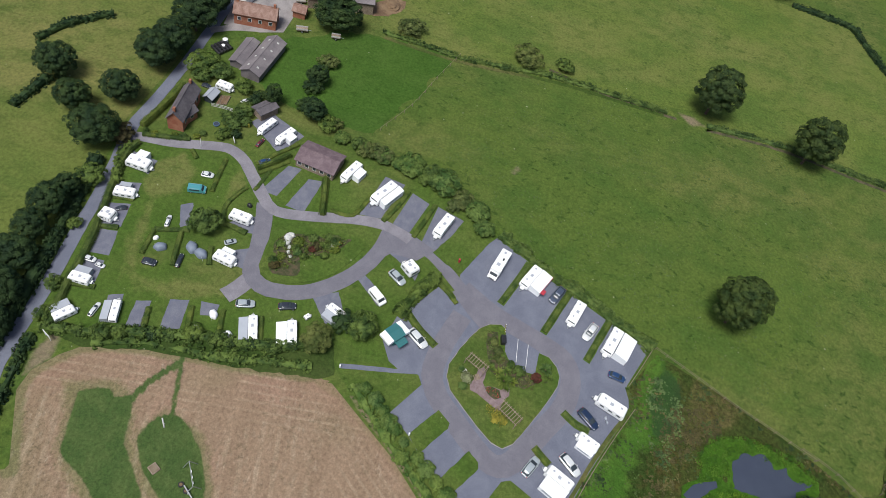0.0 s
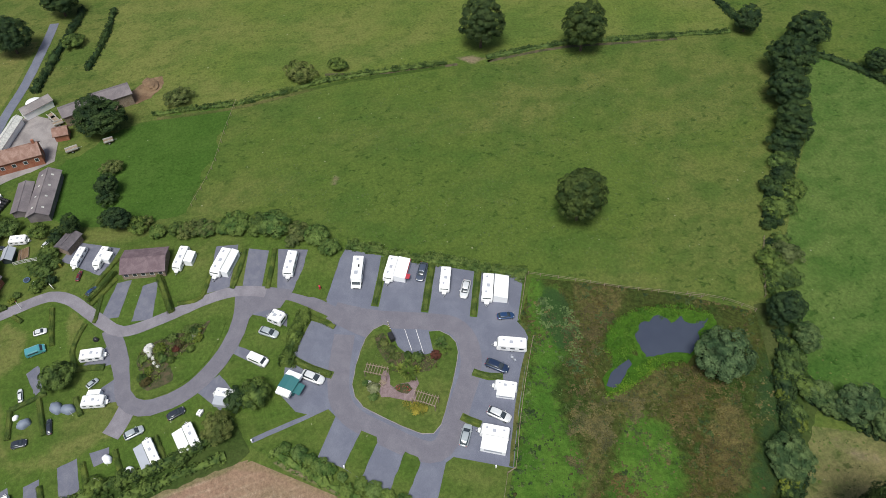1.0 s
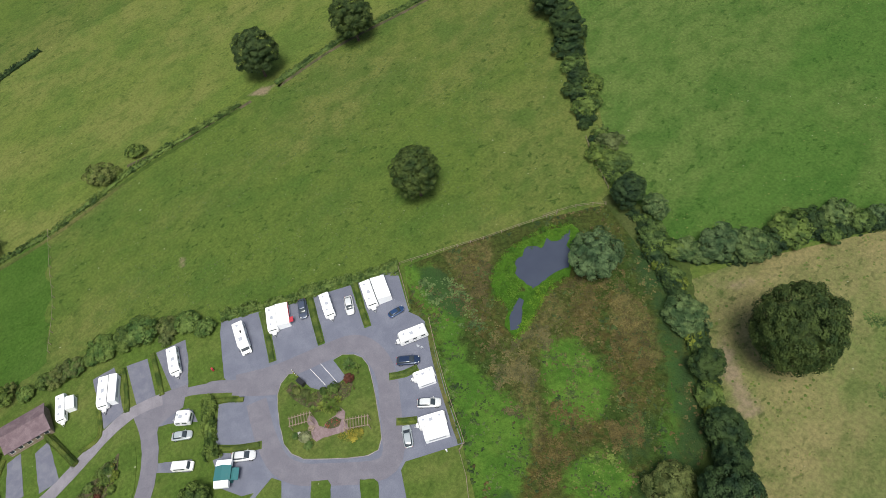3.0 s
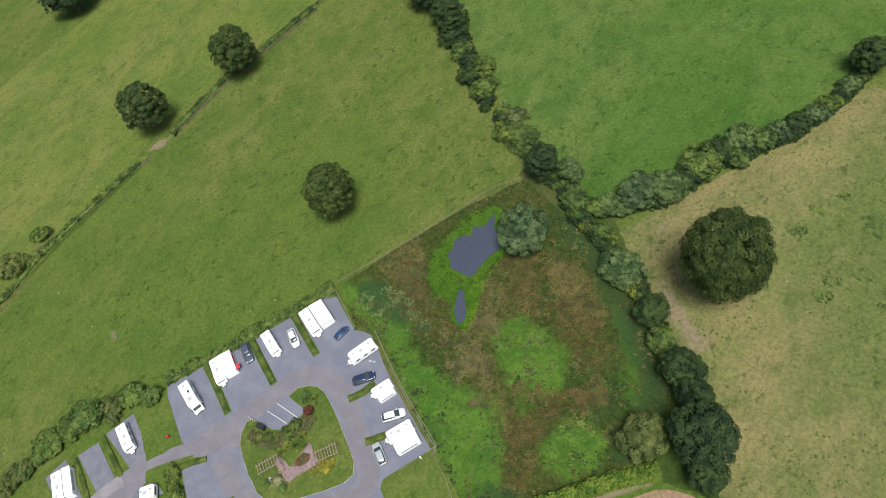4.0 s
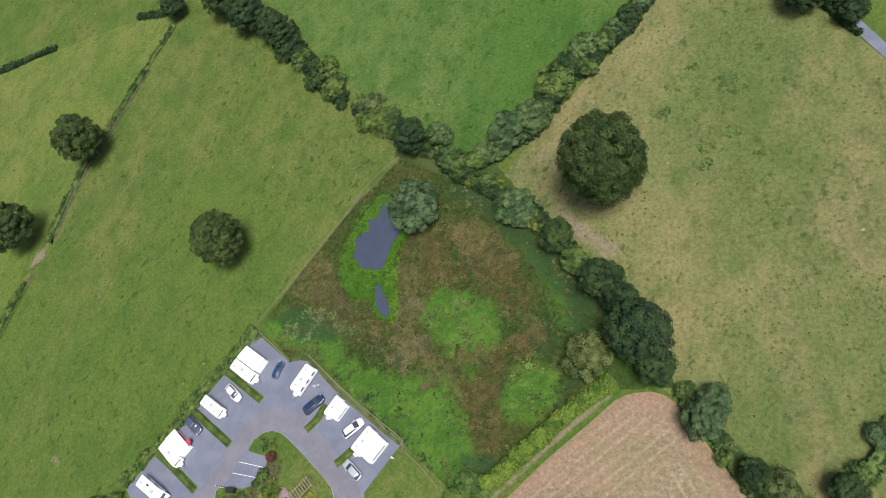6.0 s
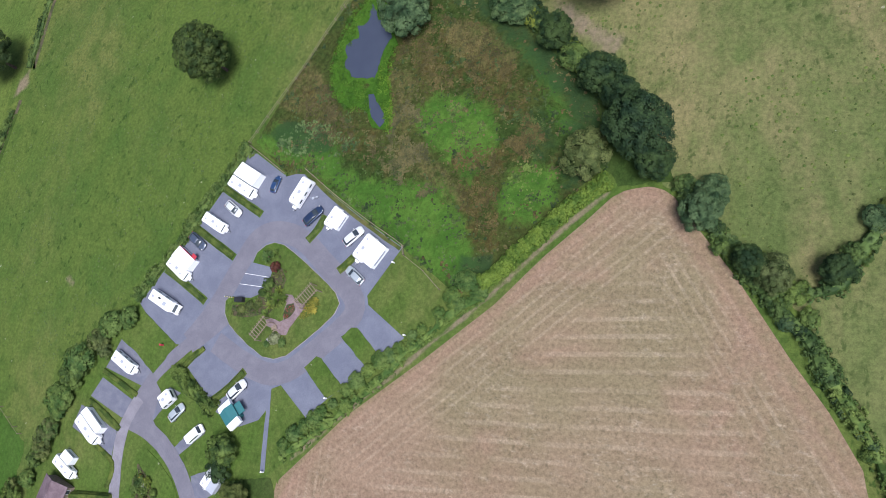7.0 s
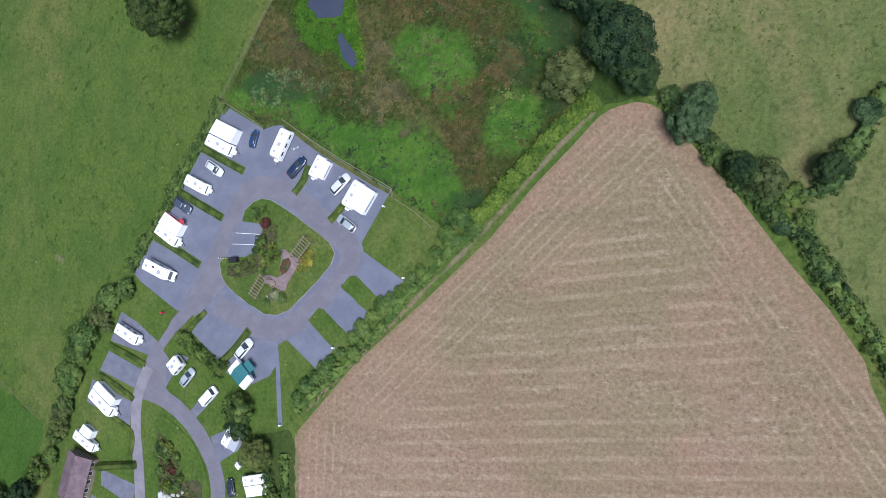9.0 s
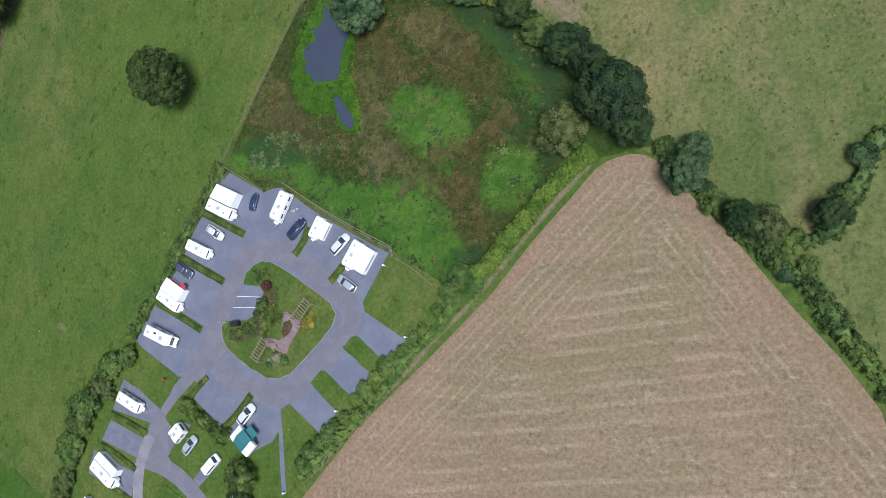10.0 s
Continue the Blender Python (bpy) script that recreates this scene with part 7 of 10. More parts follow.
places += [(-44.3, 53.4, 7, 1.4, 1.06), (-66.9, 70.3, 295, 1.64, 1.22), (-62.6, 65.1, 68, 1.42, 1.08), (-23.7, 42.4, 320, 1.49, 1.12), (-18.1, 41.7, 215, 1.24, 0.96), (3.1, 66.5, 145, 1.17, 0.92), (13.9, 88.9, 34, 1.18, 0.92), (-13.9, 36.7, 212, 1.04, 0.82), (31.1, -2.7, 184, 0.84, 0.69), (38.2, -12.5, 192, 0.87, 0.71), (40.2, -13.9, 266, 0.8, 0.66), (48.6, -18.6, 220, 1.12, 0.88), (53.2, -26, 280, 0.52, 0.43), (54.6, -29.8, 5, 0.50, 0.42)]
places += [(56.2, -11.0, 347, 0.8, 0.67), (59.9, -3.0, 250, 0.56, 0.49), (-90.1, -60.4, 301, 0.97, 0.78), (-95.6, -79.0, 148, 0.92, 0.75), (-98.8, -88.1, 18, 1.22, 0.95), (-149.6, -30.3, 61, 1.28, 0.99), (-103.5, -111.1, 31, 1.1, 0.86), (-59.6, -103.0, 127, 1.57, 1.7), (-51.5, -127.3, 316, 0.71, 0.6), (-37.3, -124.1, 26, 0.77, 0.64), (-30.7, -122.4, 165, 0.8, 0.66)]
places += [(-35.0, -90.7, 161, 0.86, 0.7), (-86.2, -110.0, 331, 0.78, 0.65), (-183.3, -107.5, 135, 1.53, 1.15), (33.4, -5.8, 66, 0.53, 0.54), (40.5, -14.2, 47, 0.47, 0.43), (47.1, -21.1, 92, 0.75, 0.75), (52.8, -25.7, 82, 0.46, 0.40), (-119.5, 104.0, 97, 0.54, 0.53), (-118.5, 104.1, 23, 0.51, 0.43), (-114.9, 100.8, 149, 0.74, 0.56), (-112.2, 99.4, 194, 0.57, 0.51), (-97.9, 90.6, 238, 0.55, 0.54), (-92.2, 86.7, 176, 0.67, 0.57), (-82.8, 80.9, 274, 0.64, 0.61), (-64.2, 65.3, 332, 0.48, 0.39)]
places += [(-50.8, 57.6, 358, 0.71, 0.61), (-44.4, 52.9, 282, 0.71, 0.68), (-29.0, 44.1, 208, 0.62, 0.55), (-17.4, 42.8, 324, 0.79, 0.68), (-3.8, 58.0, 126, 0.56, 0.53), (1.0, 66.1, 172, 0.63, 0.57), (11.1, 80.5, 294, 0.46, 0.43), (0.3, 26.6, 91, 0.66, 0.52), (11.3, 17.4, 90, 0.57, 0.59), (14.4, 15.4, 312, 0.6, 0.59), (16.3, 14.0, 28, 0.63, 0.58), (20.6, 8.4, 112, 0.5, 0.38), (49.9, -17.6, 100, 0.6, 0.46)]
places += [(57.6, -11.5, 97, 0.55, 0.43), (-29.1, -114.9, 221, 0.47, 0.48), (-30.8, -107.7, 196, 0.62, 0.63), (-92.7, -111.3, 88, 0.69, 0.59), (-90.1, -108.7, 238, 0.83, 0.68), (-87.3, -108.8, 359, 0.52, 0.46), (-81.3, -126.1, 33, 0.35, 0.33), (-97.1, -107.3, 141, 0.64, 0.55), (-103.4, -122.2, 60, 1.16, 0.91)]
places += [(-60.6, -83.7, 299, 0.45, 0.4)]
for x, y, turn, wide, tall in places:
    copy_thing(bush_1, pose(x, y, 0, 0, 0, turn) @ Matrix.Diagonal((wide, wide, tall, 1)))
bush_1.matrix_basis = pose(-77.0, 73.9, 0, 0, 0, 276) @ Matrix.Diagonal((1.51, 1.51, 1.13, 1))
places = []
places += [(50.5, -23.9, 132, 0.56, 0.46), (56.1, -32.7, 296, 0.43, 0.36), (-99.9, -107.2, 300, 0.83, 0.68), (31.6, -4.9, 214, 0.78, 0.69), (57.1, -31.6, 299, 0.41, 0.38), (-108.4, 96.6, 358, 0.49, 0.42), (-103.3, 93.2, 173, 0.49, 0.47), (-97.5, 90.0, 331, 0.64, 0.52), (-87.6, 82.5, 35, 0.64, 0.55), (-77.8, 75.3, 298, 0.64, 0.54), (-74.2, 71.8, 97, 0.46, 0.45), (-68.2, 66.9, 145, 0.49, 0.51), (-64.1, 64.2, 355, 0.75, 0.72), (-53.7, 56.5, 34, 0.62, 0.56), (-50.8, 54.0, 205, 0.71, 0.63)]
places += [(-48.6, 52.4, 305, 0.63, 0.55), (-103.7, 92.8, 26, 0.59, 0.49), (-84.6, 81.8, 323, 0.71, 0.73), (-77.6, 76.8, 185, 0.77, 0.76), (-75.8, 75.6, 259, 0.73, 0.71), (-67.9, 68.2, 99, 0.46, 0.4), (-46.9, 54.0, 276, 0.52, 0.39), (-21.8, 39.5, 279, 0.55, 0.5), (-6.4, 31.4, 176, 0.46, 0.42), (58.6, -8.8, 94, 0.46, 0.41), (59.2, -4.7, 327, 0.55, 0.58), (-32.3, -102.2, 145, 0.53, 0.44), (-34.9, -88.0, 274, 0.47, 0.48), (-35.9, -84.2, 256, 0.53, 0.55), (-87.4, -107.1, 54, 0.61, 0.53), (-102.2, -106.8, 117, 0.72, 0.61)]
for x, y, turn, wide, tall in places:
    copy_thing(dark_bush_1, pose(x, y, 0, 0, 0, turn) @ Matrix.Diagonal((wide, wide, tall, 1)))
dark_bush_1.matrix_basis = pose(-69.0, 66.8, 0, 0, 0, 203) @ Matrix.Diagonal((1.64, 1.64, 1.22, 1))
places = []
places += [(-49.0, 53.0, 267, 1.3, 1.0), (-98.3, 125.9, 154, 1.38, 1.05), (-43.4, 53.8, 69, 1.42, 1.08), (-3.2, 62.0, 143, 2.03, 1.46), (5.7, 73.7, 324, 1.31, 1.01), (8.1, 19.4, 18, 1.22, 0.95), (51.5, -21.7, 154, 0.67, 0.53), (60.7, -39.7, 30, 0.46, 0.39), (-91.6, -59.2, 61, 1.38, 1.05)]
places += [(-89.5, -56.9, 317, 1.24, 0.96), (-106.9, -123.0, 174, 1.85, 1.35), (-106.1, -118.3, 129, 1.28, 0.99), (-63.9, -130.2, 3, 1.39, 1.06), (-45.5, -65.0, 23, 1.47, 1.42), (-35.0, -95.6, 44, 0.87, 0.71), (-95.5, -108.0, 161, 1.07, 0.85), (-91.1, -109.7, 179, 0.93, 0.75), (46.4, -19.2, 288, 0.79, 0.72), (-98.3, 90.4, 335, 0.58, 0.51), (-93.4, 87.0, 278, 0.71, 0.66), (-91.9, 84.3, 258, 0.47, 0.39), (-85.0, 79.0, 57, 0.65, 0.52), (-78.9, 74.7, 189, 0.75, 0.74)]
places += [(-60.7, 61.8, 175, 0.71, 0.74), (-42.9, 50.0, 311, 0.5, 0.4), (-101.3, 93.2, 242, 0.49, 0.39), (-92.0, 85.8, 46, 0.46, 0.35), (-60.8, 64.3, 147, 0.49, 0.51), (-52.9, 57.7, 130, 0.78, 0.6), (-40.4, 50.0, 31, 0.57, 0.49), (-37.1, 47.2, 313, 0.7, 0.62), (-27.4, 44.4, 14, 0.76, 0.73), (-24.3, 43.3, 141, 0.71, 0.64), (-14.4, 44.4, 147, 0.58, 0.48), (-7.4, 50.5, 238, 0.46, 0.39), (6.0, 72.7, 180, 0.59, 0.52), (17.2, 99.1, 2, 0.67, 0.69)]
places += [(-21.6, 38.8, 239, 0.69, 0.66), (-13.6, 34.8, 196, 0.56, 0.48), (-93.3, -69.1, 43, 0.65, 0.52), (-30.1, -110.9, 61, 0.77, 0.8), (-33.0, -99.3, 226, 0.53, 0.42), (-36.2, -80.0, 173, 0.7, 0.71), (-94.5, -108.7, 209, 0.84, 0.69), (-92.2, -106.7, 310, 0.69, 0.59), (-85.2, -114.3, 84, 0.39, 0.36), (-82.7, -117.9, 282, 0.4, 0.37), (-107.4, -118.8, 56, 0.92, 0.75), (-63.2, -77.4, 220, 0.48, 0.43), (-64.8, -76.0, 108, 0.56, 0.49)]
places += [(-60.6, -77.3, 357, 0.42, 0.38), (-59.0, -81.4, 321, 0.41, 0.37), (-55.8, -87.1, 81, 0.5, 0.44)]
for x, y, turn, wide, tall in places:
    copy_thing(bush_0, pose(x, y, 0, 0, 0, turn) @ Matrix.Diagonal((wide, wide, tall, 1)))
bush_0.matrix_basis = pose(-63.2, 63.2, 0, 0, 0, 118) @ Matrix.Diagonal((1.39, 1.39, 1.06, 1))
great_oak_0.matrix_basis = pose(13.3, 34.9, 0, 0, 0, 242) @ Matrix.Diagonal((1.03, 1.03, 1.42, 1))
places = []
places += [(-6.3, 52.8, 172, 1.01, 0.8), (-5.5, 30.2, 193, 1.11, 0.65), (34.3, -7.7, 70, 0.84, 0.92)]
for x, y, turn, wide, tall in places:
    copy_thing(willow_0, pose(x, y, 0, 0, 0, turn) @ Matrix.Diagonal((wide, wide, tall, 1)))
willow_0.matrix_basis = pose(-27.8, 28.0, 0, 0, 0, 304) @ Matrix.Diagonal((1.45, 1.45, 1.31, 1))
places = []
places += [(-84.5, -52.5, 328, 0.98, 0.79), (-94.1, -76.4, 324, 1.22, 0.94), (-121.4, -94.5, 286, 1.36, 1.04), (-146.0, -77.0, 116, 1.89, 1.37), (-87.2, -52.1, 233, 0.63, 0.6), (-65.9, -76.3, 103, 0.48, 0.43)]
for x, y, turn, wide, tall in places:
    copy_thing(pale_bush_1, pose(x, y, 0, 0, 0, turn) @ Matrix.Diagonal((wide, wide, tall, 1)))
pale_bush_1.matrix_basis = pose(-49.5, 57.9, 0, 0, 0, 49) @ Matrix.Diagonal((1.65, 1.65, 1.22, 1))
places = []
places += [(-11.5, 48.8, 273, 1.12, 0.88), (35.3, -4.6, 79, 0.83, 0.68)]
for x, y, turn, wide, tall in places:
    copy_thing(willow_1, pose(x, y, 0, 0, 0, turn) @ Matrix.Diagonal((wide, wide, tall, 1)))
willow_1.matrix_basis = pose(-28.0, 48.4, 0, 0, 0, 344) @ Matrix.Diagonal((0.83, 0.83, 0.68, 1))
places = []
places += [(-13.0, 45.5, 299, 1.38, 1.06), (12.6, 84.8, 45, 1.27, 0.98), (15.7, 95.8, 77, 1.17, 0.91), (58.3, -5.4, 311, 0.95, 0.76), (48.4, -23.1, 203, 0.58, 0.6), (57.1, -34.6, 291, 0.32, 0.28), (14.9, 92.9, 40, 0.79, 0.71)]
for x, y, turn, wide, tall in places:
    copy_thing(blue_bush_1, pose(x, y, 0, 0, 0, turn) @ Matrix.Diagonal((wide, wide, tall, 1)))
blue_bush_1.matrix_basis = pose(-15.9, 43.8, 0, 0, 0, 293) @ Matrix.Diagonal((1.43, 1.43, 1.08, 1))
places = []
places += [(7.4, 77.6, 32, 1.19, 0.93), (38.9, -11.8, 288, 0.7, 0.64), (53.6, -27.1, 76, 0.42, 0.33), (54.8, -29.5, 101, 0.31, 0.25), (59.6, -36.9, 334, 0.38, 0.35), (61.3, -38.3, 117, 0.38, 0.38), (-21.9, 42.1, 153, 0.49, 0.5), (-8.8, 48.5, 266, 0.77, 0.58), (-3.8, 56.8, 141, 0.54, 0.47), (11.3, 82.9, 38, 0.6, 0.52), (14.8, 89.8, 162, 0.78, 0.66)]
for x, y, turn, wide, tall in places:
    copy_thing(blue_bush_0, pose(x, y, 0, 0, 0, turn) @ Matrix.Diagonal((wide, wide, tall, 1)))
blue_bush_0.matrix_basis = pose(1.1, 72.6, 0, 0, 0, 335) @ Matrix.Diagonal((1.6, 1.6, 1.19, 1))
places = []
places += [(-17.8, 36.7, 332, 0.82, 0.82), (-14.4, 36.6, 54, 0.86, 0.75), (-2.1, 28.9, 85, 0.82, 0.69), (4.8, 22.6, 259, 0.83, 0.76), (10.4, 17.7, 174, 1.03, 1.0), (-83.9, -115.3, 61, 0.5, 0.45), (-82.5, -119.9, 198, 0.51, 0.45), (-62.9, -75.7, 258, 0.7, 0.59)]
for x, y, turn, wide, tall in places:
    copy_thing(lime_bush_0, pose(x, y, 0, 0, 0, turn) @ Matrix.Diagonal((wide, wide, tall, 1)))
lime_bush_0.matrix_basis = pose(-11.7, 36.0, 0, 0, 0, 22) @ Matrix.Diagonal((1.21, 1.21, 0.94, 1))
places = []
places += [(58, -34.3, 10, 0.63, 0.50), (59.6, -36.8, 315, 0.63, 0.50), (-3.9, 30.1, 273, 0.89, 0.79), (1.9, 26.6, 140, 0.93, 0.72), (7.7, 21.4, 174, 1.1, 0.92), (19.6, 10.1, 190, 0.67, 0.61), (-81.0, -124.0, 203, 0.61, 0.52), (-62.0, -83.6, 78, 0.76, 0.63)]
for x, y, turn, wide, tall in places:
    copy_thing(lime_bush_1, pose(x, y, 0, 0, 0, turn) @ Matrix.Diagonal((wide, wide, tall, 1)))
lime_bush_1.matrix_basis = pose(-1.4, 27.9, 0, 0, 0, 282) @ Matrix.Diagonal((1.3, 1.3, 1.0, 1))
places = []
places += [(45.8, -16.1, 317, 0.72, 0.78), (-40.0, -72.6, 28, 0.78, 0.65)]
for x, y, turn, wide, tall in places:
    copy_thing(pale_tree_0, pose(x, y, 0, 0, 0, turn) @ Matrix.Diagonal((wide, wide, tall, 1)))
pale_tree_0.matrix_basis = pose(14.1, 0.6, 0, 0, 0, 101) @ Matrix.Diagonal((1.06, 1.06, 0.84, 1))
places = []
places += [(-93.7, -73.1, 161, 1.41, 1.07), (-148.0, -41.9, 301, 2.19, 1.56), (47.4, 88.9, 318, 1.04, 0.83), (-100.1, -86.1, 166, 0.82, 0.73)]
for x, y, turn, wide, tall in places:
    copy_thing(pale_bush_0, pose(x, y, 0, 0, 0, turn) @ Matrix.Diagonal((wide, wide, tall, 1)))
pale_bush_0.matrix_basis = pose(-86.6, -50.5, 0, 0, 0, 291) @ Matrix.Diagonal((1.34, 1.34, 1.03, 1))
places = []
places += [(-54.8, -86.4, 131, 0.65, 0.56)]
for x, y, turn, wide, tall in places:
    copy_thing(rust_bush_1, pose(x, y, 0, 0, 0, turn) @ Matrix.Diagonal((wide, wide, tall, 1)))
rust_bush_1.matrix_basis = pose(-77.4, -129.7, 0, 0, 0, 27) @ Matrix.Diagonal((1.73, 1.73, 1.27, 1))
places = []
places += [(-34.0, -35.0, 126, 0.83, 0.69)]
for x, y, turn, wide, tall in places:
    copy_thing(yellow_bush_0, pose(x, y, 0, 0, 0, turn) @ Matrix.Diagonal((wide, wide, tall, 1)))
yellow_bush_0.matrix_basis = pose(-34.5, -33.4, 0, 0, 0, 341) @ Matrix.Diagonal((1.02, 1.02, 0.81, 1))
rust_bush_0.matrix_basis = pose(-62.4, -79.5, 0, 0, 0, 16) @ Matrix.Diagonal((0.65, 0.65, 0.56, 1))

# ---- caravans, awnings and cars ----
blue_car = car(paint("blue", (0.025, 0.06, 0.15)), False, "dark blue hatchback parked on tarmac")
tagged(blue_car, group="cars on the site")
white_car = car(paint("white", (0.72, 0.73, 0.73)), False, "white hatchback parked on the site")
tagged(white_car, group="cars on the site")
grey_car = car(paint("grey", (0.075, 0.092, 0.135)), False, "dark grey-blue hatchback parked beside an awning")
tagged(grey_car, group="cars on the site")
blue_estate = car(paint("navy", (0.020, 0.036, 0.082)), True, "navy estate car parked on tarmac")
tagged(blue_estate, group="cars on the site")
white_estate = car(paint("white", (0.72, 0.73, 0.73)), True, "white hatchback parked on the site")
tagged(white_estate, group="cars on the site")
silver_estate = car(paint("silver", (0.42, 0.46, 0.48)), True, "pale silver saloon parked on the grass")
tagged(silver_estate, group="cars on the site")
silver_car = car(paint("silver", (0.42, 0.46, 0.48)), False, "pale silver saloon parked on the grass")
tagged(silver_car, group="cars on the site")
dark_car = car(paint("dark", (0.035, 0.04, 0.055)), False, "black hatchback parked by a plot")
tagged(dark_car, group="cars on the site")
dark_estate = car(paint("dark", (0.035, 0.04, 0.055)), True, "black hatchback parked by a plot")
tagged(dark_estate, group="cars on the site")
red_car = car(paint("red", (0.14, 0.02, 0.03)), False, "dark red car parked by the hedge")
tagged(red_car, group="cars on the site")
touring_caravan = caravan(False, "white touring caravan with dark windows and roof lights")
tagged(touring_caravan, group="caravans on the site")
white_awning_27_50 = awning(5.0, 2.7, CLOTH, "white canvas awning pitched against a caravan")
tagged(white_awning_27_50, group="awnings")
red_white_awning_27_50 = awning(5.0, 2.7, CLOTH, "white canvas awning with red trim pitched against a caravan", RED)
tagged(red_white_awning_27_50, group="awnings")
white_awning_15_50 = awning(5.0, 1.5, CLOTH, "white canvas awning pitched against a caravan")
tagged(white_awning_15_50, group="awnings")
white_awning_19_50 = awning(5.0, 1.9, CLOTH, "white canvas awning pitched against a caravan")
tagged(white_awning_19_50, group="awnings")
small_caravan = caravan(True, "small white caravan with a short drawbar")
tagged(small_caravan, group="caravans on the site")
white_awning_13_32 = awning(3.2, 1.3, CLOTH, "white canvas awning pitched against a caravan")
tagged(white_awning_13_32, group="awnings")
grey_awning_22_50 = awning(5.0, 2.2, GREY_CLOTH, "grey canvas awning pitched against a caravan")
tagged(grey_awning_22_50, group="awnings")
white_awning_24_50 = awning(5.0, 2.4, CLOTH, "white canvas awning pitched against a caravan")
tagged(white_awning_24_50, group="awnings")
grey_awning_18_40 = awning(4.0, 1.8, GREY_CLOTH, "grey canvas awning pitched against a caravan")
tagged(grey_awning_18_40, group="awnings")
grey_awning_15_30 = awning(3.0, 1.5, GREY_CLOTH, "grey canvas awning pitched against a caravan")
tagged(grey_awning_15_30, group="awnings")
white_awning_17_26 = awning(2.6, 1.7, CLOTH, "white canvas awning pitched against a caravan")
tagged(white_awning_17_26, group="awnings")
white_awning_18_24 = awning(2.4, 1.8, CLOTH, "white canvas awning pitched against a caravan")
tagged(white_awning_18_24, group="awnings")
white_awning_20_28 = awning(2.8, 2.0, CLOTH, "white canvas awning pitched against a caravan")
tagged(white_awning_20_28, group="awnings")
camper = motorhome("long white motorhome with a low cab")
white_van = van(WHITE, "white van parked on a grass plot")
turquoise_van = van(paint("turquoise", (0.10, 0.34, 0.38)), "turquoise camper van parked on the lawn")
for x, y, turn, long, wide in [(-82.1, -98.2, 132.0, 0.73, 0.74)]:
    copy_thing(blue_car, pose(x, y, 0.06, 0, 0, turn) @ Matrix.Diagonal((long, wide * 0.95, (long + wide) * 0.36, 1)))
blue_car.matrix_basis = pose(-50.9, -10.5, 0.06, 0, 0, 80.0) @ Matrix.Diagonal((0.93, 0.96, 0.70, 1))
for x, y, turn, long, wide in [(-47.0, -53.4, 52.0, 1.22, 1.3), (-58.6, -110.9, -172.0, 0.77, 0.58), (-73.6, -108.4, 95.0, 0.66, 0.93), (-44.8, -120.8, 87.0, 0.61, 0.77), (-44.0, -118.3, 82.0, 0.47, 0.61), (-99.7, -109.4, 141.0, 0.6, 0.51)]:
    copy_thing(white_car, pose(x, y, 0.06, 0, 0, turn) @ Matrix.Diagonal((long, wide * 0.95, (long + wide) * 0.36, 1)))
white_car.matrix_basis = pose(-60.1, -17.0, 0.06, 0, 0, -27.0) @ Matrix.Diagonal((1.22, 1.15, 0.92, 1))
grey_car.matrix_basis = pose(-67.4, -25.2, 0.06, 0, 0, -27.0) @ Matrix.Diagonal((1.30, 1.2, 0.95, 1))
blue_estate.matrix_basis = pose(-39.5, -16.2, 0.06, 0, 0, 50.0) @ Matrix.Diagonal((1.21, 1.21, 0.89, 1))
for x, y, turn, long, wide in [(-34.4, -114.6, 173.0, 0.81, 0.6)]:
    copy_thing(white_estate, pose(x, y, 0.06, 0, 0, turn) @ Matrix.Diagonal((long, wide * 0.95, (long + wide) * 0.36, 1)))
white_estate.matrix_basis = pose(-29.0, -19.2, 0.06, 0, 0, 48.0) @ Matrix.Diagonal((1.18, 1.17, 0.87, 1))
for x, y, turn, long, wide in [(-44.2, -88.7, 106.0, 0.91, 1.08)]:
    copy_thing(silver_estate, pose(x, y, 0.06, 0, 0, turn) @ Matrix.Diagonal((long, wide * 0.95, (long + wide) * 0.36, 1)))
silver_estate.matrix_basis = pose(-26.6, -26.8, 0.06, 0, 0, 150.0) @ Matrix.Diagonal((1.14, 1.08, 0.9, 1))
for x, y, turn, long, wide in [(-57.7, -97.0, 125.0, 0.62, 0.74)]:
    copy_thing(silver_car, pose(x, y, 0.06, 0, 0, turn) @ Matrix.Diagonal((long, wide * 0.95, (long + wide) * 0.36, 1)))
silver_car.matrix_basis = pose(-60.3, -60.9, 0.06, 0, 0, 54.0) @ Matrix.Diagonal((1.06, 1.15, 0.9, 1))
for x, y, turn, long, wide in [(-47.7, -110.0, 91.0, 0.7, 0.99), (-58.6, -121.0, -62.0, 0.57, 0.66), (-97.4, -121.9, 161.0, 0.65, 0.43), (-101.0, -119.9, 88.0, 0.54, 0.79)]:
    copy_thing(dark_car, pose(x, y, 0.06, 0, 0, turn) @ Matrix.Diagonal((long, wide * 0.95, (long + wide) * 0.36, 1)))
dark_car.matrix_basis = pose(-46.2, -80.7, 0.06, 0, 0, 109.0) @ Matrix.Diagonal((0.87, 0.96, 0.68, 1))
dark_estate.matrix_basis = pose(-49.9, -104.7, 0.06, 0, 0, -175.0) @ Matrix.Diagonal((0.85, 0.58, 0.53, 1))
red_car.matrix_basis = pose(-87.4, -101.2, 0.06, 0, 0, 165.0) @ Matrix.Diagonal((0.74, 0.53, 0.47, 1))
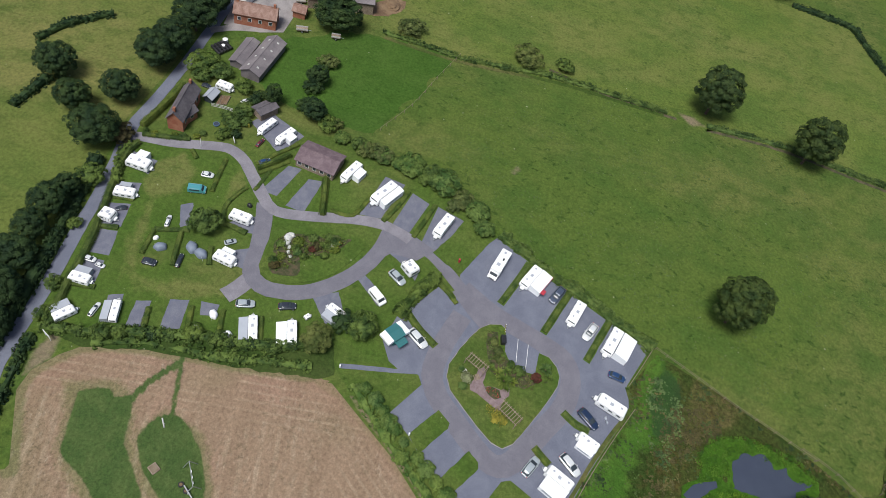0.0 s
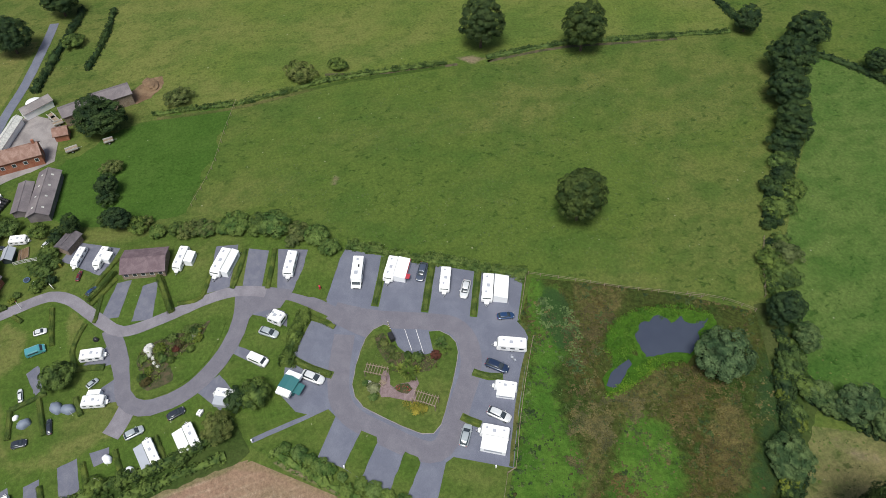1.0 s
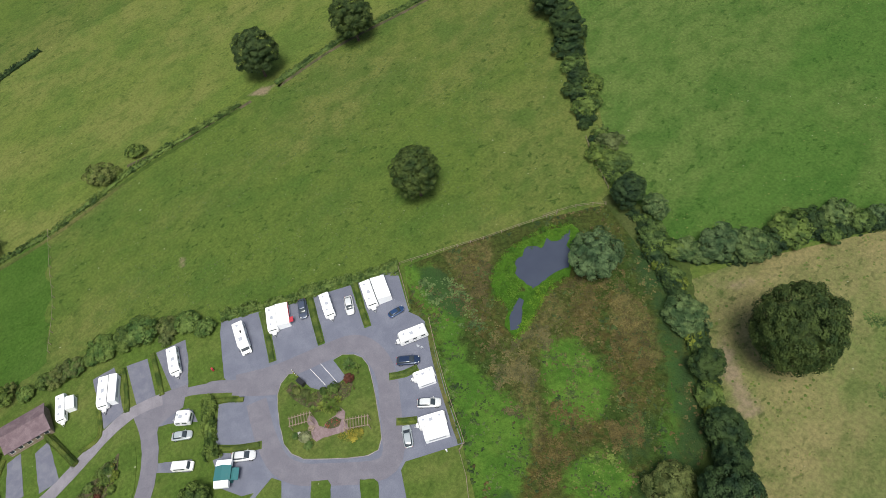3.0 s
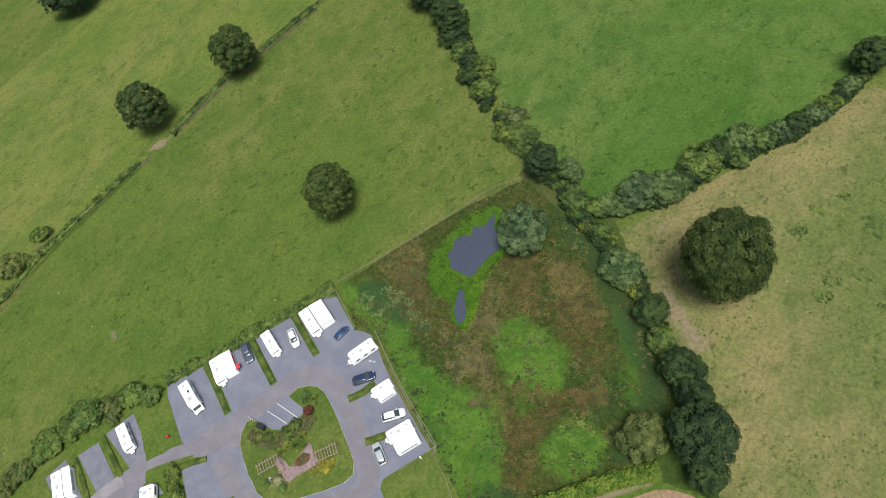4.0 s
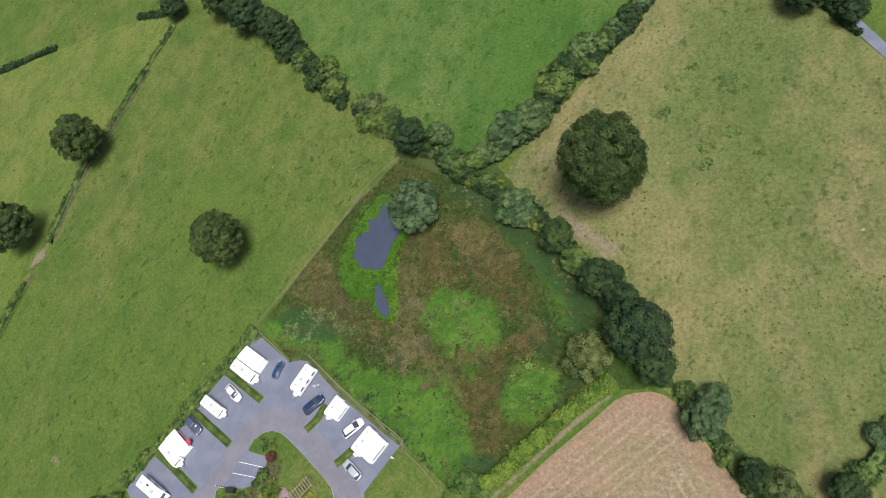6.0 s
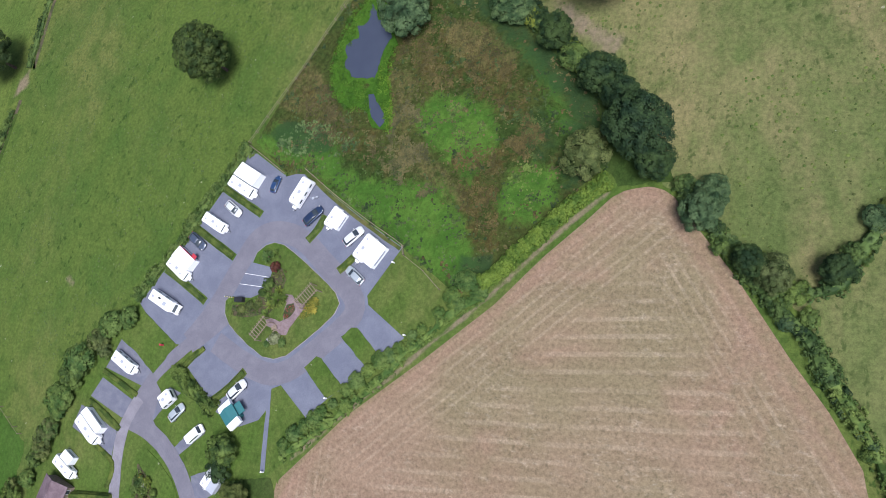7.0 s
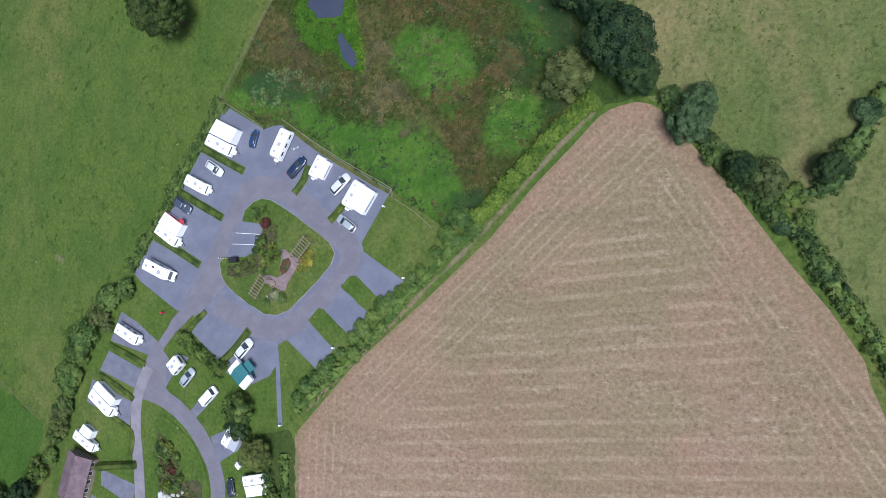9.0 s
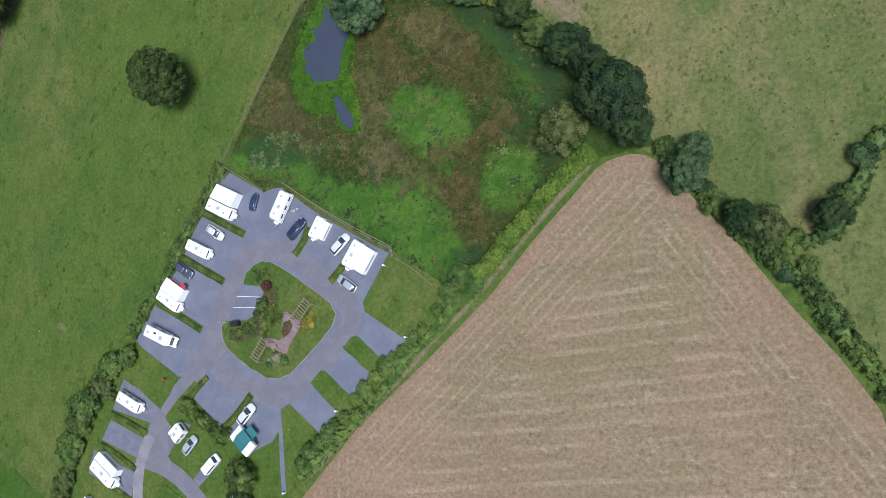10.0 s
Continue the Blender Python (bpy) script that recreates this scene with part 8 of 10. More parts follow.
for x, y, turn, long, wide in [(-69.8, -31.9, -26.0, 1.17, 1.08), (-63.5, -20.7, -20.0, 1.13, 1.1), (-77.4, -53.9, -19.0, 1.2, 1.1), (-82.0, -69.3, -28.0, 1.35, 1.13), (-43.3, -11.8, -111.0, 1.1, 1.22), (-34.4, -16.1, -114.0, 0.8, 0.88), (-25.5, -21.3, -117.0, 0.98, 1.07), (-64.2, -97.1, 84.0, 0.83, 1.11), (-52.9, -96.3, 79.0, 0.8, 1.06), (-39.2, -85.3, -161.0, 0.98, 0.84), (-40.4, -77.8, -162.0, 0.99, 0.9), (-47.8, -71.0, -113.0, 0.73, 0.86), (-35.1, -110.8, -167.0, 0.84, 0.7), (-31.8, -118.9, 141.0, 0.72, 0.84), (-39.7, -120.0, 89.0, 0.72, 0.96), (-62.3, -121.9, 98.0, 0.78, 1.0), (-70.9, -122.8, 86.0, 0.91, 1.27), (-92.7, -101.3, -22.0, 0.98, 0.78), (-91.2, -96.2, -24.0, 1.02, 0.83), (-85.8, -78.3, -21.0, 1.16, 0.96), (-102.0, -115.5, 82.0, 0.71, 1.01)]:
    copy_thing(touring_caravan, pose(x, y, 0.06, 0, 0, turn) @ Matrix.Diagonal((long, wide * 0.95, (long + wide) * 0.36, 1)))
touring_caravan.matrix_basis = pose(-58.6, -12.2, 0.06, 0, 0, -21.0) @ Matrix.Diagonal((1.24, 1.12, 0.95, 1))
for x, y, turn, long, wide in [(-24.3, -21.6, -117.0, 0.98, 1.07)]:
    copy_thing(white_awning_27_50, pose(x, y, 0.06, 0, 0, turn) @ Matrix.Diagonal((long, wide * 0.95, (long + wide) * 0.36, 1)))
white_awning_27_50.matrix_basis = pose(-58.3, -10.8, 0.06, 0, 0, -21.0) @ Matrix.Diagonal((1.24, 1.18, 0.95, 1))
red_white_awning_27_50.matrix_basis = pose(-69.6, -30.7, 0.06, 0, 0, -26.0) @ Matrix.Diagonal((1.17, 1.03, 0.81, 1))
white_awning_15_50.matrix_basis = pose(-81.7, -68.0, 0.06, 0, 0, -28.0) @ Matrix.Diagonal((1.35, 1.07, 0.89, 1))
white_awning_19_50.matrix_basis = pose(-33.5, -16.3, 0.06, 0, 0, -114.0) @ Matrix.Diagonal((0.74, 0.77, 0.56, 1))
for x, y, turn, long, wide in [(-55.5, -122.3, 84.0, 0.95, 1.22), (-45.1, -76.1, 144.0, 0.43, 0.44)]:
    copy_thing(small_caravan, pose(x, y, 0.06, 0, 0, turn) @ Matrix.Diagonal((long, wide * 0.95, (long + wide) * 0.36, 1)))
small_caravan.matrix_basis = pose(-63.2, -58.8, 0.06, 0, 0, -130.0) @ Matrix.Diagonal((1.1, 1.2, 0.9, 1))
white_awning_13_32.matrix_basis = pose(-54.1, -96.3, 0.06, 0, 0, 79.0) @ Matrix.Diagonal((0.8, 1.01, 0.67, 1))
for x, y, turn, long, wide in [(-46.9, -71.2, -113.0, 0.73, 0.86), (-34.7, -111.6, -167.0, 0.84, 0.7), (-32.3, -119.7, 141.0, 0.72, 0.84)]:
    copy_thing(grey_awning_22_50, pose(x, y, 0.06, 0, 0, turn) @ Matrix.Diagonal((long, wide * 0.95, (long + wide) * 0.36, 1)))
grey_awning_22_50.matrix_basis = pose(-38.6, -86.1, 0.06, 0, 0, -161.0) @ Matrix.Diagonal((0.98, 0.80, 0.66, 1))
white_awning_24_50.matrix_basis = pose(-39.8, -78.7, 0.06, 0, 0, -162.0) @ Matrix.Diagonal((0.99, 0.85, 0.68, 1))
grey_awning_18_40.matrix_basis = pose(-40.7, -120.2, 0.06, 0, 0, 89.0) @ Matrix.Diagonal((0.72, 0.91, 0.60, 1))
grey_awning_15_30.matrix_basis = pose(-63.4, -122.4, 0.06, 0, 0, 98.0) @ Matrix.Diagonal((0.78, 0.95, 0.64, 1))
white_awning_17_26.matrix_basis = pose(-72.3, -123.0, 0.06, 0, 0, 86.0) @ Matrix.Diagonal((0.91, 1.21, 0.78, 1))
white_awning_18_24.matrix_basis = pose(-91.1, -95.3, 0.06, 0, 0, -24.0) @ Matrix.Diagonal((1.02, 0.79, 0.67, 1))
white_awning_20_28.matrix_basis = pose(-85.8, -77.1, 0.06, 0, 0, -21.0) @ Matrix.Diagonal((1.16, 0.91, 0.76, 1))
camper.matrix_basis = pose(-70.7, -39.5, 0.06, 0, 0, -17.0) @ Matrix.Diagonal((1.24, 1.1, 0.92, 1))
white_van.matrix_basis = pose(-54.0, -63.8, 0.06, 0, 0, 50.0) @ Matrix.Diagonal((0.9, 1.0, 0.85, 1))
turquoise_van.matrix_basis = pose(-68.7, -108.8, 0.06, 0, 0, 102.0) @ Matrix.Diagonal((0.8, 1.04, 0.68, 1))
trailer_tent = root("trailer_tent", pose(-46.0, -58.2, 0.06, 0, 0, -38.0) @ Matrix.Scale(1.06, 4))
part("roof", slope_roof(2.6, 3.0, 2.0, 2.5, 0.1, 0.06), TEAL, trailer_tent)
part("canopy", side_profile([(-2.6, 1.3), (-2.6, 1.95), (-1.4, 2.25), (-1.4, 1.3)], 1.5, 1, (0, 1), 0.02), CLOTH, trailer_tent, "white canvas bed wing")
part("wing", side_profile([(1.4, 1.3), (1.4, 2.25), (2.6, 1.95), (2.6, 1.3)], 1.4, 1, (0, 1), 0.02), CLOTH, trailer_tent)
part("porch", slope_roof(2.2, 1.6, 1.5, 1.8, 0.05, 0.05), TEAL, trailer_tent).location = (0.2, 2.1, 0)
part("wall", gable_walls(2.5, 2.9, 1.95, 2.42), TEAL, trailer_tent)
part("trailer", box(2.4, 1.5, 0.5, (0, 0, 0.35), 0.05), BLACK, trailer_tent)
for s in (-1, 1):
    wheel(trailer_tent, 0, s * 0.9, 0.28)
tagged(trailer_tent, "teal and white trailer tent with opened wings", "tent")
def tent_at(mat, r, h, x, y, turn, label):
    t = dome_tent(mat, r, h, label)
    t.matrix_basis = pose(x, y, 0.05, 0, 0, turn)

tent_at(TENT_CLOTH, 1.0, 1.2, -51.9, -109.6, 111, "grey dome tent pitched on a hedged plot")
tent_at(TENT_CLOTH, 1.15, 1.3, -53.8, -103.7, 37, "grey-blue tunnel tent pitched on a hedged plot")
tent_at(TENT_CLOTH, 1.1, 1.3, -52.9, -101.4, 248, "grey-blue dome tent beside a larger one")
tent_at(CLOTH, 0.8, 1.1, -40.1, -93.6, 219, "small white tent on a grass plot")
tent_at(CLOTH, 0.5, 0.6, -53.8, -111.4, 147, "small pale tent beside a grey one")
tent_at(CLOTH, 0.7, 0.9, -36.1, -95.6, 76, "small white gear tent by the hedge")
# plain black dome added in place of a small motorbike-like thing
tent_at(BLACK, 0.5, 0.8, -68.5, -96.8, 59, "dark dome standing in for a small bike-like thing by a caravan")
tent_at(CLOTH, 0.7, 1.2, -36.7, -89.5, 278, "small white gear tent beside an awning")

# ---- buildings ----
building("amenity_block", (-86.3, -86.1), 81.0, 9.5, 6.6, 2.3, 3.4, SLATE, TIMBER, "long timber amenity block with a brown shallow roof", windows=5)
building("house", (-89.9, -120.7), -177.0, 11.4, 3.6, 3.6, 5.6, BLUE_SLATE, BRICK, "orange brick house with a dark slate roof", windows=3, chimneys=2, category='house')
building("house_wing", (-89.0, -119.3), 158.0, 3.2, 2.4, 2.4, 3.6, BLUE_SLATE, BRICK, "lower slate-roofed wing of the brick house", windows=1, door=False)
building("garage", (-97.5, -103.5), 146.0, 5.0, 3.2, 2.2, 2.7, BLUE_SLATE, TIMBER, "small garage with a flat slate-grey roof")
building("farm_shed", (-115.3, -110.3), 173.0, 15.2, 5.0, 2.3, 3.6, GREY_ROOF, GREY_ROOF, "long grey sheet-roofed farm shed", lights=4)
building("farm_shed", (-115.6, -115.5), 175.0, 10.0, 3.3, 1.9, 2.5, GREY_ROOF, GREY_ROOF, "lower dark lean-to beside the farm shed")
building("farmhouse", (-130.8, -117.8), 99.0, 11.1, 5.0, 3.6, 5.6, TILE, BRICK, "brick farmhouse with a red clay tile roof", windows=4, chimneys=2, category='house')
building("barn", (-147.0, -103.9), 109.0, 8.7, 5.0, 3.4, 4.6, GREY_ROOF, TIMBER, "grey sheet-roofed barn by the farmyard")
building("barn", (-150.0, -94.8), 105.0, 9.9, 5.4, 3.8, 5.2, GREY_ROOF, TIMBER, "taller grey sheet-roofed barn by the farmyard")
building("brick_shed", (-139.2, -108.1), 92.0, 3.4, 3.6, 2.2, 3.2, TILE, BRICK, "small brick shed with a clay tile roof")
building("cattle_stalls", (-141.6, -122.2), -18.0, 13.9, 2.3, 2.2, 2.8, STONE, WHITE, "row of pale roofed stalls along the yard")
building("white_shed", (-152.5, -115.7), 124.0, 8.2, 2.9, 2.4, 3.4, CONCRETE, WHITE, "whitewashed outbuilding beside the road")
building("greenhouse", (-97.4, -117.1), 171.0, 3.2, 2.1, 1.6, 2.3, GREY_CLOTH, GLASS, "small glass greenhouse with a pale frame", door=False)
building("far_house", (28.6, 109.1), -45.0, 4.0, 2.2, 3.0, 4.6, BLUE_SLATE, WHITE, "far white cottage with a slate roof", windows=2, chimneys=1, category='house')
trailer = root("trailer", pose(-146.7, -110.8, 0.05, 0, 0, 35.0))
part("bed", box(3.3, 1.5, 0.25, (0, 0, 0.6), 0.03), TIMBER, trailer)
part("side_board", box(3.3, 0.06, 0.4, (0, 0.72, 0.85), 0.01), STONE, trailer)
part("side_board", box(3.3, 0.06, 0.4, (0, -0.72, 0.85), 0.01), STONE, trailer)
part("drawbar", tube(0.05, (1.6, 0, 0.6), (2.6, 0, 0.4), 6), STEEL, trailer)
for s in (-1, 1):
    wheel(trailer, 0, s * 0.85, 0.35)
tagged(trailer, "rusty tipping trailer parked in the farmyard", "trailer")
trailer = root("trailer", pose(-148.4, -111.7, 0.05, 0, 0, 36.0))
part("bed", box(2.5, 1.5, 0.25, (0, 0, 0.6), 0.03), TIMBER, trailer)
part("side_board", box(2.5, 0.06, 0.4, (0, 0.72, 0.85), 0.01), STONE, trailer)
part("side_board", box(2.5, 0.06, 0.4, (0, -0.72, 0.85), 0.01), STONE, trailer)
part("drawbar", tube(0.05, (1.2, 0, 0.6), (2.2, 0, 0.4), 6), STEEL, trailer)
for s in (-1, 1):
    wheel(trailer, 0, s * 0.85, 0.35)
tagged(trailer, "grey stock trailer parked in the farmyard", "trailer")
trailer = root("trailer", pose(-144.7, -109.7, 0.05, 0, 0, 110.0))
part("bed", box(2.7, 1.5, 0.25, (0, 0, 0.6), 0.03), TIMBER, trailer)
part("side_board", box(2.7, 0.06, 0.4, (0, 0.72, 0.85), 0.01), STONE, trailer)
part("side_board", box(2.7, 0.06, 0.4, (0, -0.72, 0.85), 0.01), STONE, trailer)
part("drawbar", tube(0.05, (1.4, 0, 0.6), (2.4, 0, 0.4), 6), STEEL, trailer)
for s in (-1, 1):
    wheel(trailer, 0, s * 0.85, 0.35)
tagged(trailer, "long flat trailer parked in the farmyard", "trailer")
trailer = root("trailer", pose(-133.4, -96.0, 0.05, 0, 0, 102.0))
part("bed", box(2.5, 1.5, 0.25, (0, 0, 0.6), 0.03), TIMBER, trailer)
part("side_board", box(2.5, 0.06, 0.4, (0, 0.72, 0.85), 0.01), STONE, trailer)
part("side_board", box(2.5, 0.06, 0.4, (0, -0.72, 0.85), 0.01), STONE, trailer)
part("drawbar", tube(0.05, (1.2, 0, 0.6), (2.2, 0, 0.4), 6), STEEL, trailer)
for s in (-1, 1):
    wheel(trailer, 0, s * 0.85, 0.35)
tagged(trailer, "white flat trailer standing on grass", "trailer")
trailer = root("trailer", pose(-132.4, -105.4, 0.05, 0, 0, 106.0))
part("bed", box(3.2, 1.5, 0.25, (0, 0, 0.6), 0.03), TIMBER, trailer)
part("side_board", box(3.2, 0.06, 0.4, (0, 0.72, 0.85), 0.01), STONE, trailer)
part("side_board", box(3.2, 0.06, 0.4, (0, -0.72, 0.85), 0.01), STONE, trailer)
part("drawbar", tube(0.05, (1.6, 0, 0.6), (2.6, 0, 0.4), 6), STEEL, trailer)
for s in (-1, 1):
    wheel(trailer, 0, s * 0.85, 0.35)
tagged(trailer, "old timber trailer standing on grass", "trailer")
bale = tagged(part("bale", tube(0.42, (0, -0.45, 0.42), (0, 0.45, 0.42), 18), BLACK), "round silage bale wrapped in black film", "bale", group="silage bales")
for row in range(4):
    for k in range(5):
        m = pose(-113.6, -121.6, 0.02, 0, 0, 151) @ pose(k * 0.95 + 0.15 * row, row * 1.0, 0)
        if row or k:
            copy_thing(bale, m)
        else:
            first_bale = m
bale.matrix_basis = first_bale
tank = part("tank", tube(2.2, (0, 0, 0), (0, 0, 2.40), 20), WHITE)
part("lid", tube(2.2, (0, 0, 2.40), (0, 0, 3.0), 20, 0.66), WHITE, tank)
tank.location = (-153.8, -116.2, 0.06)
tagged(tank, "white round storage tank by the barn", "tank")
tank = part("tank", tube(1.8, (0, 0, 0), (0, 0, 2.08), 20), WHITE)
part("lid", tube(1.8, (0, 0, 2.08), (0, 0, 2.6), 20, 0.54), WHITE, tank)
tank.location = (-154.5, -113.6, 0.06)
tagged(tank, "white round storage tank by the barn", "tank")
tank = part("tank", tube(0.7, (0, 0, 0), (0, 0, 0.88), 20), WHITE)
part("lid", tube(0.7, (0, 0, 0.88), (0, 0, 1.1), 20, 0.21), WHITE, tank)
tank.location = (-119.1, -122.1, 0.06)
tagged(tank, "white plastic bulk container by the bales", "tank")
tank = part("tank", tube(0.55, (0, 0, 0), (0, 0, 0.72), 20), WHITE)
part("lid", tube(0.55, (0, 0, 0.72), (0, 0, 0.9), 20, 0.17), WHITE, tank)
tank.location = (-116.8, -121.7, 0.06)
tagged(tank, "white plastic bulk container by the bales", "tank")
bed = part("raised_bed", box(3.3, 0.6, 0.3, (0, 0, 0), 0.02), TIMBER)
part("soil", box(3.1, 0.45, 0.04, (0, 0, 0.29)), EARTH, bed)
bed.matrix_basis = pose(-97.6, -115.1, 0.03, 0, 0, 180)
tagged(bed, "timber raised vegetable bed in the garden", "garden bed", "raised beds")
bed = part("raised_bed", box(3.2, 0.6, 0.3, (0, 0, 0), 0.02), TIMBER)
part("soil", box(3.0, 0.45, 0.04, (0, 0, 0.29)), EARTH, bed)
bed.matrix_basis = pose(-97.8, -114.4, 0.03, 0, 0, -178)
tagged(bed, "timber raised vegetable bed in the garden", "garden bed", "raised beds")
bed = part("raised_bed", box(3.2, 0.6, 0.3, (0, 0, 0), 0.02), TIMBER)
part("soil", box(3.0, 0.45, 0.04, (0, 0, 0.29)), EARTH, bed)
bed.matrix_basis = pose(-98.0, -113.9, 0.03, 0, 0, 180)
tagged(bed, "timber raised vegetable bed in the garden", "garden bed", "raised beds")
bed = part("raised_bed", box(3.2, 0.6, 0.3, (0, 0, 0), 0.02), TIMBER)
part("soil", box(3.0, 0.45, 0.04, (0, 0, 0.29)), EARTH, bed)
bed.matrix_basis = pose(-98.2, -113.4, 0.03, 0, 0, -178)
tagged(bed, "timber raised vegetable bed in the garden", "garden bed", "raised beds")

# ---- garden and play things ----
pergola((-35.4, -32.6), -124.0, 5.3, 1.9, "weathered timber pergola over the garden path")
pergola((-44.2, -40.6), -118.0, 4.9, 1.7, "short weathered timber pergola on the island")
picnic_table((-41.9, -39.9), 30, "weathered timber picnic table on the paving").matrix_basis = pose(-41.9, -39.9, 0.2, 0, 0, 30) @ Matrix.Scale(0.7, 4)
for k in range(2):
    chair = root("camp_chair", pose(-40.7 + 0.8 * k, -12.5 + 0.3 * k, 0.06, 0, 0, 30 + 70 * k))
    part("seat", box(0.5, 0.5, 0.05, (0, 0, 0.4), 0.02), GREY_CLOTH, chair)
    part("backrest", box(0.06, 0.5, 0.5, (-0.25, 0, 0.45), 0.02), GREY_CLOTH, chair)
    for x, y in ((-0.22, -0.22), (0.22, -0.22), (-0.22, 0.22), (0.22, 0.22)):
        part("leg", tube(0.02, (x, y, 0), (x, y, 0.4), 6), STEEL, chair)
    tagged(chair, "grey folding camp chair beside a caravan", "chair", group="camp chairs")
boulder((-62.9, -86.1), 1.1, 1, "pale rockery boulder in the flower bed")
boulder((-63.7, -85.6), 1.0, 2, "pale rockery boulder in the flower bed")
boulder((-61.5, -85.9), 0.9, 3, "pale rockery boulder in the flower bed")
boulder((-60.6, -85.0), 0.6, 4, "pale rockery boulder in the flower bed")
boulder((-59.3, -84.8), 0.5, 5, "pale rockery boulder in the flower bed")
boulder((-58.3, -84.1), 0.45, 6, "pale rockery boulder in the flower bed")
boulder((-64.0, -75.8), 0.5, 7, "pale rockery boulder in the flower bed")
boulder((-63.6, -78.3), 0.5, 8, "pale rockery boulder in the flower bed")
boulder((-42.9, -42.6), 0.6, 12, "pale garden boulder on the island")
bin_store = part("bin_store", box(1.9, 1.0, 1.1, (0, 0, 0), 0.06), BLACK)
part("lid", box(1.95, 1.05, 0.08, (0, 0, 1.1), 0.02), BLACK, bin_store)
bin_store.matrix_basis = pose(-52.0, -35.8, 0.17, 0, 0, 10.0)
tagged(bin_store, "black lidded bin store beside the bays", "bin")
bollard = part("bollard", tube(0.09, (0, 0, 0), (0, 0, 0.8), 8), YELLOW_LEAF)
part("cap", tube(0.1, (0, 0, 0.8), (0, 0, 0.88), 8, 0.05), WHITE, bollard)
bollard.location = (-55.9, -35.7, 0.06)
tagged(bollard, "short yellow marker post at the bays", "bollard", "marker posts")
bollard = part("bollard", tube(0.09, (0, 0, 0), (0, 0, 0.8), 8), YELLOW_LEAF)
part("cap", tube(0.1, (0, 0, 0.8), (0, 0, 0.88), 8, 0.05), WHITE, bollard)
bollard.location = (-55.3, -35.7, 0.06)
tagged(bollard, "short yellow marker post at the bays", "bollard", "marker posts")
bollard = part("bollard", tube(0.09, (0, 0, 0), (0, 0, 0.8), 8), YELLOW_LEAF)
part("cap", tube(0.1, (0, 0, 0.8), (0, 0, 0.88), 8, 0.05), WHITE, bollard)
bollard.location = (-54.7, -35.7, 0.06)
tagged(bollard, "short yellow marker post at the bays", "bollard", "marker posts")
bollard = part("bollard", tube(0.09, (0, 0, 0), (0, 0, 0.8), 8), YELLOW_LEAF)
part("cap", tube(0.1, (0, 0, 0.8), (0, 0, 0.88), 8, 0.05), WHITE, bollard)
bollard.location = (-54.1, -35.6, 0.06)
tagged(bollard, "short yellow marker post at the bays", "bollard", "marker posts")
hookup = part("hookup_post", box(0.3, 0.25, 0.8, (0, 0, 0), 0.03), WHITE)
part("lid", box(0.34, 0.29, 0.1, (0, 0, 0.8), 0.02), WHITE, hookup)
hookup.location = (-13.4, -36.1, 0.04)
tagged(hookup, "white electric hook-up post at a plot corner", "hook-up post", "hook-up posts")
hookup = part("hookup_post", box(0.3, 0.25, 0.8, (0, 0, 0), 0.03), WHITE)
part("lid", box(0.34, 0.29, 0.1, (0, 0, 0.8), 0.02), WHITE, hookup)
hookup.location = (-26.6, -50.6, 0.04)
tagged(hookup, "white electric hook-up post at a plot corner", "hook-up post", "hook-up posts")
hookup = part("hookup_post", box(0.3, 0.25, 0.8, (0, 0, 0), 0.03), WHITE)
part("lid", box(0.34, 0.29, 0.1, (0, 0, 0.8), 0.02), WHITE, hookup)
hookup.location = (-52.9, -57.5, 0.04)
tagged(hookup, "white electric hook-up post at a plot corner", "hook-up post", "hook-up posts")
hookup = part("hookup_post", box(0.3, 0.25, 0.8, (0, 0, 0), 0.03), WHITE)
part("lid", box(0.34, 0.29, 0.1, (0, 0, 0.8), 0.02), WHITE, hookup)
hookup.location = (-19.1, -23.1, 0.04)
tagged(hookup, "white electric hook-up post at a plot corner", "hook-up post", "hook-up posts")
hookup = part("hookup_post", box(0.3, 0.25, 0.8, (0, 0, 0), 0.03), WHITE)
part("lid", box(0.34, 0.29, 0.1, (0, 0, 0.8), 0.02), WHITE, hookup)
hookup.location = (-36.4, -66.8, 0.04)
tagged(hookup, "white electric hook-up post at a plot corner", "hook-up post", "hook-up posts")
garden_bench = root("garden_bench", pose(-87.1, -110.9, 0.03, 0, 0, 10))
part("seat", box(1.8, 0.5, 0.08, (0, 0, 0.42), 0.02), WHITE, garden_bench)
part("backrest", box(1.8, 0.08, 0.5, (0, 0.25, 0.45), 0.02), WHITE, garden_bench)
for x in (-0.8, 0.8):
    part("leg", box(0.08, 0.45, 0.42, (x, 0, 0), 0.01), WHITE, garden_bench)
tagged(garden_bench, "white garden bench on the cottage lawn", "bench")
part("red_box", box(0.5, 0.4, 1.0, (0, 0, 0), 0.04), RED).location = (-69.3, -48.5, 0.1)
tagged(bpy.data.objects["red_box"], "red fire point box on the grass", "fire point")
swing_set((-9.1, -84.9), 30.0, "grey steel swing set on the play lawn").location.z = 0.06
sand = part("sandpit", box(1.7, 1.5, 0.25, (0, 0, 0), 0.05), TIMBER)
part("sand", box(1.4, 1.2, 0.05, (0, 0, 0.22)), BARE, sand)
sand.matrix_basis = pose(-9.0, -91.5, 0.06, 0, 0, 55.0)
tagged(sand, "timber edged sandpit on the play lawn", "sandpit")
seesaw = root("seesaw", pose(-6.6, -84.5, 0.06, 0, 0, 51.0))
part("beam", box(2.8, 0.2, 0.1, (0, 0, 0.5), 0.02), STEEL, seesaw)
